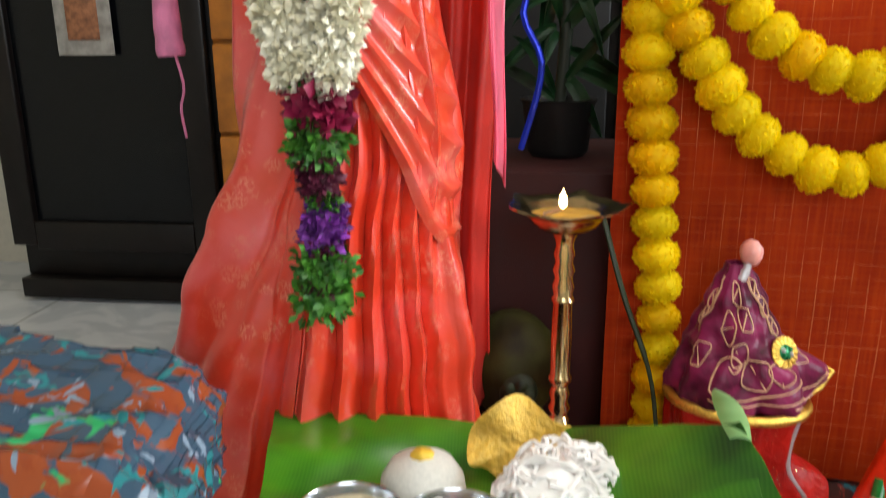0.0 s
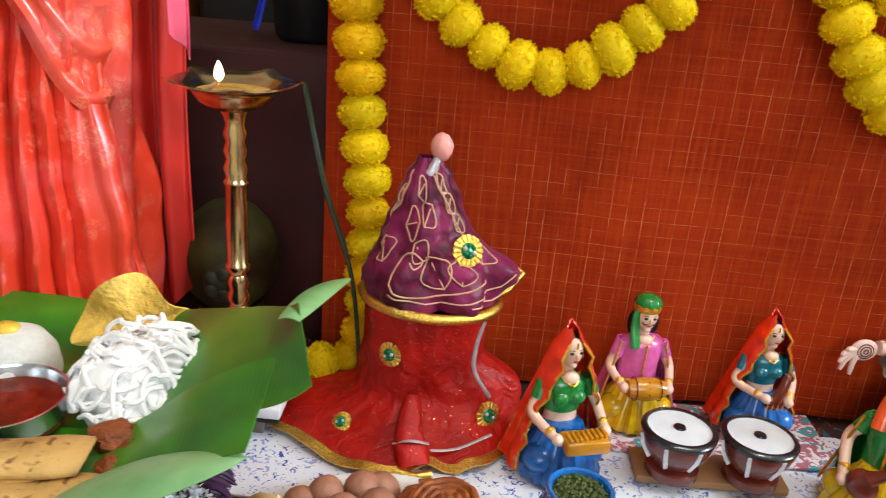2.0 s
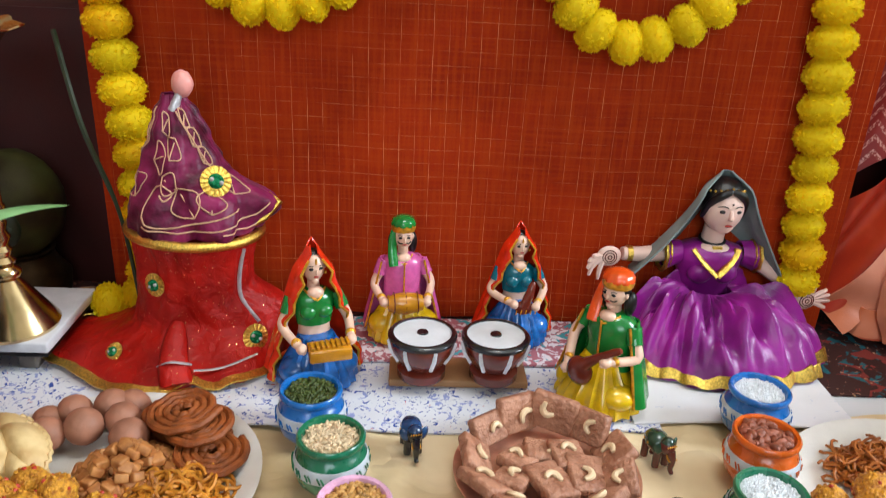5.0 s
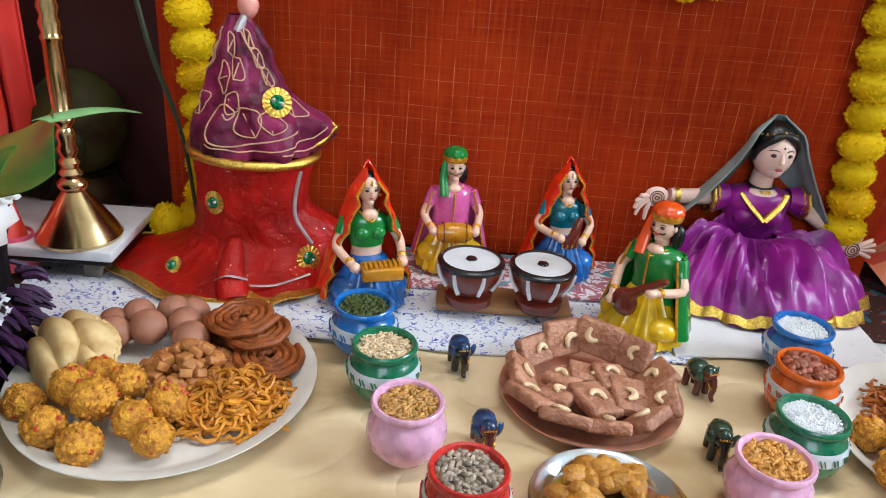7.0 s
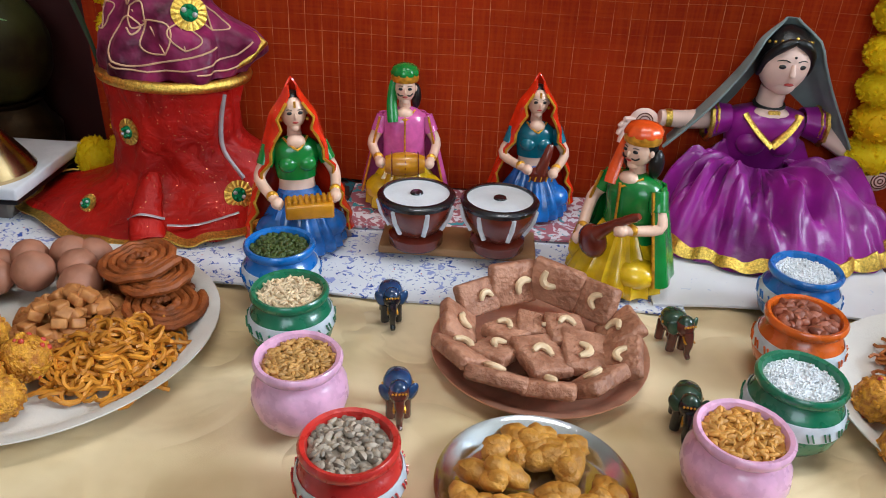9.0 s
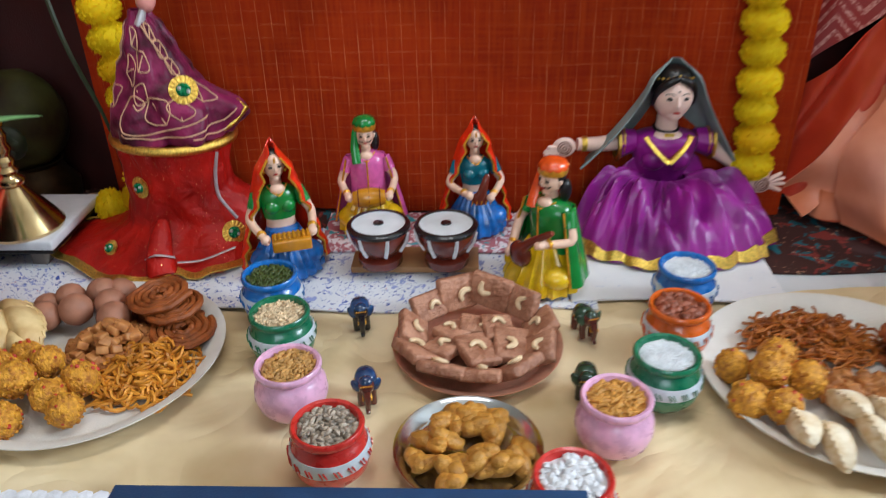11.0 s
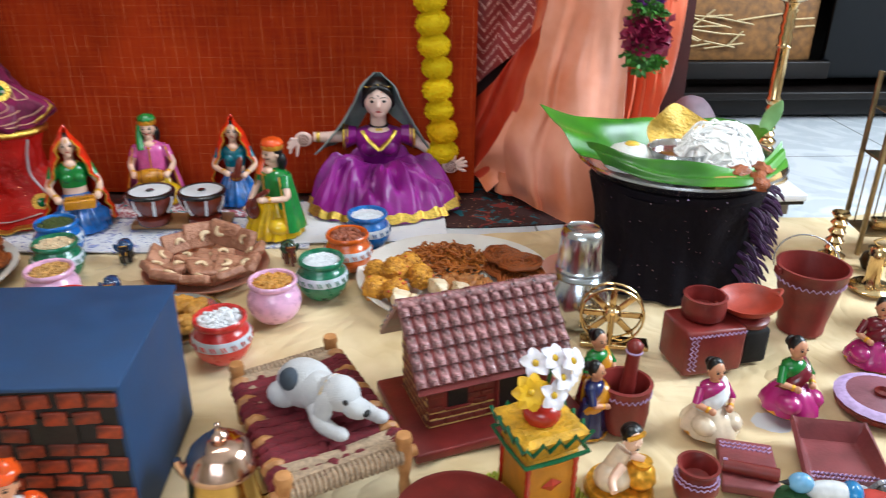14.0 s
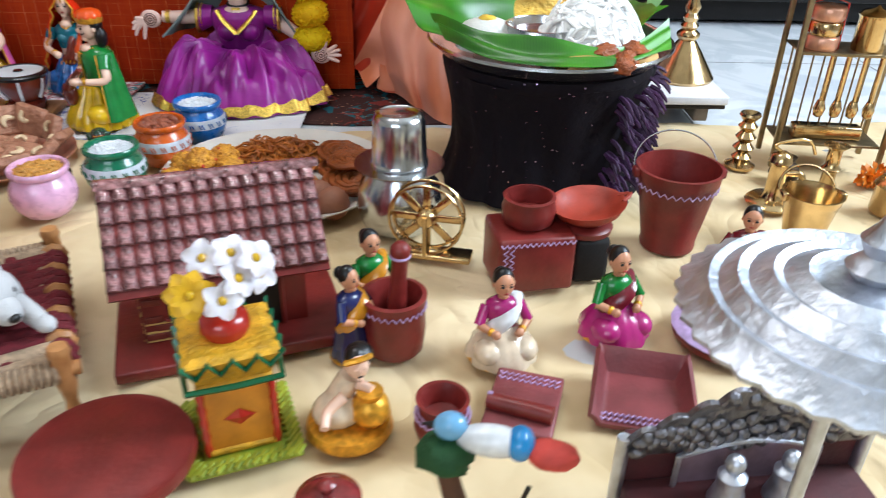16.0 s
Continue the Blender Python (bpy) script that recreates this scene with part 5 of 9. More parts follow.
def satin_doll():
    g = Geo()
    SK, HA, IN, LI, PU, GO, VE, BS = range(8)

    def skirt(u, v):
        a = 2 * math.pi * u
        f = v
        c, s = math.cos(a), math.sin(a)
        # gathers start thin at the waist and open into broad soft folds
        n1 = noise.noise(Vector((c * 1.7, s * 1.7, 1.0)))
        gather = math.sin(a * 15 + 3.0 * n1)
        broad = noise.noise(Vector((c * 3.4, s * 3.4, f * 1.6))) + 0.5 * noise.noise(Vector((c * 7, s * 7, f * 3 + 4)))
        e = f ** 0.8
        rx = 0.040 + (0.138 + 0.004 * c) * e
        ry = 0.025 + (0.104 if s < 0 else 0.055) * e
        k = 1 + (0.035 * gather * (0.5 + 0.5 * f) + 0.10 * broad * f)
        z = 0.094 * (1 - f ** 2.1) + 0.016 * math.sin(f * math.pi) + math.sin(f * math.pi) ** 0.8 * (0.006 * gather * (1 - 0.7 * f) + 0.046 * broad + 0.012 * noise.noise(Vector((c * 13, s * 13, f * 4))))
        return (rx * k * c, -0.030 + ry * k * s - 0.055 * f, max(0.006, z + 0.006))
    g.sheet(skirt, 230, 44, 0.003, PU)

    def hem(u, v):
        p = Vector(skirt(u, 0.93 + 0.07 * v))
        o = (p - Vector((0, -0.07, p.z))).normalized()
        return p + o * 0.003 + Vector((0, 0, 0.004 + 0.0025 * math.sin(u * 160)))
    g.sheet(hem, 300, 4, 0.003, GO)
    sq = lambda p, a: (p[0], p[1] * 0.68, p[2])
    g.lathe([(0.0, 0.070), (0.047, 0.072), (0.045, 0.098), (0.052, 0.120), (0.058, 0.142), (0.062, 0.158), (0.056, 0.172), (0.030, 0.181), (0.0, 0.183)], 32, PU, None, sq)
    for e in (-1, 1):
        g.ball((e * 0.022, -0.028, 0.132), (0.023, 0.016, 0.020), PU, 14, 9)
        # ruffled cap sleeve with a gold edge
        def sleeve(u, v):
            a = 2 * math.pi * u
            r = 0.020 + 0.007 * v + 0.002 * math.sin(a * 9) * v
            return (e * (0.055 + 0.030 * v), r * math.cos(a) - 0.001, 0.160 + r * math.sin(a) - 0.005 * v)
        g.sheet(sleeve, 30, 6, 0.002, PU)
        g.tube([sleeve(i / 22, 1.0) for i in range(22)], 0.0042, GO, 6, closed=True)
        g.tube([Vector(sleeve(i / 22, 0.72)) + Vector((0, 0, 0.002)) for i in range(22)], 0.0022, GO, 6, closed=True)
    # raised arm with an open, painted palm; lowered arm with spread fingers
    limb(g, [(-0.062, 0, 0.160), (-0.115, -0.004, 0.156), (-0.160, -0.008, 0.158)], 0.0165, 0.0120, SK, 10)
    g.tube([(-0.152 + 0.003 * i, -0.0075, 0.158) for i in range(4)], 0.0142, GO, 12)
    g.ball((-0.184, -0.012, 0.154), (0.022, 0.007, 0.019), SK, 16, 10)
    for q, (dx, dz) in enumerate(((-0.026, 0.006), (-0.033, -0.004), (-0.034, -0.014), (-0.030, -0.024), (-0.012, -0.030))):
        g.tube(curve_points([(-0.190, -0.012, 0.154), (-0.190 + dx * 0.7, -0.016, 0.152 + dz * 0.6), (-0.190 + dx * 0.95, -0.020, 0.150 + dz * 1.25)], 5), [0.0052, 0.0050, 0.0048, 0.0044, 0.0038, 0.0026], SK, 7)
    limb(g, [(0.062, 0, 0.160), (0.110, -0.014, 0.132), (0.154, -0.034, 0.102)], 0.0165, 0.0120, SK, 10)
    g.tube([(0.140 + 0.003 * i, -0.0280 - 0.0012 * i, 0.1110 - 0.0020 * i) for i in range(4)], 0.0142, GO, 12)
    g.ball((0.174, -0.042, 0.088), (0.022, 0.008, 0.019), SK, 16, 10)
    for dx, dz in ((0.030, 0.022), (0.037, 0.012), (0.039, 0.0), (0.034, -0.014), (0.008, 0.030)):
        g.tube(curve_points([(0.178, -0.042, 0.088), (0.178 + dx * 0.6, -0.045, 0.088 + dz * 0.6), (0.178 + dx, -0.046, 0.088 + dz)], 5), [0.0052, 0.0050, 0.0048, 0.0044, 0.0038, 0.0026], SK, 7)
    for x, y, z in ((-0.184, -0.0195, 0.154), (0.174, -0.0505, 0.088)):
        for r in (0.0035, 0.0085, 0.0125):
            g.tube([(x + r * math.cos(i * 0.3927), y + r * r * 12, z + r * math.sin(i * 0.3927)) for i in range(16)], 0.0010, BS, 5, closed=True)
    # broad gold V at the neck and a choker
    for e in (-1, 1):
        g.tube(curve_points([(e * 0.040, -0.026, 0.176), (e * 0.024, -0.041, 0.156), (0.0, -0.050, 0.134)], 8), 0.0068, GO, 8, flat=0.45)
    g.tube([(0, 0, 0.172), (0, -0.006, 0.214)], [0.0205, 0.0185], SK, 18)
    g.ball((0, -0.016, 0.170), (0.031, 0.020, 0.016), SK, 14, 9)
    g.tube([(0.0215 * math.cos(i * 0.393), 0.0215 * math.sin(i * 0.393) - 0.003, 0.186 - 0.003 * math.sin(i * 0.393 + 3.14)) for i in range(16)], 0.0028, IN, 6, closed=True)
    g.box((0, -0.030, 0.176), (0.018, 0.006, 0.014), GO, 0.002)
    # head: long oval face, hair parted in the middle
    hz = 0.252
    g.ball((0, -0.020, hz), (0.0345, 0.036, 0.043), SK, 28, 18)
    g.ball((0, -0.034, hz - 0.026), (0.018, 0.016, 0.017), SK, 16, 10)
    g.ball((0, -0.012, hz + 0.012), (0.0372, 0.0378, 0.0405), HA, 26, 16)
    for e in (-1, 1):
        g.tube(curve_points([(0.0, -0.046, hz + 0.036), (e * 0.018, -0.046, hz + 0.028), (e * 0.031, -0.034, hz + 0.010), (e * 0.035, -0.020, hz - 0.018)], 10), [0.004, 0.006, 0.007, 0.0075, 0.0075, 0.007, 0.007, 0.006, 0.006, 0.005, 0.003], HA, 8)
        g.ball((e * 0.0130, -0.0518, hz + 0.002), (0.0060, 0.0030, 0.0034), IN, 12, 8)
        g.tube(curve_points([(e * 0.006, -0.0550, hz + 0.0095), (e * 0.013, -0.0530, hz + 0.0118), (e * 0.021, -0.0475, hz + 0.0090)], 5), 0.0008, IN, 5)
    g.tube(curve_points([(0, -0.0545, hz + 0.006), (0, -0.0595, hz - 0.006), (0, -0.0600, hz - 0.011)], 5), [0.0030, 0.0034, 0.0040, 0.0044, 0.0046, 0.0034], SK, 8)
    g.ball((0, -0.0545, hz - 0.0225), (0.0070, 0.0028, 0.0022), LI, 10, 6)
    g.ball((0, -0.0565, hz + 0.0165), 0.0018, IN, 7, 5)
    for i in range(9):
        a = -1.1 + 0.275 * i
        g.ball((0.034 * math.sin(a), -0.010 - 0.036 * math.cos(a), hz + 0.040 - 0.010 * abs(math.sin(a))), 0.0024, GO, 7, 5)

    def veil(u, v):
        # peaked over the hair, falling wide over both arms
        a = math.pi * (-0.06 + 1.12 * u)
        top = smooth01(v / 0.22)
        rr = 0.008 + 0.034 * top + (0.085 if math.cos(a) < 0 else 0.062) * max(0, v - 0.22) ** 1.15 + 0.005 * math.sin(u * 23 + v * 3) * v
        z = 0.313 - 0.040 * (v / 0.22) ** 1.4 if v < 0.22 else 0.273 - 0.150 * ((v - 0.22) / 0.78)
        return (rr * math.cos(a) * (1 + 0.45 * v), -0.010 + rr * math.sin(a) * 0.72 + 0.004 * v - 0.020 * abs(math.cos(a)) * top, z)
    g.sheet(veil, 70, 34, 0.0016, VE)
    for u in (0.0, 1.0):
        g.tube([veil(u, i / 18) for i in range(0, 19)], 0.0022, VE, 6)
    satin = mat("purple_satin", "70066a", 0.36, vary=0.2, scale=12, sheen=0.3, bscale=60, bump=0.30, c2="9c1690", dist=0.004, spec=0.5)
    veilm = mat("grey_green_gauze", "7d8a88", 0.55, vary=0.2, scale=20, bump=0.4, bscale=500)
    solid("seated_doll", g, [mat("doll_skin", "ecc8ba", 0.42, vary=0.06, bump=0.03), HAIR, INK, LIPRED, satin, GOLD, veilm, mat("henna_paint", "6a3020", 0.6)], "seated doll in a purple satin dress with grey veil", "doll", T(1.430, 1.482, 0.004, 2))


satin_doll()


def hooded_doll():
    """A cloth form: a spreading red sequinned dress under a tall maroon brocade hood."""
    g = Geo()
    RED, MAR, GO, PK, GR, WH, LINE = range(7)
    keysx = [(0.0, 0.120), (0.03, 0.106), (0.07, 0.098), (0.11, 0.095), (0.15, 0.096), (0.19, 0.100), (0.205, 0.102)]
    def dress(u, v):
        a = 2 * math.pi * u
        z = 0.203 * v
        r = lerp_keys(keysx, z)
        n2 = noise.noise(Vector((math.cos(a) * 4.5, math.sin(a) * 4.5, z * 16)))
        w = 0.05 * math.sin(a * 7 + 1) * (1 - v) + 0.02 * math.sin(a * 12 + 2 + 5 * v) + 0.12 * noise.noise(Vector((math.cos(a) * 2, math.sin(a) * 2, z * 9))) - 0.09 * abs(n2)
        left = max(0, -math.cos(a))
        knee = max(0, math.cos(a)) ** 1.5 * (1 - smooth01((z - 0.055) / 0.055))
        x = r * (1 + w) * math.cos(a) - 0.012 * (1 - v) - 0.120 * left * max(0, 1 - v * 4.0) ** 1.6 + 0.055 * knee
        return (x, 0.82 * r * (1 + w) * math.sin(a) - 0.085 * max(0, -math.sin(a)) * max(0, 1 - v * 3.6) ** 1.7, 0.004 + z + 0.006 * n2 * (1 - v))
    g.sheet(dress, 150, 44, 0.003, RED)
    def hem(u, v):
        p = Vector(dress(u, 0.012))
        o = Vector((p.x, p.y, 0)).normalized()
        return p + o * (0.016 * v - 0.003) + Vector((0, 0, 0.005 - 0.003 * v + 0.003 * math.sin(u * 90)))
    g.sheet(hem, 150, 3, 0.003, GO)
    # feet-like fold at the front hem
    g.tube(curve_points([(0.002, -0.172, 0.010), (-0.010, -0.140, 0.038), (-0.012, -0.095, 0.080)], 8), [0.024, 0.025, 0.025, 0.024, 0.022, 0.020, 0.018, 0.014, 0.008], RED, 12, flat=0.6)
    g.tube([(-0.022, -0.186, 0.010), (0.002, -0.194, 0.010), (0.026, -0.184, 0.010)], 0.007, GO, 8)
    g.tube(curve_points([(-0.032, -0.150, 0.032), (-0.008, -0.160, 0.046), (0.018, -0.146, 0.034)], 8), 0.0036, WH, 6, flat=0.4)
    g.tube(curve_points([(0.022, -0.150, 0.026), (0.060, -0.135, 0.022), (0.110, -0.100, 0.028)], 8), 0.003, WH, 6, flat=0.4)
    g.tube(curve_points([(0.085, -0.040, 0.185), (0.076, -0.042, 0.14), (0.078, -0.046, 0.10), (0.105, -0.050, 0.060)], 12), 0.0035, WH, 6, flat=0.4)
    # gold band
    g.tube([(0.104 * math.cos(i * 0.131), 0.086 * math.sin(i * 0.131), 0.204 - 0.004 * math.cos(i * 0.131)) for i in range(48)], 0.0085, GO, 8, closed=True, flat=1.0)
    hk = [(0.0, 0.102), (0.02, 0.102), (0.05, 0.092), (0.08, 0.078), (0.11, 0.065), (0.15, 0.047), (0.185, 0.030), (0.205, 0.017), (0.22, 0.010)]
    def hood(u, v):
        a = 2 * math.pi * u
        z = 0.212 * v
        r = lerp_keys(hk, z)
        w = 0.04 * math.sin(a * 5 + 6 * v) + 0.02 * math.sin(a * 11 - 9 * v) + 0.16 * noise.noise(Vector((math.cos(a) * 2, math.sin(a) * 2, z * 12))) - 0.16 * abs(noise.noise(Vector((math.cos(a) * 3.1, math.sin(a) * 3.1 + 4, z * 22))))
        lip = max(0, math.cos(a)) ** 3 * math.exp(-((z - 0.042) / 0.030) ** 2) * 0.036
        return (r * (1 + w) * math.cos(a) + lip - 0.018 * v, 0.80 * r * (1 + w) * math.sin(a), 0.209 + z)
    g.sheet(hood, 120, 40, 0.003, MAR)
    g.tube([Vector(hood(0.955 + 0.0, 0.0)) + Vector((0.004, 0, 0.012)), Vector(hood(0.97, 0.1)) + Vector((0.004, 0, 0)), Vector(hood(0.0, 0.20)) + Vector((0.005, 0, 0)), Vector(hood(0.03, 0.24))], 0.005, GO, 7)
    # embroidered scrolls and leaves on the hood
    def on_hood(u, v):
        p = Vector(hood(u, v))
        return p + Vector((p.x + 0.005, p.y, 0)).normalized() * 0.0025
    for keys in ([(0.66, 0.10), (0.70, 0.08), (0.78, 0.07), (0.86, 0.10), (0.93, 0.14), (0.97, 0.22)], [(0.66, 0.16), (0.67, 0.34), (0.71, 0.40), (0.735, 0.34), (0.715, 0.29), (0.70, 0.33)], [(0.66, 0.17), (0.70, 0.10), (0.78, 0.13), (0.90, 0.20)], [(0.80, 0.90), (0.85, 0.72), (0.88, 0.56), (0.91, 0.44)], [(0.62, 0.92), (0.60, 0.74), (0.56, 0.60), (0.54, 0.50)], [(0.84, 0.06), (0.92, 0.05), (0.98, 0.09)]):
        q = curve_points([(a, b, 0) for a, b in keys], 22)
        g.tube([on_hood(p.x, p.y) for p in q], 0.0014, LINE, 5)
    def leaf(u0, v0, du, dv, w):
        pts = []
        for i in range(13):
            t = i / 12
            s = math.sin(math.pi * t)
            pts.append(on_hood(u0 + du * t - dv * 0.35 * w * s, v0 + dv * t + du * 3.5 * w * s))
        for i in range(13):
            t = 1 - i / 12
            s = math.sin(math.pi * t)
            pts.append(on_hood(u0 + du * t + dv * 0.35 * w * s, v0 + dv * t - du * 3.5 * w * s))
        g.tube(pts, 0.0012, LINE, 5, closed=True)
        g.tube([on_hood(u0, v0), on_hood(u0 + du * 0.8, v0 + dv * 0.8)], 0.0012, LINE, 5)
    for u0, v0, du, dv in ((0.79, 0.18, -0.035, 0.20), (0.83, 0.20, 0.012, 0.17), (0.66, 0.56, 0.06, 0.04), (0.74, 0.58, 0.03, 0.14), (0.75, 0.36, -0.04, 0.10), (0.70, 0.76, 0.04, 0.10), (0.92, 0.30, 0.03, 0.16), (0.62, 0.30, -0.03, 0.16), (0.85, 0.66, 0.03, 0.12), (0.83, 0.80, 0.03, 0.10), (0.87, 0.54, 0.03, 0.10), (0.58, 0.70, -0.03, 0.10), (0.56, 0.58, -0.03, 0.09)):
        leaf(u0, v0, du, dv, 0.55)
    # twisted silver tie and pink bead on the tip
    g.tube(curve_points([(-0.018, -0.012, 0.372), (-0.016, -0.016, 0.392), (-0.010, -0.014, 0.408), (-0.004, -0.010, 0.424)], 10), [0.007, 0.0095, 0.007, 0.009, 0.007, 0.009, 0.0075, 0.008, 0.0065, 0.006, 0.005], WH, 9)
    g.ball((0.0, -0.004, 0.437), (0.0165, 0.0165, 0.0205), PK, 16, 11, rough=0.1)
    # brooches
    def brooch(p, n, r):
        p, n = Vector(p), Vector(n).normalized()
        q = Vector((0, 0, 1)).rotation_difference(n).to_matrix().to_4x4()
        m = Matrix.Translation(p) @ q
        for i in range(16):
            a = i * 2 * math.pi / 16
            g.tube([(r * 0.5 * math.cos(a), r * 0.5 * math.sin(a), 0.002), (r * math.cos(a), r * math.sin(a), 0.0)], [r * 0.13, r * 0.19], GO, 6, m, 0.5)
        g.lathe([(r * 0.58, 0.0), (r * 0.5, 0.004), (r * 0.25, 0.006), (0, 0.0065)], 14, GR, m)
        for i in range(6):
            a = i * math.pi / 3
            g.ball((r * 0.33 * math.cos(a), r * 0.33 * math.sin(a), 0.006), r * 0.16, WH if i % 3 == 0 else GR, 7, 5, None, 0, 3, m)
    pb = Vector(hood(0.88, 0.42))
    brooch(pb + Vector((0.003, -0.005, 0)), (0.45, -0.8, 0.35), 0.0235)
    p2 = Vector(dress(0.665, 0.62))
    brooch(p2 + Vector((-0.002, -0.005, 0)), (-0.45, -0.9, 0.1), 0.019)
    p3 = Vector(dress(0.875, 0.20))
    brooch(p3 + Vector((0.004, -0.006, 0)), (0.6, -0.8, 0.3), 0.021)
    brooch(Vector(dress(0.64, 0.10)) + Vector((-0.003, -0.004, 0.003)), (-0.4, -0.6, 0.7), 0.016)
    sequin = bpy.data.materials.new("red_sequinned_net")
    t, p = nodes_of(sequin)
    co = obj_coord(t)
    v = add_node(t, "ShaderNodeTexVoronoi", Scale=150.0)
    t.links.new(co, v.inputs["Vector"])
    k = maths(t, "LESS_THAN", v.outputs["Distance"], 0.13)
    base = ramp(t, noise_tex(t, 14, 4, co), [(0.3, lin("8a0804")), (0.7, lin("bc1608"))])
    p.inputs["Specular IOR Level"].default_value = 0.3
    t.links.new(mix_col(t, k, base, lin("e8a070")), p.inputs["Base Color"])
    t.links.new(maths(t, "MULTIPLY", k, 0.8), p.inputs["Metallic"])
    t.links.new(maths(t, "MULTIPLY_ADD", k, -0.3, 0.5), p.inputs["Roughness"])
    bumped(t, p, noise_tex(t, 34, 4, co, 1.0), 0.7, 0.008)
    maroon = mat("maroon_satin_velvet", "4e0a24", 0.40, vary=0.45, scale=20, sheen=0.3, bscale=26, bump=0.6, c2="8a2050", dist=0.010, spec=0.22)
    solid("hooded_doll", g, [sequin, maroon, GOLD, mat("pink_bead", "e0968c", 0.35, vary=0.1), mat("green_stone", "0a7a4a", 0.15, 0.3), mat("silver_braid", "c0bcc0", 0.35, 0.5), mat("beige_embroidery", "c79a78", 0.5, vary=0.15)], "cloth doll in red sequinned dress and pointed maroon hood", "doll", T(0.548, 1.418, 0.004))


hooded_doll()

# ---- painted pots with grain ----
GRAINS = {}


def grain_mesh(kind, seed, r, h, n, size, shape, m):
    rnd = random.Random(seed)
    g = Geo()
    g.lathe([(r, h - 0.004), (r * 0.6, h - 0.0015), (0.0, h)], 20, 0)
    for i in range(n):
        rr, a = r * math.sqrt(rnd.random()) * 0.97, rnd.uniform(0, 6.283)
        e = Euler((rnd.uniform(-0.5, 0.5), rnd.uniform(-0.5, 0.5), rnd.uniform(0, 6.28)))
        s = size * rnd.uniform(0.8, 1.2)
        g.ball((rr * math.cos(a), rr * math.sin(a), h - 0.003 * (rr / r) ** 2 + rnd.uniform(0, 0.002)), (s * shape[0], s * shape[1], s * shape[2]), 0, 6, 4, e)
    return g


def pot(x, y, body, rim, band, grain, label, rz=0):
    root = thing("clay_pot", label, "pot", T(x, y, 0.004, rz), group="painted pots of grain")
    prof = [(0.0, 0.0), (0.026, 0.0), (0.033, 0.004), (0.044, 0.018), (0.0485, 0.034), (0.047, 0.048), (0.041, 0.060), (0.0365, 0.065), (0.0365, 0.0685)]
    b = part("body", Geo().lathe(prof, 36), body, root)
    part("rim", Geo().lathe([(0.036, 0.066), (0.0405, 0.068), (0.0435, 0.072), (0.0440, 0.0765), (0.0415, 0.0795), (0.0375, 0.078), (0.0355, 0.072), (0.0345, 0.062)], 36), rim, root)
    if band:
        part("painted_band", Geo().lathe([(0.0492, 0.036), (0.0491, 0.040), (0.0482, 0.047), (0.0463, 0.0525), (0.0455, 0.0525), (0.047, 0.046), (0.048, 0.036)], 36), band, root, "white painted band")
        g = Geo()
        for i in range(18):
            a = i * 2 * math.pi / 18
            for da, z0, z1 in ((-0.10, 0.047, 0.038), (0.10, 0.038, 0.047)):
                g.tube([(0.0494 * math.cos(a + da * 0.9), 0.0494 * math.sin(a + da * 0.9), z0), (0.0496 * math.cos(a + da * 0.1), 0.0496 * math.sin(a + da * 0.1), z1)], 0.0011, 0, 4)
        part("zigzag", g, body, root)
    name, m, n, size, shape = grain
    if name not in GRAINS:
        GRAINS[name] = grain_mesh(name, len(GRAINS), 0.0355, 0.0745, n, size, shape, m).mesh("grain", m)
    ob = part("grain", GRAINS[name], None, root, name.replace("_", " "))
    ob["kind"] = "stuff"
    return root


def gm(name, c, k=0.25):
    return mat(name, c, 0.55, vary=0.15, scale=60, bump=0, island=k)


pearl = dict(rough=0.28, coat=0.5)
C_BLUE, C_GREEN, C_PINK = painted("blue_pot_enamel", "1567b4", **pearl), painted("green_pot_enamel", "0f6a49", **pearl), painted("pearl_pink_enamel", "dfaac8", **pearl)
C_RED, C_ORANGE = painted("red_pot_enamel", "c62e28", **pearl), painted("orange_pot_enamel", "cc5a12", **pearl)
BANDW = painted("white_band_enamel", "c4ccd4", rough=0.4)
MUNG, RICE = ("green_mung_beans", gm("mung_green", "3d4a16"), 260, 0.0032, (1.1, 0.85, 0.85)), ("cream_rice_grains", gm("cream_rice", "d6bd98"), 300, 0.0031, (1.3, 0.6, 0.55))
OAT, DARKS = ("tan_wheat_grains", gm("tan_wheat", "b98a4a"), 220, 0.0038, (1.4, 0.7, 0.6)), ("grey_striped_beans", gm("grey_bean", "9a8c7c", 0.5), 170, 0.0042, (1.25, 0.85, 0.7))
SALT, NUT = ("white_sugar", gm("white_sugar", "e4e6e8", 0.05), 700, 0.0013, (1, 0.9, 0.8)), ("red_brown_peanuts", gm("peanut_skin", "8a4a32"), 55, 0.0075, (1.2, 0.8, 0.75))
DAL, PUFF = ("golden_wheat_grains", gm("golden_grain", "c0883a"), 190, 0.0042, (1.5, 0.7, 0.6)), ("white_puffed_flakes", gm("white_flake", "d8d9dc", 0.12), 120, 0.0058, (1.1, 0.8, 0.5))
pot(0.766, 1.147, C_BLUE, C_BLUE, BANDW, MUNG, "blue painted clay pot filled with green mung beans")
pot(0.804, 1.045, C_GREEN, C_GREEN, BANDW, RICE, "green painted clay pot filled with cream rice grains", 20)
pot(0.842, 0.926, C_PINK, C_PINK, None, OAT, "pearl pink clay pot filled with tan wheat", 40)
pot(0.912, 0.816, C_RED, C_RED, BANDW, DARKS, "red painted clay pot filled with grey beans", 10)
pot(1.410, 1.171, C_BLUE, C_BLUE, BANDW, SALT, "blue painted clay pot filled with white sugar", 50)
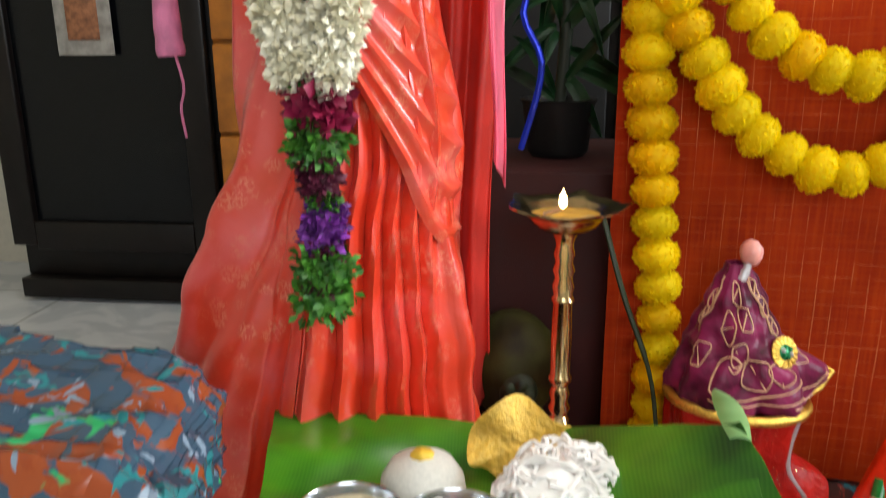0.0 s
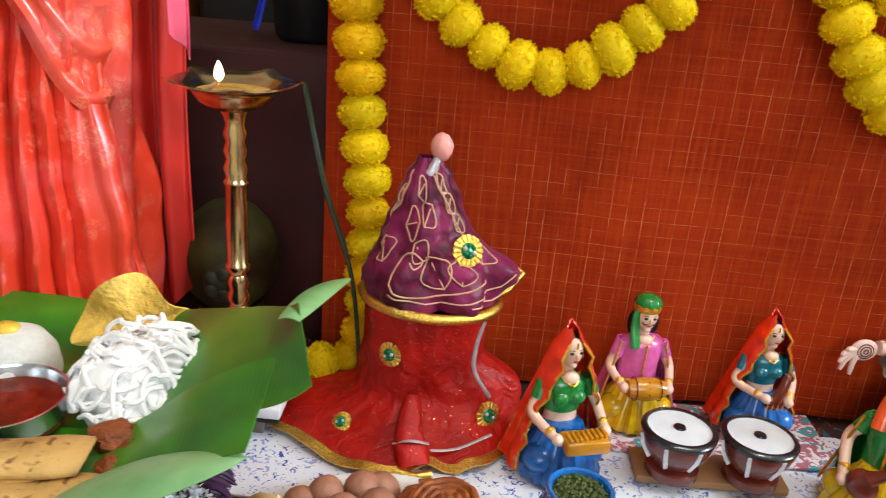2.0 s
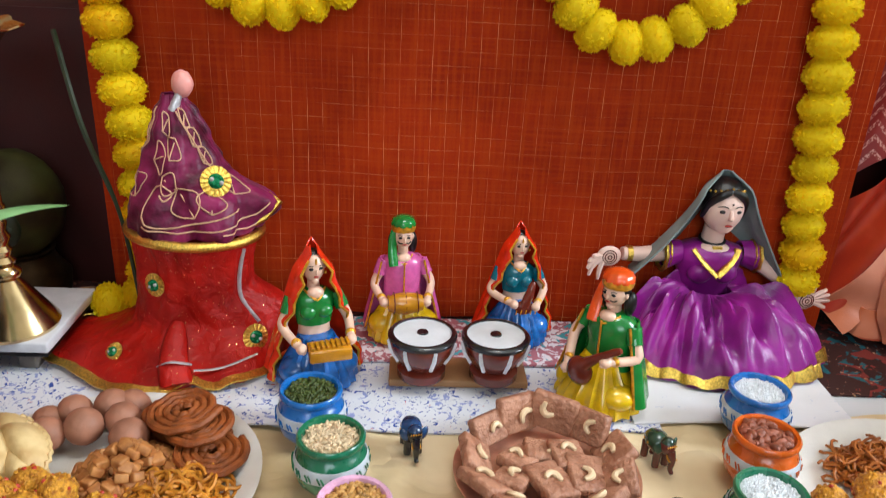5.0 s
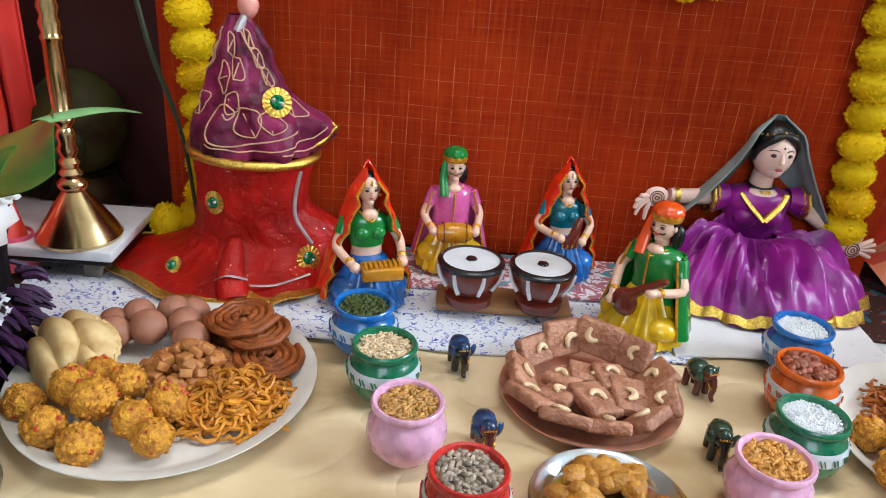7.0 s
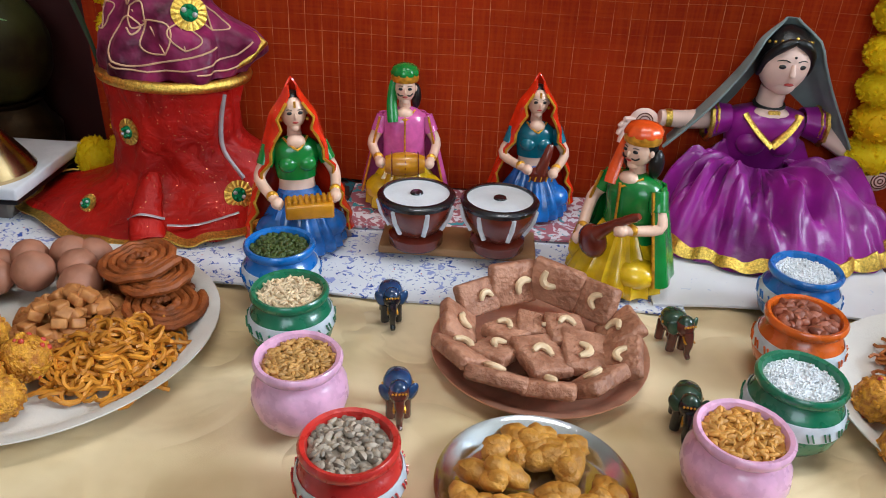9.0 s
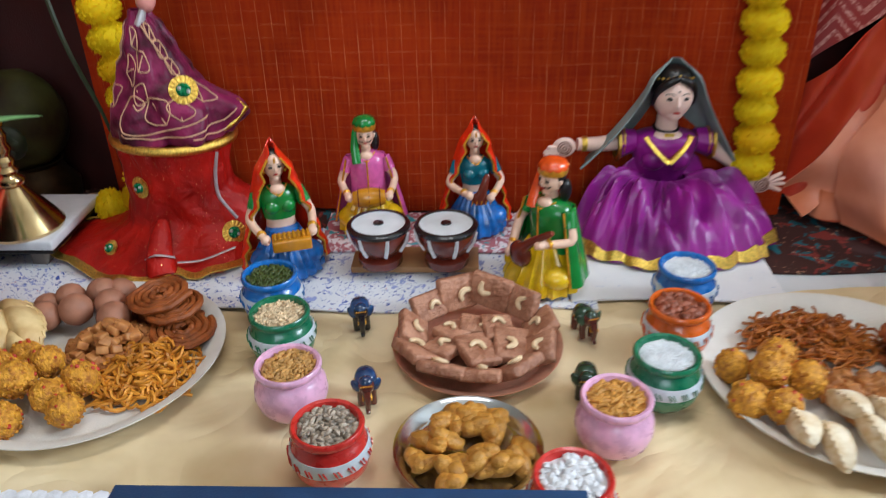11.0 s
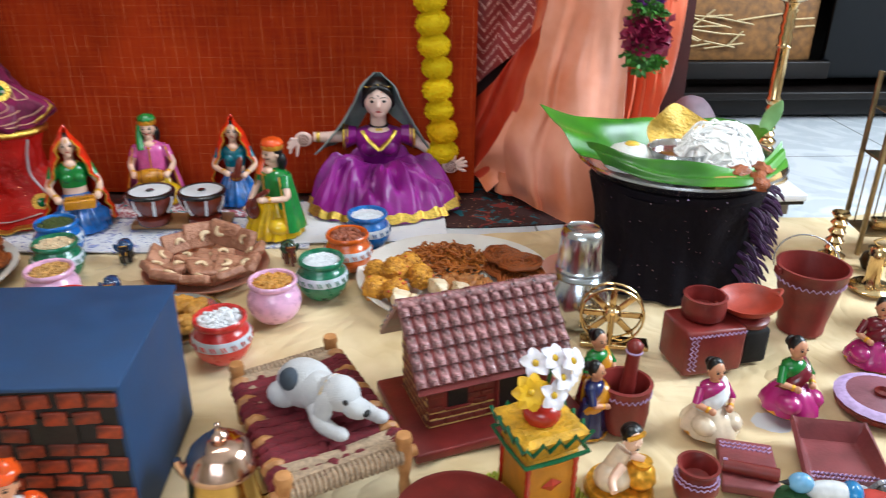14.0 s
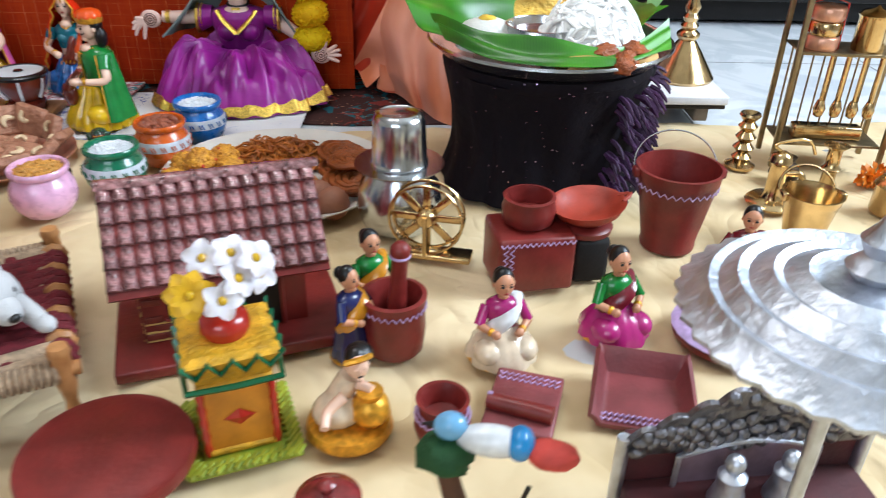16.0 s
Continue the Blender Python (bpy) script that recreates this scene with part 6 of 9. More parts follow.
pot(1.374, 1.064, C_ORANGE, C_ORANGE, BANDW, NUT, "orange painted clay pot filled with brown peanuts", 70)
pot(1.332, 0.952, C_GREEN, C_GREEN, BANDW, SALT, "green painted clay pot filled with white sugar", 30)
pot(1.254, 0.867, C_PINK, C_PINK, None, DAL, "pearl pink clay pot filled with golden wheat", 15)
pot(1.188, 0.739, C_RED, C_RED, BANDW, PUFF, "red painted clay pot filled with white flakes", 5)


def elephant(x, y, rz, body, cloth):
    g = Geo()
    g.ball((0, 0.004, 0.027), (0.0125, 0.020, 0.0135), 0, 16, 10)
    for sx in (-1, 1):
        for yy in (-0.008, 0.015):
            g.tube([(sx * 0.0065, yy, 0.022), (sx * 0.007, yy, 0.0)], [0.0052, 0.0048], 0, 9)
        g.ball((sx * 0.0125, -0.013, 0.032), (0.006, 0.0025, 0.009), 1, 10, 7, Euler((0, sx * 0.4, sx * 0.5)))
        g.tube(curve_points([(sx * 0.004, -0.022, 0.026), (sx * 0.005, -0.028, 0.022), (sx * 0.005, -0.031, 0.023)], 5), [0.0014, 0.0013, 0.0012, 0.001, 0.0008, 0.0005], 2, 5)
    g.ball((0, -0.016, 0.034), (0.0098, 0.0098, 0.0108), 0, 14, 9)
    g.tube(curve_points([(0, -0.024, 0.032), (0, -0.028, 0.020), (0, -0.027, 0.008), (0, -0.032, 0.004)], 8), [0.0052, 0.005, 0.0045, 0.004, 0.0036, 0.0033, 0.003, 0.0028, 0.0024], 0, 8)
    g.lathe([(0.0135, 0.0265), (0.0138, 0.031), (0.011, 0.038), (0.004, 0.0415), (0.0, 0.042)], 20, 1, Matrix.Translation((0, 0.004, 0)) @ Matrix.Diagonal((1, 1.2, 1, 1)))
    for i in range(10):
        a = i * 0.628
        g.ball((0.0136 * math.cos(a), 0.004 + 0.0165 * math.sin(a), 0.029), 0.0015, 2, 6, 4)
    g.lathe([(0.0085, 0.040), (0.0075, 0.043), (0.003, 0.046), (0, 0.0465)], 12, 1, Matrix.Translation((0, -0.0155, 0)))
    for i in range(5):
        g.ball((-0.006 + 0.003 * i, -0.0245, 0.0385), 0.0012, 2, 6, 4)
    return solid("elephant_figurine", g, [body, cloth, GOLDPAINT], "tiny painted elephant figurine with a jewelled saddle cloth", "figurine", T(x, y, 0.003, rz, 1.12), group="elephant figurines")


ELB = painted("black_lacquer", "14131a")
elephant(0.907, 1.121, 12, ELB, painted("blue_mosaic", "1c3a60", vary=0.5))
elephant(0.937, 0.950, 10, painted("red_brown_lacquer", "5a2a22"), painted("blue_mosaic", "1c3a60", vary=0.5))
elephant(1.248, 1.103, 20, painted("red_brown_lacquer", "5a2a22"), painted("green_mosaic", "26402f", vary=0.5))
elephant(1.232, 0.962, -8, ELB, painted("green_mosaic", "26402f", vary=0.5))

# ---- plates of food ----
def lerp2(a, b, t):
    return a + (b - a) * t


PAPER = mat("white_paper_plate", "d9d4cc", 0.6, vary=0.06, scale=20, bscale=300)
LADOO = mat("orange_ladoo", "c8761c", 0.55, vary=0.35, scale=120, bump=1.0, bscale=260, c2="e6a52e", dist=0.004)
REDBIT = mat("red_crumb", "b3321c", 0.5)
BALLB = mat("mauve_brown_ball", "9c6850", 0.6, vary=0.15, scale=40)
CUBE = mat("fried_dough_cube", "b06a34", 0.55, vary=0.25, scale=60, rand=0.15, c2="c88a4c")
CHAKLI = mat("fried_chakli", "8a4618", 0.55, vary=0.3, scale=90, bump=0.8, bscale=300)
SEV = mat("golden_sev", "c67a1e", 0.5, vary=0.25, scale=40, island=0.2, bump=0.2, c2="d9922c")
KARANJI = mat("pale_fried_pastry", "c89a58", 0.55, vary=0.2, scale=30, c2="e4c890", bump=0.4)


def disc_plate(r, h, seg=64, wave=0.0):
    g = Geo()
    w = (lambda p, a: (p[0] * (1 + wave * math.sin(a * 3)), p[1] * (1 + wave * math.sin(a * 3)), p[2])) if wave else None
    g.lathe([(0.0, 0.0), (r * 0.80, 0.0), (r * 0.84, 0.002), (r * 0.93, h * 0.8), (r, h), (r, h + 0.0018), (r * 0.925, h * 0.85 + 0.002), (r * 0.83, 0.0045), (r * 0.78, 0.0028), (0.0, 0.0028)], seg, 0, None, w)
    return g


def ladoo_mesh(seed):
    rnd = random.Random(seed)
    g = Geo().ball((0, 0, 0), 0.0275, 0, 14, 10, rough=0.1)
    for i in range(80):
        d = Vector((rnd.gauss(0, 1), rnd.gauss(0, 1), rnd.gauss(0, 1))).normalized()
        g.ball(d * 0.0268, rnd.uniform(0.0026, 0.0042), 1 if rnd.random() < 0.07 else 0, 6, 4)
    return g


def chakli_geo(r=0.041, turns=4.0, rr=0.0045, seed=0):
    pts = []
    n = int(turns * 22)
    for i in range(n):
        a = i / n * turns * 6.283
        q = 0.005 + (r - 0.005) * i / n
        pts.append((q * math.cos(a), q * math.sin(a), 0.0012 * math.sin(a * 7 + seed)))
    return Geo().tube(pts, [rr * (1 + 0.12 * (i % 2)) for i in range(n)], 0, 7)


def sev_geo(n, rx, ry, h, seed, L=0.05, r=0.0019):
    rnd = random.Random(seed)
    g = Geo()
    for i in range(n):
        q, a = math.sqrt(rnd.random()), rnd.uniform(0, 6.283)
        x, y = rx * q * math.cos(a), ry * q * math.sin(a)
        z = 0.003 + h * (1 - q * q) * rnd.uniform(0.25, 1.0)
        d = rnd.uniform(0, 6.283)
        c = rnd.choice((-1, 1)) * rnd.uniform(40, 115)
        pts = []
        px, py = x, y
        ln = L * rnd.uniform(0.6, 1.2)
        for k in range(7):
            pts.append((px, py, max(0.003, z + 0.004 * math.sin(k * 1.1 + i))))
            px += math.cos(d) * ln / 6
            py += math.sin(d) * ln / 6
            d += c * ln / 6
        g.tube(pts, r, 0, 5)
    return g


def karanji_geo():
    def fn(u, v):
        a = math.pi * u
        s = math.sin(a)
        return (-0.037 * math.cos(a), (v - 0.15) * 0.036 * s ** 0.7 * 1.0, 0.022 * math.sin(math.pi * v) * s)
    g = Geo().sheet(fn, 22, 10, 0.003)
    g.sheet(lambda u, v: (-0.037 * math.cos(math.pi * u), (v - 0.15) * 0.036 * math.sin(math.pi * u) ** 0.7, -0.014 * math.sin(math.pi * v) * math.sin(math.pi * u)), 22, 8, 0.003)
    rim = [(-0.0375 * math.cos(math.pi * i / 24), 0.85 * 0.036 * math.sin(math.pi * i / 24) ** 0.7 + 0.001, 0.0015 * (-1) ** i) for i in range(25)]
    g.tube(rim, 0.0025, 0, 6)
    return g


LADOO_M = [ladoo_mesh(i).mesh("ladoo", [LADOO, REDBIT]) for i in range(3)]
BALL_M = Geo().ball((0, 0, 0), 0.0245, 0, 16, 11, rough=0.05).mesh("sweet_ball", BALLB)
CUBE_M = Geo().box((0, 0, 0), (0.017, 0.016, 0.012), 0, 0.0022).mesh("dough_cube", CUBE)
CHAKLI_M = chakli_geo().mesh("chakli", CHAKLI)
KAR_M = karanji_geo().mesh("pastry", KARANJI)
BUN_M = karanji_geo().mesh("pastry", mat("white_fried_pastry", "d8b888", 0.55, vary=0.12, scale=55, c2="efe2c8", bump=0.3))


def piece(name, me, label, category, group, x, y, z, e=(0, 0, 0), s=1.0):
    return thing(name, label, category, Matrix.LocRotScale((x, y, z), Euler(e), (s, s, s)), group, "", me)


def snack_plate(cx, cy, label, spots, seed):
    rnd = random.Random(seed)
    solid("paper_plate", disc_plate(0.194, 0.022, wave=0.012), PAPER, label, "plate", T(cx, cy, 0.003, 0))
    z0 = 0.0075
    for kind, pts in spots.items():
        for i, (dx, dy, lv) in enumerate(pts):
            x, y = cx + dx, cy + dy
            if kind == "ladoo":
                piece("ladoo", LADOO_M[i % 3], "round orange ladoo sweet on the plate", "sweet", "ladoos", x, y, z0 + 0.025 + lv * 0.036, (rnd.uniform(0, 3), rnd.uniform(0, 3), 0), rnd.uniform(0.84, 0.96))
            elif kind == "ball":
                piece("sweet_ball", BALL_M, "smooth mauve-brown ball sweet on the plate", "sweet", "brown ball sweets", x, y, z0 + 0.021 + lv * 0.030, (rnd.uniform(0, 3), 0, 0), rnd.uniform(0.95, 1.1))
            elif kind == "chakli":
                piece("chakli", CHAKLI_M, "brown spiral fried chakli on the plate", "snack", "chaklis", x, y, z0 + 0.005 + lv * 0.011, (rnd.uniform(-0.16, 0.16), rnd.uniform(-0.12, 0.16), rnd.uniform(0, 6)), rnd.uniform(1.05, 1.25))
            elif kind == "pastry":
                piece("pastry", KAR_M, "pale crescent fried pastry on the plate", "pastry", "crescent pastries", x, y, z0 + 0.014 + lv * 0.022, (0.20 + 0.25 * rnd.random(), 0.12, rnd.uniform(-1.25, -0.55)), rnd.uniform(1.30, 1.45))
            elif kind == "bun":
                piece("pastry", BUN_M, "small white fried pastry standing on the plate", "pastry", "white pastries", x, y, z0 + 0.020 + lv * 0.022, (1.0 + 0.3 * rnd.random(), rnd.uniform(-0.5, 0.5), rnd.uniform(0.9, 1.9)), rnd.uniform(0.85, 1.05))
    return rnd


snack_plate(0.522, 1.020, "large white paper plate of fried snacks and sweets", {
    "ladoo": [(-0.090, -0.065, 0.4), (-0.045, -0.150, 0), (0.0, -0.110, 0.2), (0.028, -0.075, 0.2), (-0.097, -0.125, 0), (-0.050, -0.095, 0.6), (-0.030, -0.050, 0.4), (-0.140, -0.085, 0), (0.030, -0.130, 0), (-0.070, -0.030, 0.2)],
    "ball": [(-0.080, 0.125, 0.3), (-0.035, 0.140, 0.3), (-0.094, 0.070, 0.4), (-0.052, 0.085, 0.5), (-0.010, 0.110, 0.3), (-0.012, 0.150, 0), (-0.110, 0.110, 0), (0.010, 0.075, 0.2)],
    "chakli": [(0.060, 0.135, 0), (0.110, 0.085, 0), (0.090, 0.110, 1.2), (0.120, 0.055, 1.5), (0.055, 0.125, 2.4), (0.100, 0.085, 3.2), (0.075, 0.105, 4.2)],
    "pastry": [(-0.112, 0.020, 0.9), (-0.140, 0.045, 0.6), (-0.160, -0.010, 0.1), (-0.150, 0.010, 1.0), (-0.105, -0.010, 0.3)]}, 1)
snack_plate(1.588, 0.988, "large white paper plate of snacks beside the hut", {
    "ladoo": [(-0.155, 0.0, 0), (-0.092, 0.012, 0.2), (-0.155, -0.070, 0), (-0.115, -0.085, 0.1), (-0.118, -0.030, 0.5), (-0.070, -0.035, 0.2)],
    "ball": [(0.040, -0.120, 0), (0.080, -0.095, 0), (0.062, -0.140, 0), (0.105, -0.125, 0)],
    "chakli": [(0.100, 0.050, 0), (0.135, -0.010, 0), (0.115, 0.020, 1.3), (0.130, -0.040, 1.8), (0.105, 0.045, 2.6), (0.125, -0.005, 3.4)],
    "bun": [(-0.105, -0.128, 0), (-0.035, -0.090, 0.2), (0.005, -0.102, 0.1), (-0.075, -0.150, 0), (-0.025, -0.135, 0)]}, 2)


def cubes(cx, cy, rx, ry, n, h, seed, label):
    rnd = random.Random(seed)
    root = thing("dough_cubes", label, "snack", T(cx, cy, 0.0085))
    for i in range(n):
        q, a = math.sqrt(rnd.random()), rnd.uniform(0, 6.283)
        part("dough_cube", CUBE_M, None, root, at=Matrix.LocRotScale((rx * q * math.cos(a), ry * q * math.sin(a), 0.007 + h * (1 - q) * rnd.random()), Euler((rnd.uniform(-0.6, 0.6), rnd.uniform(-0.6, 0.6), rnd.uniform(0, 6))), (1, 1, 1)))


cubes(0.548, 1.040, 0.066, 0.058, 150, 0.058, 3, "heap of small golden-brown fried dough cubes")
solid("sev_heap", sev_geo(420, 0.056, 0.060, 0.032, 5, 0.045, 0.0025), SEV, "tangled heap of golden fried sev strands", "snack", T(0.614, 0.990, 0.0085), kind="stuff")
solid("sev_heap", sev_geo(330, 0.088, 0.058, 0.034, 6, 0.045, 0.0021), mat("rust_sev", "a9581a", 0.5, vary=0.25, scale=40, island=0.2, bump=0.2, c2="b96c22"), "heap of rust-brown fried sev strands", "snack", T(1.568, 1.068, 0.0085), kind="stuff")
cubes(1.600, 0.945, 0.062, 0.050, 90, 0.022, 7, "heap of brown fried dough bits")


def barfi_plate():
    solid("copper_plate", disc_plate(0.125, 0.014), COPPER, "round copper plate stacked with brown fudge slabs", "plate", T(1.087, 1.062, 0.003))
    rnd = random.Random(9)
    bm = mat("brown_fudge", "9c6448", 0.55, vary=0.2, scale=60, bscale=130, bump=0.9, rand=0.10, c2="b88468", dist=0.005)
    slab = Geo().box((0, 0, 0), (0.062, 0.050, 0.017), 0, 0.0045).mesh("slab", bm)
    nutm = mat("cashew_cream", "dcbf98", 0.5, vary=0.1)
    nut = Geo().tube(curve_points([(-0.008, 0.003, 0), (-0.003, -0.004, 0.001), (0.004, -0.004, 0.001), (0.008, 0.003, 0)], 8), [0.0022, 0.003, 0.0035, 0.0038, 0.004, 0.0038, 0.0035, 0.003, 0.002], 0, 7).mesh("cashew", nutm)
    spots = []
    for i in range(11):
        a = i / 11 * 6.283 + 0.2
        up = math.sin(a)
        spots.append((0.095 * math.cos(a), 0.094 * math.sin(a), 0.030 + 0.016 * max(0, up), a, 0.50 + 0.85 * max(0, up)))
    for x, y in ((-0.035, 0.012), (0.03, 0.018), (0.0, -0.035), (0.05, -0.02), (-0.05, -0.03), (0.0, 0.03)):
        spots.append((x, y, 0.020 + rnd.uniform(0, 0.008), rnd.uniform(0, 6.28), rnd.uniform(-0.1, 0.1)))
    for x, y, z, a, tilt in spots:
        m = Matrix.Translation((1.087 + x, 1.062 + y, z)) @ Matrix.Rotation(a + math.pi / 2, 4, "Z") @ Matrix.Rotation(rnd.uniform(-0.18, 0.18) - tilt, 4, "X") @ Matrix.Rotation(rnd.uniform(-0.25, 0.25), 4, "Y") @ Matrix.Rotation(rnd.uniform(-0.25, 0.25), 4, "Z") @ Matrix.Diagonal((rnd.uniform(0.85, 1.1),) * 2 + (1, 1))
        root = thing("fudge_slab", "brown fudge slab with a cashew pressed in", "sweet", m, "fudge slabs")
        part("slab", slab, None, root)
        part("cashew", nut, None, root, "pale cashew nut", at=Matrix.Translation((rnd.uniform(-0.01, 0.01), rnd.uniform(-0.006, 0.006), 0.0105)) @ Matrix.Rotation(rnd.uniform(0, 6.28), 4, "Z") @ Matrix.Diagonal((1.25, 1.25, 1, 1)))


barfi_plate()


def pakora_plate():
    solid("steel_plate", disc_plate(0.092, 0.016), STEEL, "small steel plate heaped with fried fritters", "plate", T(1.075, 0.845, 0.003))
    rnd = random.Random(12)
    pm = mat("golden_fritter", "c4842c", 0.5, vary=0.3, scale=60, bump=0.7, bscale=200, rand=0.12, c2="dca044", dist=0.003)
    ms = []
    for i in range(3):
        g = Geo().ball((0, 0, 0), (0.024, 0.014, 0.011), 0, 12, 8, rough=0.25, freq=2.5)
        g.ball((0.010, 0.003, 0.004), (0.013, 0.011, 0.010), 0, 10, 7, rough=0.25)
        ms.append(g.mesh("fritter", pm))
    for i in range(34):
        q, a = 0.066 * math.sqrt(rnd.random()), rnd.uniform(0, 6.283)
        piece("fritter", ms[i % 3], "lumpy golden-brown fried fritter on the plate", "snack", "fritters", 1.075 + q * math.cos(a), 0.845 + q * math.sin(a), 0.017 + 0.020 * (1 - q / 0.066) * rnd.random(), (rnd.uniform(-0.4, 0.4), rnd.uniform(-0.5, 0.5), rnd.uniform(0, 6.28)), rnd.uniform(0.75, 1.05))


pakora_plate()

# ---- velvet stools with leaf-lined platters ----
VELVET = velvet_material()
PURPLE = mat("purple_fringe", "3b1440", 0.6, vary=0.3, scale=60, bump=0.6, island=0.3)
LEAF = banana_leaf_material()
PALELEAF = mat("pale_leaf_underside", "5e9a54", 0.42, vary=0.2, scale=10, bscale=90, c2="8cba80")


def velvet_stool(x, y, r, h, seed, label):
    root = thing("velvet_stool", label, "stool", T(x, y))
    part("seat", Geo().lathe([(0.0, h - 0.02), (r, h - 0.02), (r + 0.004, h - 0.012), (r, h), (0.0, h)], 48), VELVET, root)

    def skirt(u, v):
        a = 2 * math.pi * u
        k = 1 + 0.016 * math.sin(a * 17 + 2 * math.sin(a * 3)) * (0.4 + v) + 0.06 * noise.noise(Vector((math.cos(a) * 2.4 + seed, math.sin(a) * 2.4, v * 2.2)))
        rr = r * (1.0 - 0.10 * math.sin(math.pi * v) + 0.02 * v)
        return (rr * k * math.cos(a), rr * k * math.sin(a), h - 0.012 - (h - 0.012) * v)
    part("skirt", Geo().sheet(skirt, 180, 24, 0.004), VELVET, root, "black-purple sequinned velvet skirt")
    rnd = random.Random(seed)
    g = Geo()
    for i in range(230 if seed == 1 else 120):
        a = rnd.uniform(-1.1, 0.9) if seed == 1 else rnd.uniform(-1.5, 0.7)
        z = rnd.uniform(0.03, h * (0.92 if seed == 1 else 0.6))
        rr = r * rnd.uniform(0.93, 1.04)
        p = Vector((rr * math.cos(a), rr * math.sin(a), z))
        o = Vector((math.cos(a), math.sin(a), rnd.uniform(-0.6, 0.1)))
        g.tube(curve_points([p, p + o * 0.018, p + o * 0.030 + Vector((0, 0, -0.010))], 4), [0.0035, 0.004, 0.0035, 0.003, 0.0015], 0, 5)
    part("fringe", g, PURPLE, root, "shaggy purple ribbon fringe")
    return root


velvet_stool(2.035, 1.060, 0.168, 0.212, 1, "round stool with black-purple sequinned velvet skirt")
velvet_stool(0.150, 1.035, 0.168, 0.212, 2, "round velvet stool with purple fringe under the leaf platter")


def noodles(seed, r, h):
    rnd = random.Random(seed)
    g = Geo()
    for i in range(230):
        q, a = r * 0.72 * math.sqrt(rnd.random()), rnd.uniform(0, 6.283)
        z = 0.004 + h * (1 - (q / r) ** 2) * rnd.uniform(0.35, 1)
        keys = []
        d = rnd.uniform(0, 6.283)
        px, py = q * math.cos(a), q * math.sin(a)
        for k in range(6):
            rr = math.hypot(px, py)
            keys.append((px, py, max(0.003, min(z, h * (1.15 - (rr / r) ** 2)) + rnd.uniform(-0.006, 0.006))))
            d += rnd.uniform(-1.3, 1.3)
            px += 0.014 * math.cos(d)
            py += 0.014 * math.sin(d)
            pull = min(1.0, 0.92 * r / max(1e-6, math.hypot(px, py)))
            px, py = px * pull, py * pull
        g.tube(curve_points(keys, 14), 0.0028, 0, 6)
    return g


def roti_material():
    """Flatbread with toasted brown spots."""
    m = mat("toasted_roti", "bc8c48", 0.6, vary=0.3, scale=22, bump=0.8, c2="d8aa62")
    t, p = nodes_of(m)
    if not t.nodes.get("spots"):
        src = p.inputs["Base Color"].links[0].from_socket
        n = noise_tex(t, 75, 2, obj_coord(t), 0.6)
        n.node.name = "spots"
        k = ramp(t, n, [(0.60, (0, 0, 0)), (0.68, (0.85,) * 3)])
        t.links.new(mix_col(t, k, src, lin("6b3a16")), p.inputs["Base Color"])
    return m


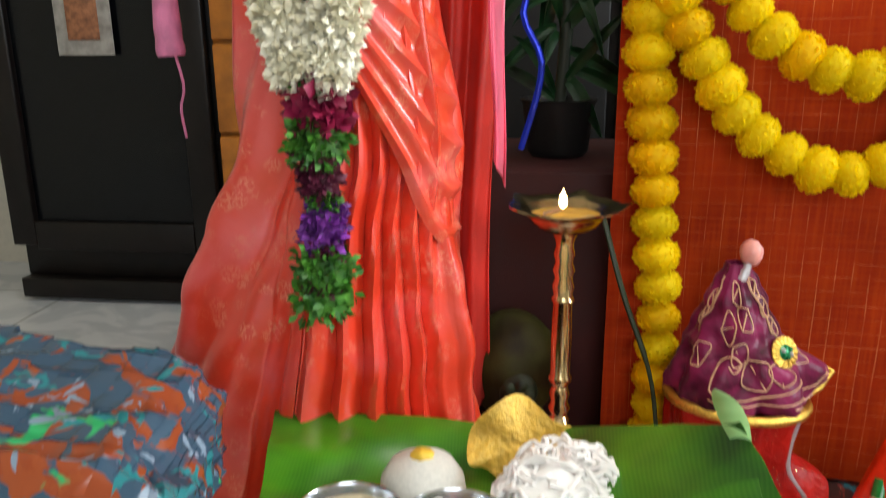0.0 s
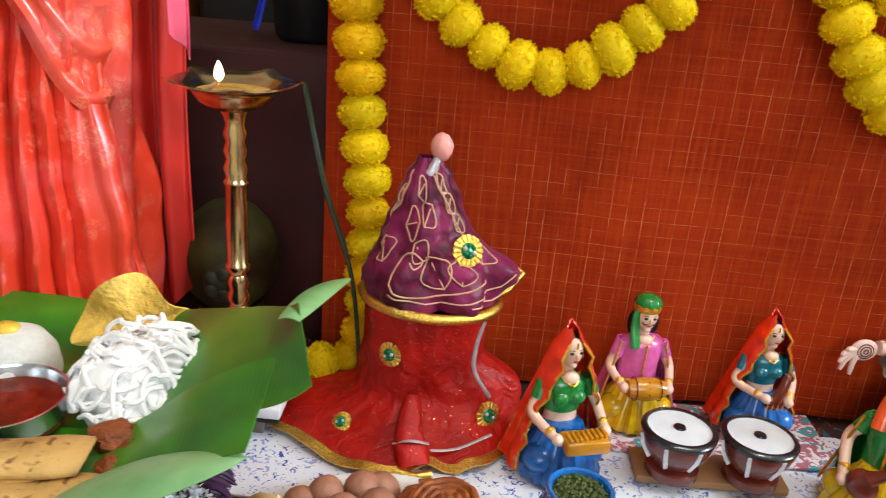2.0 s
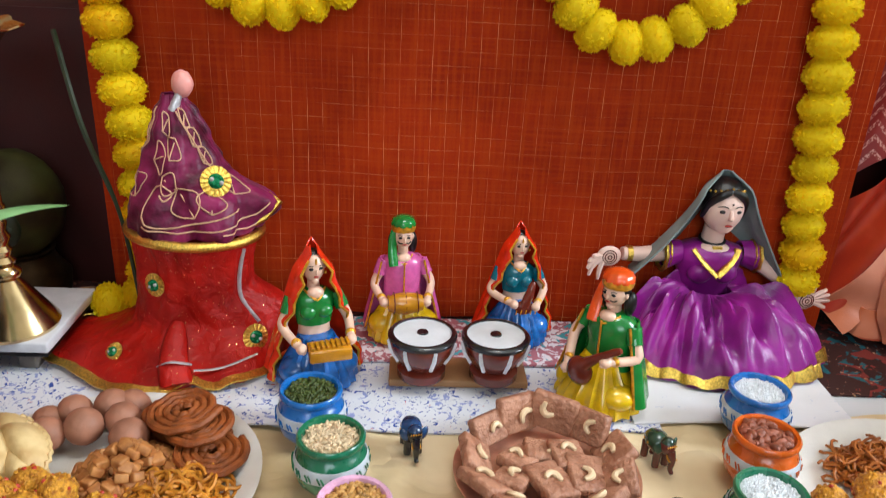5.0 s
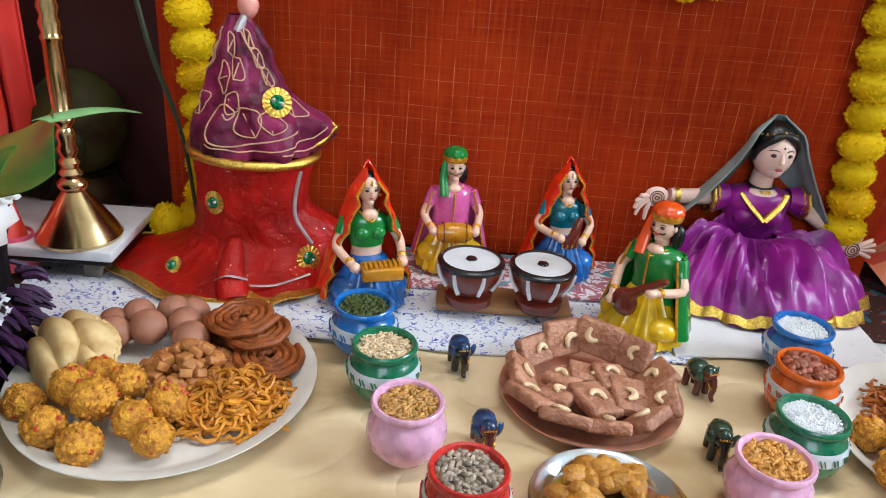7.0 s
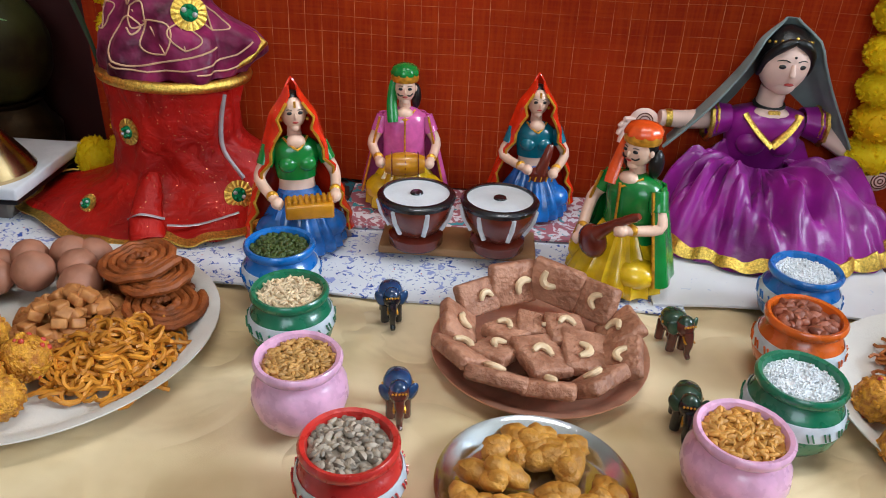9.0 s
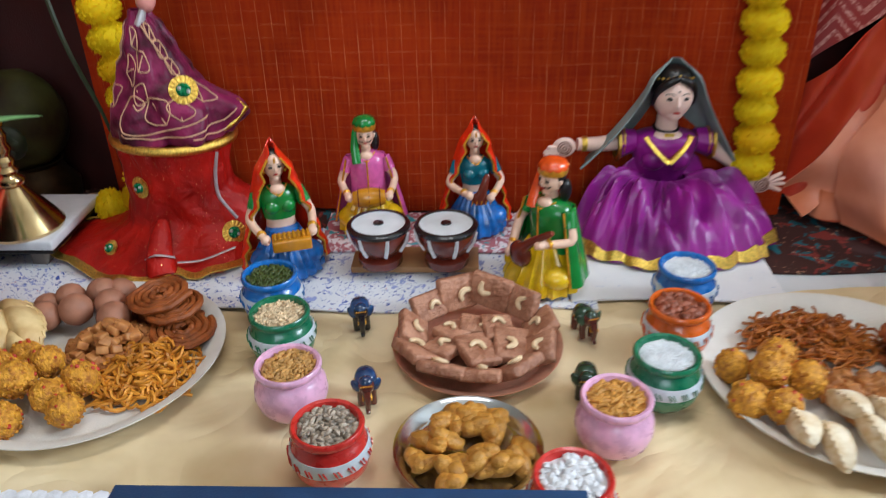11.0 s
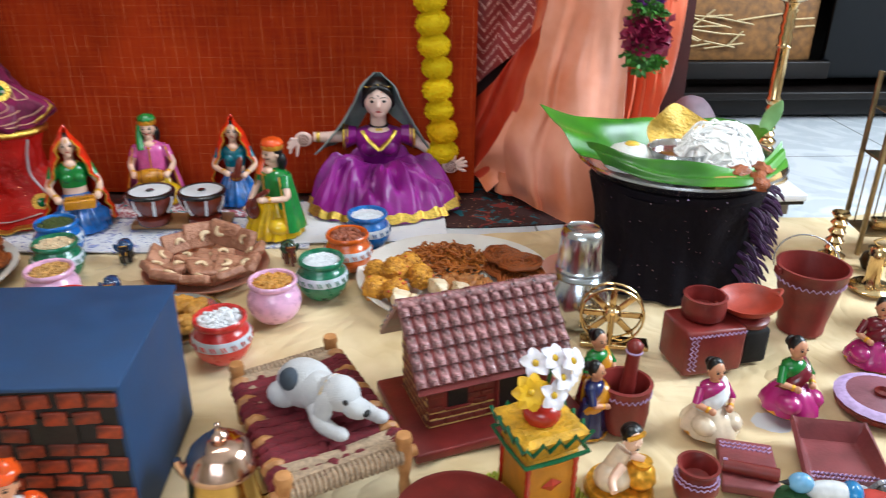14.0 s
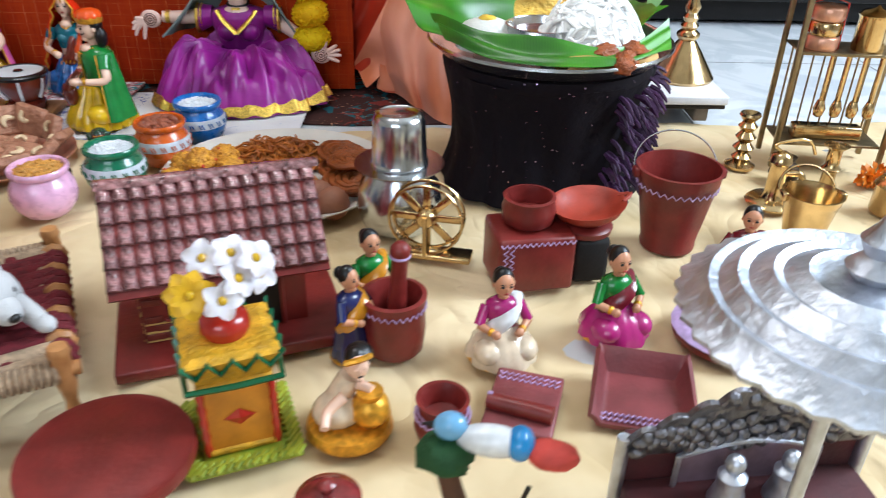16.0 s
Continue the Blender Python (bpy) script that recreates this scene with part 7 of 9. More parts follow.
def platter(x, y, z, rz, label, lefty):
    B = T(x, y, z, rz)
    root = thing("steel_platter", label, "platter", B)
    part("dish", Geo().lathe([(0.0, 0.0), (0.165, 0.0), (0.180, 0.006), (0.196, 0.024), (0.200, 0.026), (0.2005, 0.024), (0.198, 0.0285), (0.192, 0.026), (0.176, 0.009), (0.162, 0.003), (0.0, 0.003)], 72), STEEL, root)
    ox, oy = (0.0, 0.0) if lefty else (-0.068, -0.058)

    def M(dx, dy, dz=0.0, r=0.0):
        return B @ T(dx + ox, dy + oy, dz, r)

    def leaf_piece(label, back, front, wob, seed):
        """A cut piece of banana leaf that lies in the dish and rises past its rim."""
        eb, ef = curve_points(back, 56), curve_points(front, 56)

        def fn(u, v):
            i = min(len(eb), len(ef)) - 1
            i = int(round(u * i))
            p = eb[i].lerp(ef[i], v)
            k = smooth01((0.178 - math.hypot(p.x, p.y)) / 0.07) * smooth01(v / 0.4)
            w = wob * (noise.noise(Vector((u * 4 + seed, v * 3, 1.0))) + 0.4 * math.sin(u * 11 + seed)) * (1 - k)
            return Vector((p.x, p.y + 0.010 * math.sin(u * 5 + seed) * (v - 0.3), p.z * (1 - k) + (0.010 + 0.004 * abs(v - 0.5)) * k + w))
        t = thing("banana_leaf", label, "leaf", B)
        part("blade", Geo().sheet(fn, 56, 26, 0.0012), LEAF, t)
    if lefty:
        leaf_piece("glossy green banana leaf lining the platter", [(-0.255, 0.165, 0.052), (-0.05, 0.180, 0.050), (0.13, 0.115, 0.075), (0.235, 0.040, 0.125), (0.296, -0.020, 0.168)], [(-0.215, -0.02, 0.036), (-0.05, -0.045, 0.012), (0.11, -0.065, 0.022), (0.25, -0.085, 0.085), (0.325, -0.088, 0.122)], 0.008, 1.0)
        leaf_piece("green banana leaf folded over the platter edge", [(-0.205, -0.030, 0.034), (-0.04, -0.030, 0.014), (0.12, -0.050, 0.030), (0.22, -0.080, 0.105), (0.295, -0.098, 0.150)], [(-0.165, -0.140, 0.028), (-0.02, -0.150, 0.020), (0.12, -0.155, 0.024), (0.22, -0.168, 0.066), (0.290, -0.174, 0.110)], 0.006, 5.0)
    else:
        leaf_piece("glossy green banana leaf with a raised pointed tip", [(-0.275, 0.055, 0.113), (-0.13, 0.100, 0.075), (0.02, 0.150, 0.055), (0.150, 0.175, 0.050)], [(-0.205, -0.045, 0.036), (-0.08, -0.03, 0.014), (0.06, 0.0, 0.014), (0.195, 0.020, 0.070)], 0.010, 2.0)
        leaf_piece("green banana leaf folded over the platter front", [(-0.195, -0.020, 0.060), (-0.125, -0.090, 0.058), (-0.015, -0.130, 0.056), (0.085, -0.128, 0.040), (0.180, -0.040, 0.070)], [(-0.170, -0.085, 0.034), (-0.110, -0.150, 0.030), (0.0, -0.187, 0.030), (0.090, -0.164, 0.030), (0.175, -0.085, 0.034)], 0.010, 7.0)

    def fold_leaf(name, label, pts_base, pts_tip, w, bow, m):
        a, b = Vector(pts_base), Vector(pts_tip)
        d = (b - a)
        s = d.cross(Vector((0, 0, 1))).normalized()

        def fn(u, v):
            k = w * math.sin(math.pi * min(1, 0.20 + 0.80 * u)) ** 0.75
            return a + d * u + s * (v - 0.5) * 2 * k + Vector((0, 0, bow * math.sin(u * math.pi) - 0.25 * k * (2 * v - 1) ** 2))
        t = thing(name, label, "leaf", B)
        part("blade", Geo().sheet(fn, 26, 12, 0.0012), m, t)
        return t
    if lefty:
        fold_leaf("curled_leaf", "pale green leaf tip curled over the platter front", (0.110, -0.185, 0.030), (0.292, -0.176, 0.104), 0.036, 0.012, PALELEAF)
        fold_leaf("curled_leaf", "pale green leaf folded over the bowl", (-0.015, -0.192, 0.016), (-0.112, -0.082, 0.066), 0.036, 0.012, PALELEAF)
        fold_leaf("curled_leaf", "pale green leaf laid against the bowl", (-0.085, -0.150, 0.024), (-0.170, -0.075, 0.046), 0.030, 0.008, PALELEAF)
        fold_leaf("leaf_tip", "pointed pale leaf tip rising from the platter", (0.292, -0.040, 0.160), (0.317, 0.169, 0.112), 0.015, 0.010, PALELEAF)
    else:
        fold_leaf("leaf_tip", "pointed pale leaf tip rising from the platter", (0.160, 0.000, 0.080), (0.192, 0.012, 0.132), 0.020, 0.006, PALELEAF)
    # rice mound with a yellow dab
    t = thing("rice_mound", "domed mound of white rice with yellow dal", "rice", M(-0.036, 0.040, 0.012) @ Matrix.Diagonal((1, 1, 1 if lefty else 0.72, 1)))
    part("rice", Geo().lathe([(0.050, 0.0), (0.052, 0.010), (0.049, 0.032), (0.038, 0.050), (0.020, 0.060), (0.0, 0.062)], 30), mat("white_rice", "e6e3da", 0.6, vary=0.06, scale=200, bump=0.8, bscale=800, dist=0.003), t)
    part("dal_dab", Geo().ball((0, 0, 0.062), (0.014, 0.013, 0.006), 0, 14, 8, rough=0.3), mat("yellow_dal", "e0b840", 0.4), t)
    bowls = ((-0.103, -0.052, "cream_curry", "b9ab8e", "small steel bowl of pale curry"), (0.012, -0.052, "red_brown_curry", "6d1e0c", "small steel bowl of red-brown curry"))
    for dx, dy, c, hx, lab in bowls if lefty else ((0.052, 0.022, *bowls[1][2:]),):
        b = thing("steel_bowl", lab, "bowl", M(dx, dy, 0.012), "steel curry bowls")
        part("wall", Geo().lathe([(0.0, 0.0), (0.040, 0.0), (0.050, 0.006), (0.0575, 0.022), (0.0590, 0.040), (0.0605, 0.0415), (0.0585, 0.0420), (0.0568, 0.039), (0.0550, 0.022), (0.047, 0.0075), (0.0, 0.003)], 40), STEEL, b)
        part("curry", Geo().lathe([(0.0, 0.012), (0.0545, 0.012), (0.0568, 0.0285), (0.0, 0.0295)], 36), mat(c, hx, 0.12, vary=0.3, scale=60, bump=0.2, bscale=120), b)
    nd = mat("white_rice_noodle", "fbfaf8", 0.6, vary=0.03, bump=0.1, spec=0.25)
    solid("rice_noodles", noodles(4, 0.088, 0.088).ball((0, 0, 0.010), (0.074, 0.074, 0.066), 0, 18, 10, rough=0.2), nd, "pile of thick white fried rice noodles", "noodles", M(0.128, 0.020, 0.012), kind="stuff")

    def pap(u, v):
        a = 2 * math.pi * u
        r = 0.058 * v
        return (r * 1.15 * math.cos(a), 0.45 * r * math.sin(a) + 0.012 * math.sin(a * 5) * v * v, 0.048 + 0.80 * r * math.sin(a) + 0.008 * math.sin(a * 3 + 2) * v)
    solid("papad", Geo().sheet(pap, 48, 12, 0.002), mat("yellow_papad", "dcb24a" if lefty else "d9a02a", 0.5, vary=0.2, scale=50, bump=1.0, bscale=130, dist=0.005), "crisp wavy yellow papad standing behind the noodles", "papad", M(0.078, 0.095, 0.012))
    rm = roti_material()
    spots = ((0.016, -0.142, 0.028, 4), (0.080, -0.158, 0.026, 7), (0.055, -0.135, 0.044, 12)) if lefty else ((0.135, -0.075, 0.024, 20),)
    for dx, dy, dz, rr in spots:
        def roll(u, v):
            a = v * 2 * math.pi * 1.35
            r = 0.019 * (1 - 0.16 * v) * (1 + 0.10 * math.sin(u * 9)) * (0.85 + 0.15 * math.sin(math.pi * u))
            return ((u - 0.5) * 0.150 + 0.006 * math.sin(v * 9), r * 1.45 * math.cos(a), r * 0.62 * math.sin(a))
        solid("rolled_roti", Geo().sheet(roll, 18, 34, 0.002), rm, "rolled flatbread with brown toasted spots", "flatbread", M(dx, dy, dz, rr), "rolled flatbreads")
    fm = mat("brown_pakora", "94491a", 0.5, vary=0.35, scale=60, bump=1.0, bscale=160, dist=0.004)
    for i, (dx, dy, sc) in enumerate(((0.132, -0.070, 1.0), (0.160, -0.092, 0.85), (0.180, -0.058, 1.0), (0.150, -0.115, 0.75))):
        solid("pakora", Geo().ball((0, 0, 0.016), (0.024, 0.020, 0.016), 0, 14, 10, rough=0.4, freq=3), fm, "dark golden fried pakora on the leaf", "snack", M(dx, dy, 0.016, i * 50) @ Matrix.Diagonal((sc, sc, sc, 1)), "pakoras")


platter(0.140, 1.020, 0.213, 0, "round steel platter heaped with a leaf meal", True)
platter(2.035, 1.065, 0.213, 0, "round steel platter of rice, noodles and curry", False)


def jasmine_string(label, pts, seed):
    """Small white buds with dark red ones, tied on a thread."""
    rnd = random.Random(seed)
    root = thing("flower_string", label, "flowers", T(0, 0, 0))
    line = curve_points(pts, 14)
    g = Geo()
    for p in line:
        petal_cluster(g, p, 16, 0.005, 0.013, 0.0045, rnd, 0)
    part("bud_chain", g, mat("jasmine_white", "dfe0e6", 0.55, vary=0.06, bump=0), root, "white jasmine buds")
    g = Geo()
    for p in line[::3]:
        petal_cluster(g, Vector(p) + Vector((0.010, -0.004, 0.006)), 10, 0.004, 0.011, 0.004, rnd, 0)
    part("plum_chain", g, mat("plum_bud", "2c0a18", 0.6, vary=0.3, bump=0), root, "dark plum buds")


jasmine_string("short string of white jasmine and plum buds on the stool", [(0.285, 0.90, 0.205), (0.318, 0.955, 0.185), (0.335, 0.985, 0.150), (0.330, 1.0, 0.115)], 9)

# ---- the toy village ----


def brick_box():
    x0, x1, y0, y1, h = 0.788, 1.172, 0.358, 0.592, 0.215
    cx, cy, w, d = (x0 + x1) / 2, (y0 + y1) / 2, x1 - x0, y1 - y0
    root = thing("toy_house", "navy card house with a painted brick front", "toy house", T(cx, cy, 0.003))
    NAVY = mat("navy_card", "143a62", 0.6, vary=0.12, scale=18, bscale=500)
    part("roof", Geo().box((0, 0.0, h - 0.004), (w + 0.006, d + 0.006, 0.006), 0, 0.0015), NAVY, root)
    part("side_wall", Geo().box((-w / 2 + 0.003, 0, h / 2 - 0.004), (0.006, d - 0.004, h - 0.008)), NAVY, root)
    part("side_wall", Geo().box((w / 2 - 0.003, 0, h / 2 - 0.004), (0.006, d - 0.004, h - 0.008)), NAVY, root)
    part("back_wall", Geo().box((0, d / 2 - 0.003, h / 2 - 0.004), (w - 0.013, 0.006, h - 0.008)), NAVY, root)
    front = part("front_wall", Geo().box((0, -d / 2 + 0.004, h / 2 - 0.004), (w - 0.013, 0.006, h - 0.008)), mat("black_mortar", "140b09", 0.7), root)
    bmat = mat("painted_brick", "641a0a", 0.6, vary=0.5, scale=60, rand=0.45, c2="a83c14")
    bw, bh = 0.0345, 0.0226
    me = Geo().box((0, 0, 0), (bw - 0.0040, 0.005, bh - 0.0040), 0, 0.0022).mesh("brick", bmat)
    openings = ((-0.125, 0.155, 0.020, 0.012), (0.115, 0.155, 0.020, 0.012), (-0.01, 0.075, 0.040, 0.072))
    rnd = random.Random(21)
    for r in range(9):
        for c in range(11):
            x = -w / 2 + 0.020 + c * bw + (0.4 * bw if r % 2 else 0)
            z = 0.014 + r * bh
            if x > w / 2 - 0.016 or any(abs(x - ox) < ow + 0.006 and abs(z - oz) < oh + 0.004 for ox, oz, ow, oh in openings):
                continue
            part("brick", me, None, front, at=Matrix.Translation((x + rnd.uniform(-0.002, 0.002), -d / 2, z + rnd.uniform(-0.0015, 0.0015))) @ Matrix.Rotation(rnd.uniform(-0.07, 0.07), 4, "Y") @ Matrix.Diagonal((rnd.uniform(0.9, 1.08), 1, rnd.uniform(0.88, 1.1), 1)))
    dm = mat("toy_door_wood", "7a4420", 0.6, vary=0.4, scale=40)
    door = part("door", Geo().box((-0.01, -d / 2 - 0.0005, 0.076), (0.088, 0.004, 0.148), 0, 0.001), mat("dark_door_back", "1c0f0a", 0.7), root)
    for i in range(6):
        part("plank", Geo().box((-0.045 + i * 0.014, -d / 2 - 0.004, 0.074), (0.0105, 0.003, 0.140), 0, 0.0008), dm, door)
    for ox in (-0.125, 0.115):
        part("window", Geo().box((ox, -d / 2 - 0.0005, 0.155), (0.050, 0.003, 0.036)), mat("window_black", "0c0807", 0.4), root)


brick_box()


def standing_form(name, label, at, mats, s=1.0, saree=True, turban=False, category="figurine", seated=False):
    """Small painted figure; mats: skin, hair, ink, lips, top, low, drape, trim."""
    g = Geo()
    if seated:
        g.lathe([(0.0, 0.0), (0.030, 0.0), (0.037, 0.004), (0.035, 0.014), (0.027, 0.026), (0.017, 0.036), (0.0, 0.038)], 30, 5, None, lambda p, a: (p[0] * (1 + 0.05 * math.sin(a * 9)), p[1] * (1 + 0.05 * math.sin(a * 9)) - 0.006, p[2]))
        g.ball((-0.018, -0.020, 0.018), (0.016, 0.018, 0.013), 5, 12, 8)
        g.ball((0.018, -0.020, 0.018), (0.016, 0.018, 0.013), 5, 12, 8)
        g.tube([(0.034 * math.cos(i * 0.314), 0.032 * math.sin(i * 0.314) - 0.006, 0.004) for i in range(20)], 0.0028, 7, 6, closed=True)
        zt = 0.034
    else:
        g.lathe([(0.0, 0.0), (0.026, 0.0), (0.027, 0.004), (0.022, 0.03), (0.017, 0.055), (0.0, 0.058)], 28, 5, None, lambda p, a: (p[0] * (1 + 0.06 * math.sin(a * 8)), p[1] * 0.85 * (1 + 0.06 * math.sin(a * 8)), p[2]))
        g.tube([(0.027 * math.cos(i * 0.314), 0.023 * math.sin(i * 0.314), 0.003) for i in range(20)], 0.002, 7, 6, closed=True)
        zt = 0.054
    sq = lambda p, a: (p[0], p[1] * 0.75, p[2])
    g.lathe([(0.0, zt - 0.004), (0.0155, zt - 0.002), (0.0145, zt + 0.010), (0.0185, zt + 0.022), (0.0175, zt + 0.030), (0.008, zt + 0.036), (0.0, zt + 0.036)], 20, 4, None, sq)
    g.tube([(0, 0, zt + 0.033), (0, -0.001, zt + 0.042)], 0.0055, 0, 9)
    head(g, (0, -0.001, zt + 0.052), 0.62, 0, 1)
    g.ball((0, 0.013, zt + 0.056), (0.0075, 0.006, 0.0075), 1, 10, 7)
    if turban:
        g.ball((0, 0.0, zt + 0.066), (0.0155, 0.0155, 0.010), 6, 14, 9, rough=0.15)
        g.ball((0.006, -0.006, zt + 0.074), (0.006, 0.005, 0.008), 6, 9, 6)
    for e in (-1, 1):
        sh, el, h = (e * 0.017, 0.0, zt + 0.028), (e * 0.026, -0.008, zt + 0.010), (e * 0.012, -0.024, zt + 0.006)
        limb(g, [sh, el], 0.0060, 0.0055, 4, 4)
        limb(g, [el, h], 0.0045, 0.0036, 0, 4)
        g.ball(h, 0.0048, 0, 8, 6)
        g.ball(Vector(h).lerp(Vector(el), 0.3), 0.0046, 7, 8, 6)
    if saree:
        g.tube(curve_points([(0.016, 0.006, zt + 0.032), (0.004, -0.015, zt + 0.022), (-0.014, -0.012, zt + 0.004), (-0.018, 0.004, zt - 0.012)], 12), [0.007, 0.0075, 0.008, 0.0085, 0.009, 0.009, 0.0092, 0.0092, 0.009, 0.0085, 0.008, 0.007, 0.006], 6, 9, flat=0.45)
        g.tube(curve_points([(0.016, 0.008, zt + 0.033), (0.018, 0.016, zt + 0.014), (0.016, 0.018, zt - 0.016)], 8), [0.007, 0.0085, 0.009, 0.009, 0.009, 0.009, 0.0085, 0.008, 0.006], 6, 9, flat=0.45)
    return solid(name, g, mats, label, category, at @ Matrix.Diagonal((s, s, s, 1)))


CREAM = painted("cream_gloss", "d8c3a8")
standing_form("toy_villager", "small clay villager in white with an orange turban", T(1.062, 0.296, 0.003, 10, 1.0), [BROWNSKIN, HAIR, INK, LIPRED, P_WHITE, P_WHITE, P_ORANGE, P_ORANGE], 1.25, True, True)


def tile_hut():
    B = T(1.590, 0.600, 0.003, 18)
    root = thing("clay_hut", "maroon clay toy hut with a ridged tile roof", "toy hut", B)
    part("base_slab", Geo().box((0.005, -0.010, 0.008), (0.265, 0.190, 0.015), 0, 0.003), TERRA, root)
    wall = Geo()
    w, d, h = 0.185, 0.112, 0.115
    wall.add([(-w / 2, -d / 2, 0.015), (w / 2, -d / 2, 0.015), (w / 2, d / 2, 0.015), (-w / 2, d / 2, 0.015), (-w / 2, -d / 2, h), (w / 2, -d / 2, h), (w / 2, d / 2, h), (-w / 2, d / 2, h), (-w / 2, 0, 0.178), (w / 2, 0, 0.178)],
             [(0, 1, 5, 4), (2, 3, 7, 6), (1, 2, 6, 9, 5), (3, 0, 4, 8, 7), (4, 5, 9, 8), (6, 7, 8, 9), (3, 2, 1, 0)])
    walls = part("wall", wall, TERRA, root, smooth=False)
    brickm = mat("hut_brick", "6e2a1c", 0.55, vary=0.2, scale=60, rand=0.15)
    gold = mat("ochre_mortar_line", "c09a58", 0.6)
    be = Geo().box((0, 0, 0), (0.0195, 0.003, 0.0085), 0, 0.001).mesh("brick", brickm)
    for face, n, ln in ((0, 5, None), (1, 5, None)):
        for r in range(7):
            for c in range(n):
                z = 0.024 + r * 0.0115
                o = (0.5 if r % 2 else 0)
                if face == 0:
                    x = -w / 2 + 0.012 + (c + o) * 0.022
                    if x > 0.006 or (-0.072 < x < -0.026 and 0.045 < z < 0.088):
                        continue
                    part("brick", be, None, walls, at=Matrix.Translation((x, -d / 2 - 0.0008, z)))
                else:
                    y = -d / 2 + 0.012 + (c + o) * 0.022
                    if y > d / 2 - 0.010:
                        continue
                    part("brick", be, None, walls, at=Matrix.Translation((-w / 2 - 0.0008, y, z)) @ Matrix.Rotation(math.pi / 2, 4, "Z"))
    for r in range(8):
        z = 0.0185 + r * 0.0115
        if z < 0.044 or z > 0.088:
            part("mortar_line", Geo().box((-0.042, -d / 2 - 0.0006, z), (0.098, 0.0022, 0.0022)), gold, walls, smooth=False)
        part("mortar_line", Geo().box((-w / 2 - 0.0006, 0, z), (0.0022, d - 0.004, 0.0022)), gold, walls, smooth=False)
    win = part("window", Geo().box((-0.049, -d / 2 - 0.001, 0.066), (0.030, 0.003, 0.036)), mat("hut_dark", "120807", 0.6), root)
    for c, s in (((-0.049, 0.0865), (0.038, 0.004)), ((-0.049, 0.0455), (0.038, 0.004))):
        part("frame", Geo().box((c[0], -d / 2 - 0.0025, c[1]), (s[0], 0.004, s[1]), 0, 0.0008), TERRA, win)
    part("door", Geo().box((0.038, -d / 2 - 0.001, 0.055), (0.046, 0.003, 0.078)), mat("hut_dark", "120807", 0.6), root, "dark doorway")
    part("door_frame", Geo().tube([(0.012, -d / 2 - 0.003, 0.016), (0.012, -d / 2 - 0.003, 0.096), (0.064, -d / 2 - 0.003, 0.096), (0.064, -d / 2 - 0.003, 0.016)], 0.003, 0, 6), TERRA, root)
    # roof with rows of half-round tiles
    # the pale c2 speckle paints glints into the glazed tile colour
    tilem = mat("glazed_roof_tile", "5a2424", 0.22, vary=0.4, scale=150, rand=0.3, coat=0.9, c2="a87474", bump=1.0, bscale=170, dist=0.004)
    roof = part("roof", Geo().sheet(lambda u, v: (-0.118 + 0.236 * u, -0.088 + 0.176 * v, 0.190 - 0.092 * abs(2 * v - 1)), 2, 12, 0.006), TERRA, root, smooth=False)
    def half(L, r):
        gg = Geo()
        prof = [(r * math.cos(math.pi * i / 6), r * 0.8 * math.sin(math.pi * i / 6)) for i in range(7)]
        vs = [(x, 0.0, z) for x, z in prof] + [(x * 0.82, L, z * 0.82) for x, z in prof] + [(0, 0, 0), (0, L, 0)]
        fs = [(i, i + 1, i + 8, i + 7) for i in range(6)] + [(14, i + 1, i) for i in range(6)]
        return gg.add(vs, fs)
    me = half(0.026, 0.0082).mesh("roof_tile", tilem, True, 40)
    ang = math.atan2(0.092, 0.088)
    for side in (-1, 1):
        for r in range(5):
            for c in range(14):
                f = 0.98 - r * 0.195
                y, z = side * 0.088 * f, 0.190 - 0.092 * f + 0.0075
                m = Matrix.Translation((-0.1105 + c * 0.017, y, z)) @ Matrix.Rotation(0 if side < 0 else math.pi, 4, "Z") @ Matrix.Rotation(ang - 0.22, 4, "X")
                part("roof_tile", me, None, roof, at=m)
    mr = half(0.040, 0.0105).mesh("ridge_tile", tilem, True, 40)
    for c in range(7):
        part("ridge_tile", mr, None, roof, at=Matrix.Translation((-0.119 + c * 0.034, 0, 0.1915)) @ Matrix.Rotation(-math.pi / 2, 4, "Z"))


tile_hut()


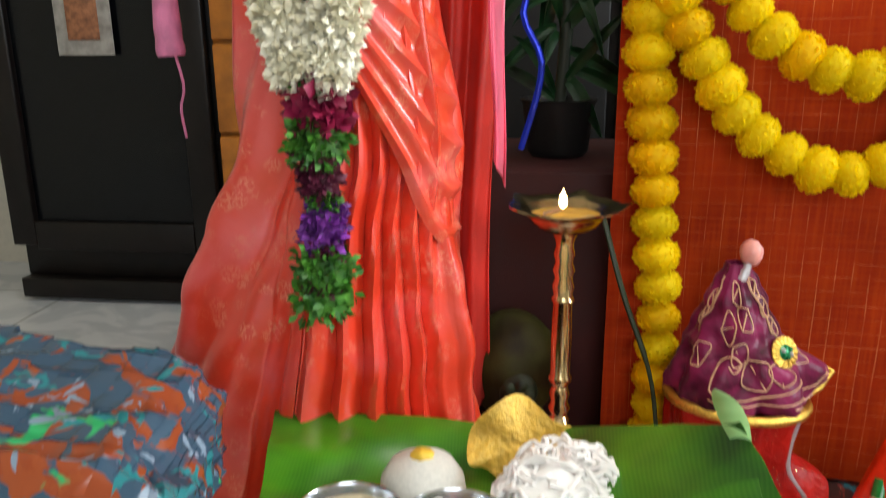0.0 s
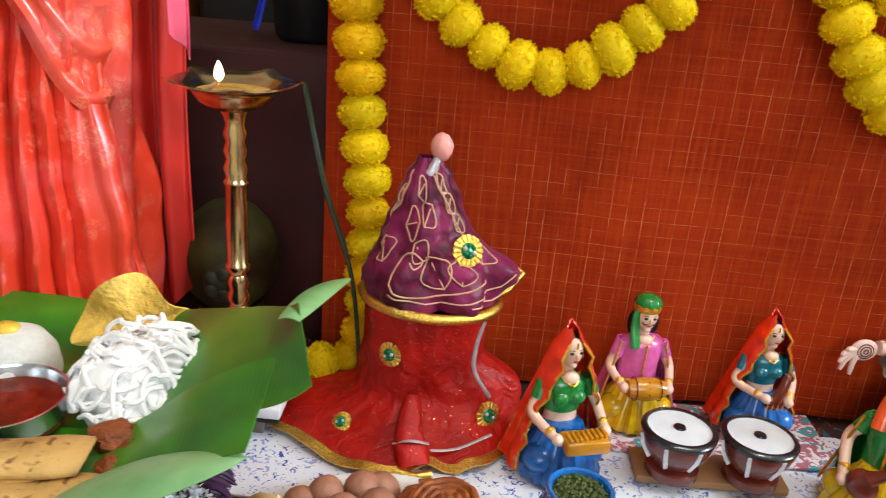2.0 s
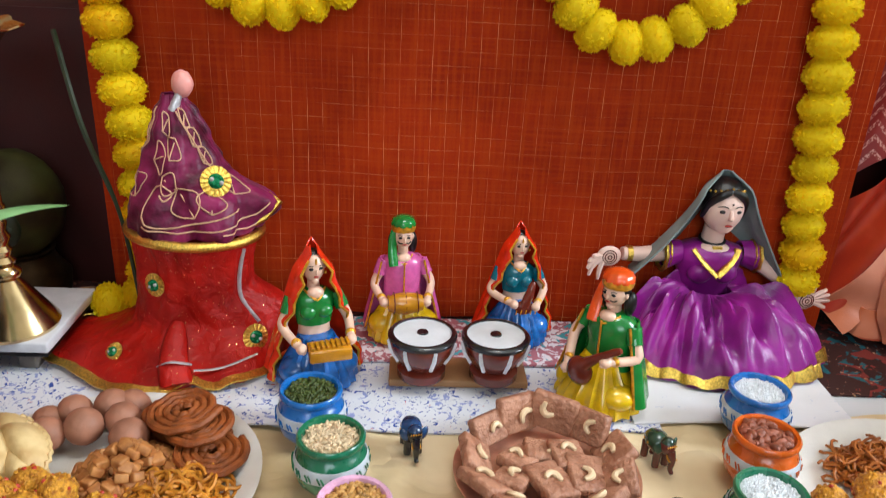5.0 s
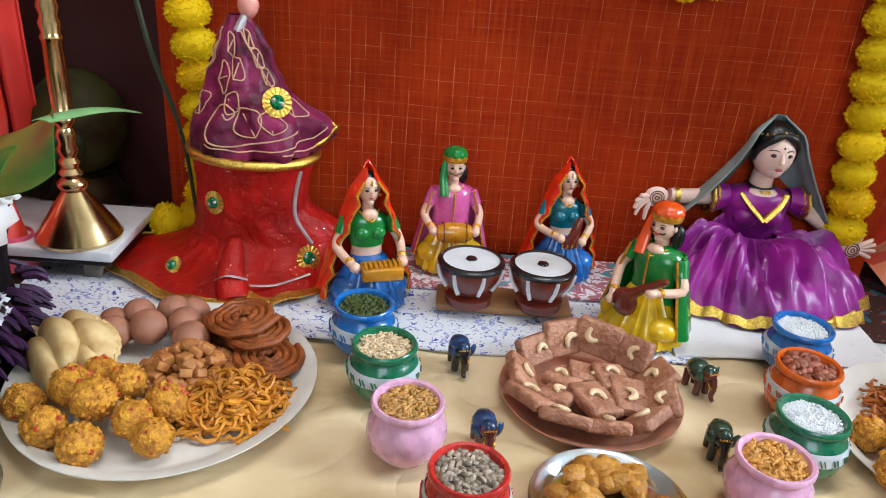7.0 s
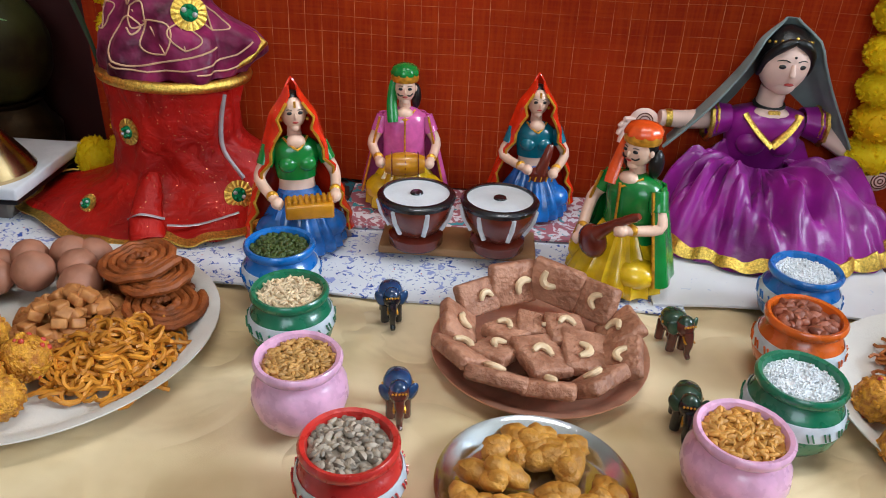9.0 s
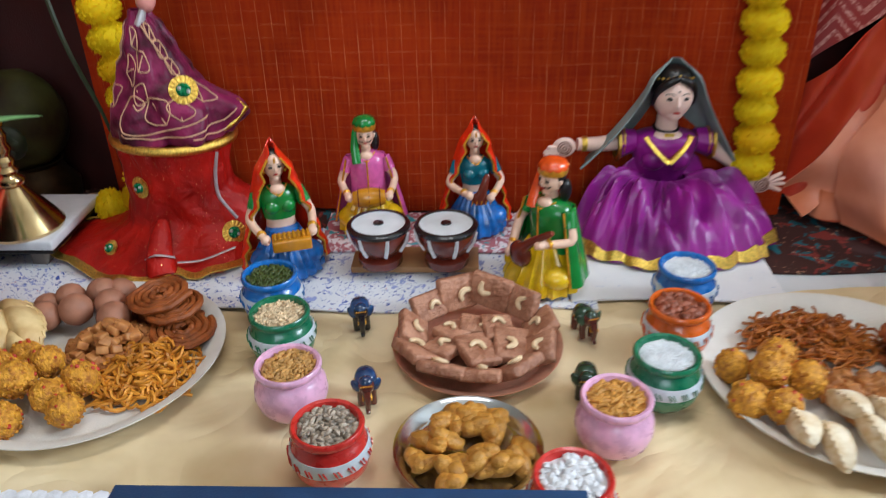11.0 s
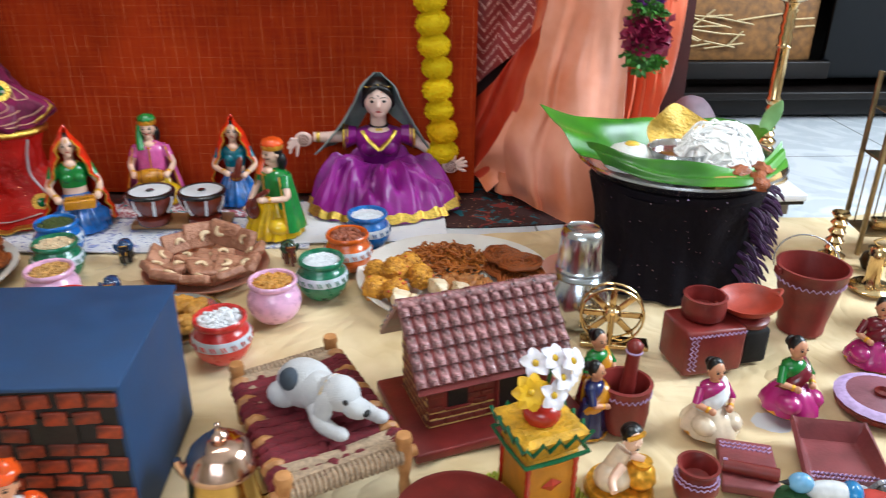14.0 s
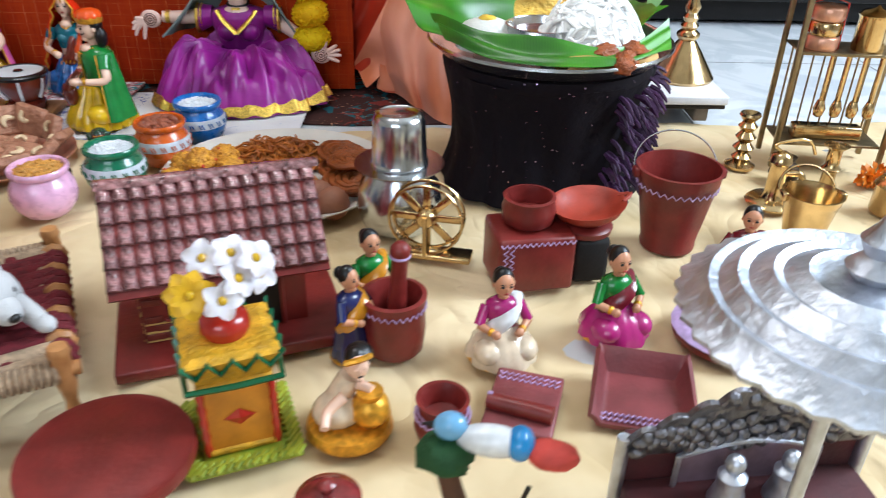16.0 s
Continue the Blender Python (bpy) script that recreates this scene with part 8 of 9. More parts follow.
def rope_cot():
    FL, FR, BL, BR = Vector((1.347, 0.335)), Vector((1.485, 0.401)), Vector((1.250, 0.566)), Vector((1.376, 0.635))
    root = thing("rope_cot", "small wooden cot strung with maroon and beige rope", "cot", T(0, 0, 0.003))
    wood = mat("turned_wood", "b0743e", 0.5, vary=0.2, scale=40, c2="c98f58")
    zt = 0.072
    for p in (FL, FR, BL, BR):
        part("leg", Geo().lathe([(0.0, 0.0), (0.007, 0.0), (0.008, 0.02), (0.006, 0.035), (0.0095, 0.055), (0.0105, 0.072), (0.0095, 0.088), (0.0115, 0.094), (0.0095, 0.101), (0.0, 0.102)], 14, 0, T(p.x, p.y)), wood, root)
    maroon = mat("maroon_rope", "6d1a24", 0.8, vary=0.25, scale=200, bump=1.0, bscale=400)
    rope = mat("jute_rope", "a98f74", 0.85, vary=0.25, scale=200, bump=1.0, bscale=400)
    for a, b, over in ((FL, FR, 0.016), (BL, BR, 0.010), (FL, BL, 0.0), (FR, BR, 0.0)):
        d = (b - a).normalized()
        q0, q1 = a - d * over, b + d * over
        part("rail", Geo().tube([(q0.x, q0.y, zt), (q1.x, q1.y, zt)], 0.0078, 0, 10), wood, root)
    # woven bed
    n = 13
    for i in range(n):
        t = (i + 0.7) / (n + 0.4)
        p, q = FL.lerp(BL, t), FR.lerp(BR, t)
        m = maroon if 2 <= i < n - 1 else rope
        g = Geo().tube([(p.x, p.y, zt - 0.006), (p.x, p.y, zt + 0.009), p.lerp(q, 0.5).to_3d() + Vector((0, 0, zt + 0.004)), (q.x, q.y, zt + 0.009), (q.x, q.y, zt - 0.006)], 0.0078, 0, 6, flat=0.5)
        part("rope_band", g, m, root)
    for i in range(8):
        t = (i + 0.7) / 8.4
        p, q = FL.lerp(FR, t), BL.lerp(BR, t)
        pts = [p.lerp(q, j / 14).to_3d() + Vector((0, 0, zt + 0.0035 + 0.0045 * (-1) ** (i + j))) for j in range(15)]
        part("rope_band", Geo().tube(pts, 0.0066, 0, 6, flat=0.45), rope if i in (0, 7) else maroon, root)
    def wrap(a, b, n, r, thick, mats):
        d = b - a
        nrm = Vector((-d.y, d.x)).normalized()
        for i in range(n):
            c = a + d * ((i + 1.0) / (n + 1.0))
            ring = [(c.x + nrm.x * r * math.cos(k * 0.785), c.y + nrm.y * r * math.cos(k * 0.785), zt + r * math.sin(k * 0.785)) for k in range(8)]
            part("rope_wrap", Geo().tube(ring, thick, 0, 6, closed=True), mats[i % len(mats)], root)
    for a, b in ((FL, FR), (BL, BR)):
        wrap(a, b, 22, 0.0105, 0.0030, (rope,))
    for a, b in ((FL, BL), (FR, BR)):
        wrap(a, b, 15, 0.0105, 0.0062, (maroon, maroon, wood))


rope_cot()


def toy_dog():
    g = Geo()
    W, G2, K, GO = 0, 1, 2, 3
    # lying body, forelegs ahead, drooping ears
    g.ball((-0.048, 0.012, 0.042), (0.054, 0.042, 0.044), W, 24, 16)
    g.ball((-0.012, 0.002, 0.042), (0.040, 0.034, 0.038), W, 22, 14)
    g.ball((-0.080, -0.012, 0.024), (0.030, 0.024, 0.024), W, 16, 11)
    g.ball((-0.058, -0.014, 0.062), (0.022, 0.020, 0.021), G2, 16, 10)
    g.ball((-0.092, 0.020, 0.046), (0.012, 0.018, 0.018), G2, 14, 9)
    limb(g, [(0.0, -0.024, 0.032), (0.022, -0.042, 0.018), (0.052, -0.046, 0.012)], 0.018, 0.012, W, 8)
    g.ball((0.058, -0.046, 0.012), (0.018, 0.013, 0.012), W, 12, 8)
    limb(g, [(0.018, 0.020, 0.032), (0.055, 0.024, 0.020), (0.088, 0.022, 0.014)], 0.018, 0.012, W, 8)
    g.ball((0.094, 0.022, 0.014), (0.017, 0.013, 0.012), W, 12, 8)
    limb(g, [(0.012, -0.002, 0.056), (0.030, -0.004, 0.068)], 0.026, 0.024, W, 5)
    g.ball((0.036, -0.006, 0.060), (0.036, 0.032, 0.030), W, 20, 13)
    g.ball((0.066, -0.010, 0.046), (0.028, 0.021, 0.018), W, 16, 10, Euler((0, 0.35, 0)))
    g.ball((0.091, -0.012, 0.042), (0.006, 0.0085, 0.006), K, 10, 7)
    for e in (-1, 1):
        g.ball((0.024, e * 0.034 - 0.004, 0.046), (0.018, 0.008, 0.029), W, 14, 9, Euler((0.25 * e, 0.15, 0)))
        g.ball((0.062, e * 0.020 - 0.009, 0.064), (0.0056, 0.0034, 0.0050), K, 9, 6)
    g.tube([(0.012 + 0.006 * math.sin(i * 0.393), -0.002 + 0.030 * math.cos(i * 0.393), 0.050 + 0.032 * math.sin(i * 0.393)) for i in range(16)], 0.0048, GO, 6, closed=True)
    g.tube(curve_points([(-0.096, 0.02, 0.03), (-0.108, 0.035, 0.02), (-0.095, 0.052, 0.014)], 6), [0.008, 0.0075, 0.007, 0.006, 0.005, 0.004, 0.003], W, 8)
    fur = mat("white_flocked_fur", "c6c5c6", 0.85, vary=0.08, scale=30, bump=0.8, bscale=500, sheen=0.3)
    solid("toy_dog", g, [fur, mat("grey_flocked_fur", "3c444e", 0.85, bump=0.6, bscale=400), INK, GOLD], "white flocked toy animal with grey patch lying down", "toy animal", T(1.384, 0.466, 0.0885, -30, 0.76))


toy_dog()


def tulsi_stand():
    B = T(1.652, 0.392, 0.003, 20)
    root = thing("basil_altar", "yellow beaded toy altar with green zigzag trim", "altar", B)
    Y, DG, RD = mat("yellow_beadwork", "cf9a1a", 0.55, vary=0.25, scale=90, bump=1.0, bscale=260, dist=0.003), painted("green_bead", "0f5a38"), painted("red_bead", "a82418")
    YG = mat("yellow_green_bead", "b5b02a", 0.5, vary=0.3, scale=60, rand=0.25, c2="7f9a2a")
    part("mat", Geo().box((0, 0, 0.003), (0.108, 0.108, 0.005), 0, 0.002), YG, root)
    bead = Geo().tube([(-0.0052, 0, 0), (0.0052, 0, 0)], 0.0032, 0, 6).mesh("bead", YG)
    for sx, sy2, rz in ((0, -0.052, 0.9), (0, 0.052, 0.9), (-0.052, 0, 0.9), (0.052, 0, 0.9)):
        for row in range(2):
            for i in range(13):
                u = -0.050 + i * 0.0083
                k = 1 - row * 0.13
                p = (u, sy2 * k) if sx == 0 else (sx * k, u)
                part("bead", bead, None, root, at=Matrix.LocRotScale((p[0], p[1], 0.0075), Euler((0, 0, rz)), (1, 1, 1)))
    part("column", Geo().box((0, 0, 0.052), (0.066, 0.066, 0.092), 0, 0.003), mat("orange_card", "c07a18", 0.6, vary=0.15), root)
    for z in (0.012, 0.092):
        part("trim", Geo().box((0, 0, z), (0.071, 0.071, 0.008), 0, 0.003), Y, root)
    for sx in (-1, 1):
        for sy2 in (-1, 1):
            part("corner_bead", Geo().tube([(sx * 0.033, sy2 * 0.033, 0.010 + 0.008 * i) for i in range(11)], [0.0042 if i % 2 else 0.003 for i in range(11)], 0, 6), RD, root)
    part("diamond", Geo().add([(-0.015, -0.0345, 0.052), (0, -0.0345, 0.042), (0.015, -0.0345, 0.052), (0, -0.0345, 0.062), (0, -0.037, 0.052)], [(0, 1, 4), (1, 2, 4), (2, 3, 4), (3, 0, 4), (3, 2, 1, 0)]), RD, root, "red diamond motif", smooth=False)
    part("tray", Geo().add([(-0.033, -0.033, 0.096), (0.033, -0.033, 0.096), (0.033, 0.033, 0.096), (-0.033, 0.033, 0.096), (-0.044, -0.044, 0.124), (0.044, -0.044, 0.124), (0.044, 0.044, 0.124), (-0.044, 0.044, 0.124), (-0.034, -0.034, 0.128), (0.034, -0.034, 0.128), (0.034, 0.034, 0.128), (-0.034, 0.034, 0.128)],
         [(3, 2, 1, 0), (0, 1, 5, 4), (1, 2, 6, 5), (2, 3, 7, 6), (3, 0, 4, 7), (4, 5, 9, 8), (5, 6, 10, 9), (6, 7, 11, 10), (7, 4, 8, 11), (8, 9, 10, 11)]), Y, root, smooth=False)
    zz = []
    for k in range(4):
        a0 = Matrix.Rotation(k * math.pi / 2, 3, "Z")
        for i in range(4):
            u = -0.044 + 0.022 * i
            zz.append(a0 @ Vector((u, -0.0455, 0.127)))
            zz.append(a0 @ Vector((u + 0.011, -0.0410, 0.110)))
    part("zigzag", Geo().tube(zz, 0.0030, 0, 6, closed=True), DG, root, "green zigzag braid")
    part("rim_braid", Geo().tube([(0.050 * math.cos(i * math.pi / 4 + math.pi / 4) * (1.22 if i % 2 == 0 else 0.9), 0.050 * math.sin(i * math.pi / 4 + math.pi / 4) * (1.22 if i % 2 == 0 else 0.9), 0.097) for i in range(8)], 0.0032, 0, 6, closed=True), DG, root)
    part("flower_pot", Geo().lathe([(0.0, 0.127), (0.020, 0.127), (0.024, 0.135), (0.022, 0.146), (0.012, 0.152), (0.0, 0.152)], 18), RD, root, "small red pot")
    wm, ym, cm = mat("white_petal", "dcd6dc", 0.5, vary=0.08, bump=0, sub=0.1), mat("yellow_petal", "d9a810", 0.5, vary=0.12, bump=0), painted("yellow_heart", "c9a010")

    def flower(c, n, r, m, name, tilt):
        g = Geo()
        q = Euler(tilt).to_matrix().to_4x4()
        at = Matrix.Translation(c) @ q
        for i in range(n):
            a = i * 2 * math.pi / n
            def pet(u, v):
                w = r * 0.42 * math.sin(math.pi * (0.12 + 0.85 * u)) ** 0.7
                return (u * r * math.cos(a) - (v - 0.5) * 2 * w * math.sin(a), u * r * math.sin(a) + (v - 0.5) * 2 * w * math.cos(a), 0.004 * math.sin(u * 3) + 0.003 * abs(v - 0.5))
            g.sheet(pet, 5, 4, 0.0008, 0, at)
        f = part(name, g, m, root)
        part("heart", Geo().ball((0, 0, 0.003), (0.0045, 0.0045, 0.003), 0, 10, 6, at=at), cm, f, "yellow flower heart")
    for c, t in (((0.000, -0.022, 0.176), (1.1, 0.1, 0)), ((0.014, 0.004, 0.207), (0.7, 0.2, 0)), ((0.034, -0.004, 0.203), (0.8, 0.5, 0)), ((-0.010, 0.006, 0.205), (0.7, -0.3, 0)), ((0.036, 0.006, 0.180), (0.9, 0.7, 0)), ((0.016, -0.012, 0.190), (1.0, 0.2, 0.4))):
        flower(c, 5, 0.019, wm, "white_flower", t)
    flower((-0.026, -0.014, 0.182), 7, 0.023, ym, "yellow_flower", (1.1, -0.3, 0))
    part("stem", Geo().tube([(0.004, 0, 0.148), (0.006, 0, 0.176), (0.010, 0.0, 0.203)], 0.0028, 0, 6), CORD, root)


tulsi_stand()

# ---- small clay and brass wares ----
def ridge(g, r, z, n, amp, rr, mi=1):
    g.tube([(r * math.cos(i * 2 * math.pi / n), r * math.sin(i * 2 * math.pi / n), z + amp * (-1) ** i) for i in range(n)], rr, mi, 5, closed=True)


def round_board():
    root = thing("rolling_board", "round maroon clay rolling board on short feet", "rolling board", T(1.548, 0.325, 0.003))
    part("disc", Geo().lathe([(0.0, 0.026), (0.074, 0.026), (0.079, 0.029), (0.080, 0.036), (0.078, 0.041), (0.072, 0.0405), (0.068, 0.0415), (0.0, 0.0415)], 48), TERRA, root)
    for i in range(3):
        a = i * 2.094 + 0.5
        part("foot", Geo().lathe([(0.0, 0.0), (0.011, 0.0), (0.012, 0.013), (0.015, 0.0265), (0.0, 0.0265)], 14, 0, T(0.052 * math.cos(a), 0.052 * math.sin(a))), TERRA, root)


round_board()


def lidded_jug():
    root = thing("metal_jug", "shiny brass and copper jug with a domed lid", "jug", T(1.264, 0.392, 0.003))
    cop = mat("rose_copper", "d8b4a0", 0.16, 1.0, vary=0.12, bump=0.05)
    part("body", Geo().lathe([(0.0, 0.0), (0.046, 0.0), (0.050, 0.004), (0.050, 0.016), (0.046, 0.022), (0.043, 0.060), (0.042, 0.070), (0.0, 0.070)], 40), mat("pale_brass", "d9b870", 0.14, 1.0, vary=0.1, bump=0.04), root)
    part("lid", Geo().lathe([(0.044, 0.070), (0.046, 0.074), (0.044, 0.080), (0.041, 0.084), (0.037, 0.095), (0.026, 0.106), (0.012, 0.110), (0.0, 0.110)], 40), cop, root)
    part("knob", Geo().lathe([(0.0, 0.109), (0.009, 0.110), (0.012, 0.115), (0.009, 0.121), (0.004, 0.124), (0.003, 0.132), (0.0, 0.134)], 18), cop, root)
    part("spout", Geo().tube(curve_points([(-0.036, 0.0, 0.05), (-0.050, 0.0, 0.066), (-0.055, 0.0, 0.080)], 6), [0.009, 0.0085, 0.008, 0.007, 0.0065, 0.006, 0.0055], 0, 9), cop, root)
    part("handle", Geo().tube(curve_points([(0.042, 0, 0.066), (0.062, 0, 0.058), (0.062, 0, 0.028), (0.046, 0, 0.018)], 10), 0.0034, 0, 7), BRASS, root)


lidded_jug()


def little_pot(x, y, r, h, label, fill=None, band=True, m=None, s_lid=False):
    root = thing("clay_jar", label, "jar", T(x, y, 0.003))
    g = Geo().lathe([(0.0, 0.0), (r * 0.72, 0.0), (r * 0.86, h * 0.08), (r, h * 0.36), (r * 0.95, h * 0.58), (r * 0.76, h * 0.76), (r * 0.74, h * 0.84), (r * 0.92, h * 0.96), (r * 0.94, h), (r * 0.80, h), (r * 0.66, h * 0.85), (r * 0.6, h * 0.6), (0, h * 0.55)], 30)
    part("body", g, m or TERRA, root)
    if band:
        b = Geo()
        ridge(b, r * 0.955, h * 0.62, 44, h * 0.035, 0.0011, 0)
        ridge(b, r * 0.86, h * 0.70, 44, h * 0.02, 0.0010, 0)
        part("painted_line", b, LILACPAINT, root, "lilac painted zigzag")
    if fill:
        part("filling", Geo().lathe([(0.0, h * 0.9), (r * 0.74, h * 0.9), (r * 0.5, h * 1.02), (0, h * 1.06)], 20), fill, root, "white filling")
    if s_lid:
        part("lid", Geo().lathe([(r * 0.92, h), (r * 0.8, h * 1.10), (r * 0.45, h * 1.22), (r * 0.2, h * 1.26), (r * 0.26, h * 1.42), (r * 0.14, h * 1.5), (0, h * 1.52)], 24), painted("blue_red_lid", "7a2a2a", vary=0.4), root)
    return root


little_pot(1.857, 0.388, 0.029, 0.052, "small maroon clay jar with lilac painted lines")
little_pot(1.395, 0.290, 0.029, 0.046, "small red clay jar filled with white powder", mat("white_powder", "dcdad4", 0.8))
little_pot(1.757, 0.272, 0.031, 0.040, "small patterned red clay jar with a lid", None, True, painted("red_lacquer", "8a2418"), True)
solid("white_pebble", Geo().ball((0, 0, 0.012), (0.024, 0.017, 0.012), 0, 16, 10, rough=0.05), P_WHITE, "smooth white oval pebble on the cloth", "pebble", T(1.822, 0.266, 0.003))


def mortar():
    root = thing("mortar", "maroon clay mortar with a standing pestle", "mortar", T(1.802, 0.538, 0.003))
    part("body", Geo().lathe([(0.0, 0.0), (0.031, 0.0), (0.034, 0.004), (0.037, 0.03), (0.036, 0.058), (0.0375, 0.070), (0.0385, 0.075), (0.033, 0.076), (0.029, 0.066), (0.026, 0.03), (0.0, 0.026)], 36), TERRA, root)
    b = Geo()
    ridge(b, 0.0372, 0.062, 56, 0.003, 0.0011, 0)
    part("painted_line", b, LILACPAINT, root, "lilac painted zigzag")
    part("pestle", Geo().lathe([(0.0, 0.0), (0.010, 0.003), (0.0115, 0.03), (0.0095, 0.06), (0.0095, 0.092), (0.0115, 0.096), (0.0115, 0.104), (0.006, 0.110), (0.0, 0.111)], 18, 0, Matrix.Translation((0.002, 0.004, 0.030)) @ Matrix.Rotation(0.06, 4, "Y")), mat("wine_wood", "7a2622", 0.4), root, "turned wine-red pestle")
    part("pestle_ring", Geo().lathe([(0.0112, 0.0), (0.0124, 0.002), (0.0112, 0.004)], 18, 0, T(0.0075, 0.004, 0.121)), LILACPAINT, root)


mortar()


def stove():
    B = T(2.003, 0.705, 0.003, 10)
    root = thing("clay_stove", "maroon clay hearth with two cooking places", "stove", B)
    g = Geo()
    g.box((-0.028, 0, 0.040), (0.105, 0.085, 0.080), 0, 0.006)
    g.box((0.040, 0.032, 0.036), (0.056, 0.030, 0.072), 0, 0.005)
    part("body", g, TERRA, root)
    # a solid matt black block takes the place of the fire hole
    part("fire_hole", Geo().box((0.052, -0.008, 0.034), (0.050, 0.05, 0.066), 0, 0.008), mat("matt_black", "0b0706", 0.9), root, "matt black fire hole")
    part("hob", Geo().lathe([(0.0, 0.066), (0.036, 0.066), (0.038, 0.074), (0.034, 0.078), (0.0, 0.078)], 24, 0, T(0.050, 0.004)), TERRA, root)
    b = Geo()
    for y0, x0, x1, z in ((-0.0435, -0.078, 0.022, 0.073),):
        n = 26
        b.tube([(x0 + (x1 - x0) * i / n, y0, z + 0.0025 * (-1) ** i) for i in range(n + 1)], 0.0011, 0, 5)
    for k in range(2):
        b.tube([(-0.074 + 0.008 * k, -0.0435, 0.068 - 0.0048 * i + 0.0) if i % 2 else (-0.068 + 0.008 * k, -0.0435, 0.068 - 0.0048 * i) for i in range(13)], 0.0011, 0, 5)
    part("painted_line", b, LILACPAINT, root, "lilac painted zigzag")
    p = thing("clay_bowl", "small maroon clay bowl on the hearth", "bowl", B @ T(-0.030, 0.006, 0.080))
    part("body", Geo().lathe([(0.0, 0.0), (0.026, 0.0), (0.034, 0.006), (0.036, 0.024), (0.033, 0.034), (0.035, 0.040), (0.030, 0.041), (0.028, 0.032), (0.028, 0.016), (0.0, 0.013)], 30), TERRA, p)
    q = thing("clay_griddle", "shallow red clay pan resting on the hearth", "pan", B @ T(0.054, 0.006, 0.0785) @ Matrix.Rotation(-0.10, 4, "Y"))
    part("body", Geo().lathe([(0.0, 0.0), (0.028, 0.002), (0.044, 0.014), (0.050, 0.024), (0.0515, 0.026), (0.046, 0.024), (0.040, 0.016), (0.024, 0.007), (0.0, 0.005)], 36), TERRA_IN, q)
    for e in (-1, 1):
        part("handle", Geo().tube(curve_points([(e * 0.046, -0.010, 0.024), (e * 0.060, 0, 0.028), (e * 0.046, 0.010, 0.024)], 6), 0.003, 0, 6), TERRA_IN, q)


stove()


def bucket(x, y, r0, r1, h, m, label, wire):
    root = thing("bucket", label, "bucket", T(x, y, 0.003))
    part("pail", Geo().lathe([(0.0, 0.0), (r0, 0.0), (r0 * 1.03, h * 0.05), (r0 * 0.99, h * 0.07), (lerp2(r0, r1, 0.84), h * 0.84), (r1 * 0.985, h * 0.86), (r1, h * 0.94), (r1 * 1.04, h), (r1 * 0.96, h * 1.005), (r1 * 0.90, h * 0.9), (r0 * 0.9, h * 0.08), (0.0, h * 0.06)], 48), m, root)
    part("bail", Geo().tube([(r1 * 1.02 * math.cos(a), 0.020 + 0.55 * r1 * math.sin(a), h * 0.93 + r1 * 0.72 * math.sin(a)) for a in [i * math.pi / 20 for i in range(21)]], 0.0013 if wire else 0.002, 0, 6), STEEL if wire else BRASS, root, "thin wire bail")
    for e in (-1, 1):
        part("lug", Geo().box((e * r1 * 1.03, 0.0, h * 0.93), (0.010, 0.018, 0.014), 0, 0.003), m, root)
    if wire:
        b = Geo()
        ridge(b, r1 * 0.965, h * 0.80, 64, 0.003, 0.0011, 0)
        part("painted_line", b, LILACPAINT, root, "lilac painted zigzag")


bucket(2.195, 0.796, 0.039, 0.059, 0.125, TERRA, "maroon clay bucket with a thin wire handle", True)


def quern():
    root = thing("hand_mill", "round maroon clay hand mill with a white patterned rim", "hand mill", T(2.205, 0.560, 0.003))
    part("lower_stone", Geo().lathe([(0.0, 0.0), (0.056, 0.0), (0.064, 0.006), (0.066, 0.014), (0.062, 0.017), (0.0, 0.017)], 44), TERRA, root)
    part("upper_stone", Geo().lathe([(0.0, 0.017), (0.054, 0.017), (0.054, 0.021), (0.050, 0.024), (0.0, 0.025)], 44), mat("mauve_clay", "85525c", 0.5, vary=0.15), root)
    part("rim_band", Geo().lathe([(0.054, 0.018), (0.066, 0.0165), (0.067, 0.018), (0.060, 0.0215), (0.054, 0.0235)], 60, 0, None, lambda p, a: (p[0] * (1 + 0.008 * math.sin(a * 40)), p[1] * (1 + 0.008 * math.sin(a * 40)), p[2])), LILACPAINT, root, "white lilac patterned rim")
    part("hub", Geo().lathe([(0.0, 0.024), (0.012, 0.025), (0.013, 0.030), (0.008, 0.033), (0.006, 0.027), (0.0, 0.027)], 18), TERRA, root)
    part("peg", Geo().lathe([(0.0, 0.022), (0.006, 0.023), (0.007, 0.045), (0.004, 0.052), (0.0, 0.053)], 14, 0, T(0.040, -0.012)), TERRA, root)


quern()


def winnow_tray():
    root = thing("winnowing_tray", "maroon clay winnowing tray with an open patterned edge", "tray", T(2.074, 0.444, 0.003, -12))
    bw, fw, d = 0.047, 0.052, 0.052

    def fn(u, v):
        y = lerp2(d, -d, v)
        w = lerp2(bw, fw, v)
        x = lerp2(-w, w, u)
        lip = smooth01((abs(2 * u - 1) - 0.80) / 0.2)
        back = smooth01((0.14 - v) / 0.14)
        return (x * (1 + 0.06 * lip), y, 0.0045 + 0.027 * max(lip * (1 - 0.55 * v), back))
    part("pan", Geo().sheet(fn, 26, 22, 0.006), mat("mauve_red_clay", "7c3a3c", 0.42, vary=0.2, scale=26), root)
    b = Geo()
    for k in range(2):
        b.tube([(-0.044 + 0.088 * i / 30, -d + 0.006 + 0.008 * k + 0.002 * (-1) ** i, 0.0095) for i in range(31)], 0.0013, 0, 5)
    part("painted_line", b, LILACPAINT, root, "lilac painted zigzag")


winnow_tray()


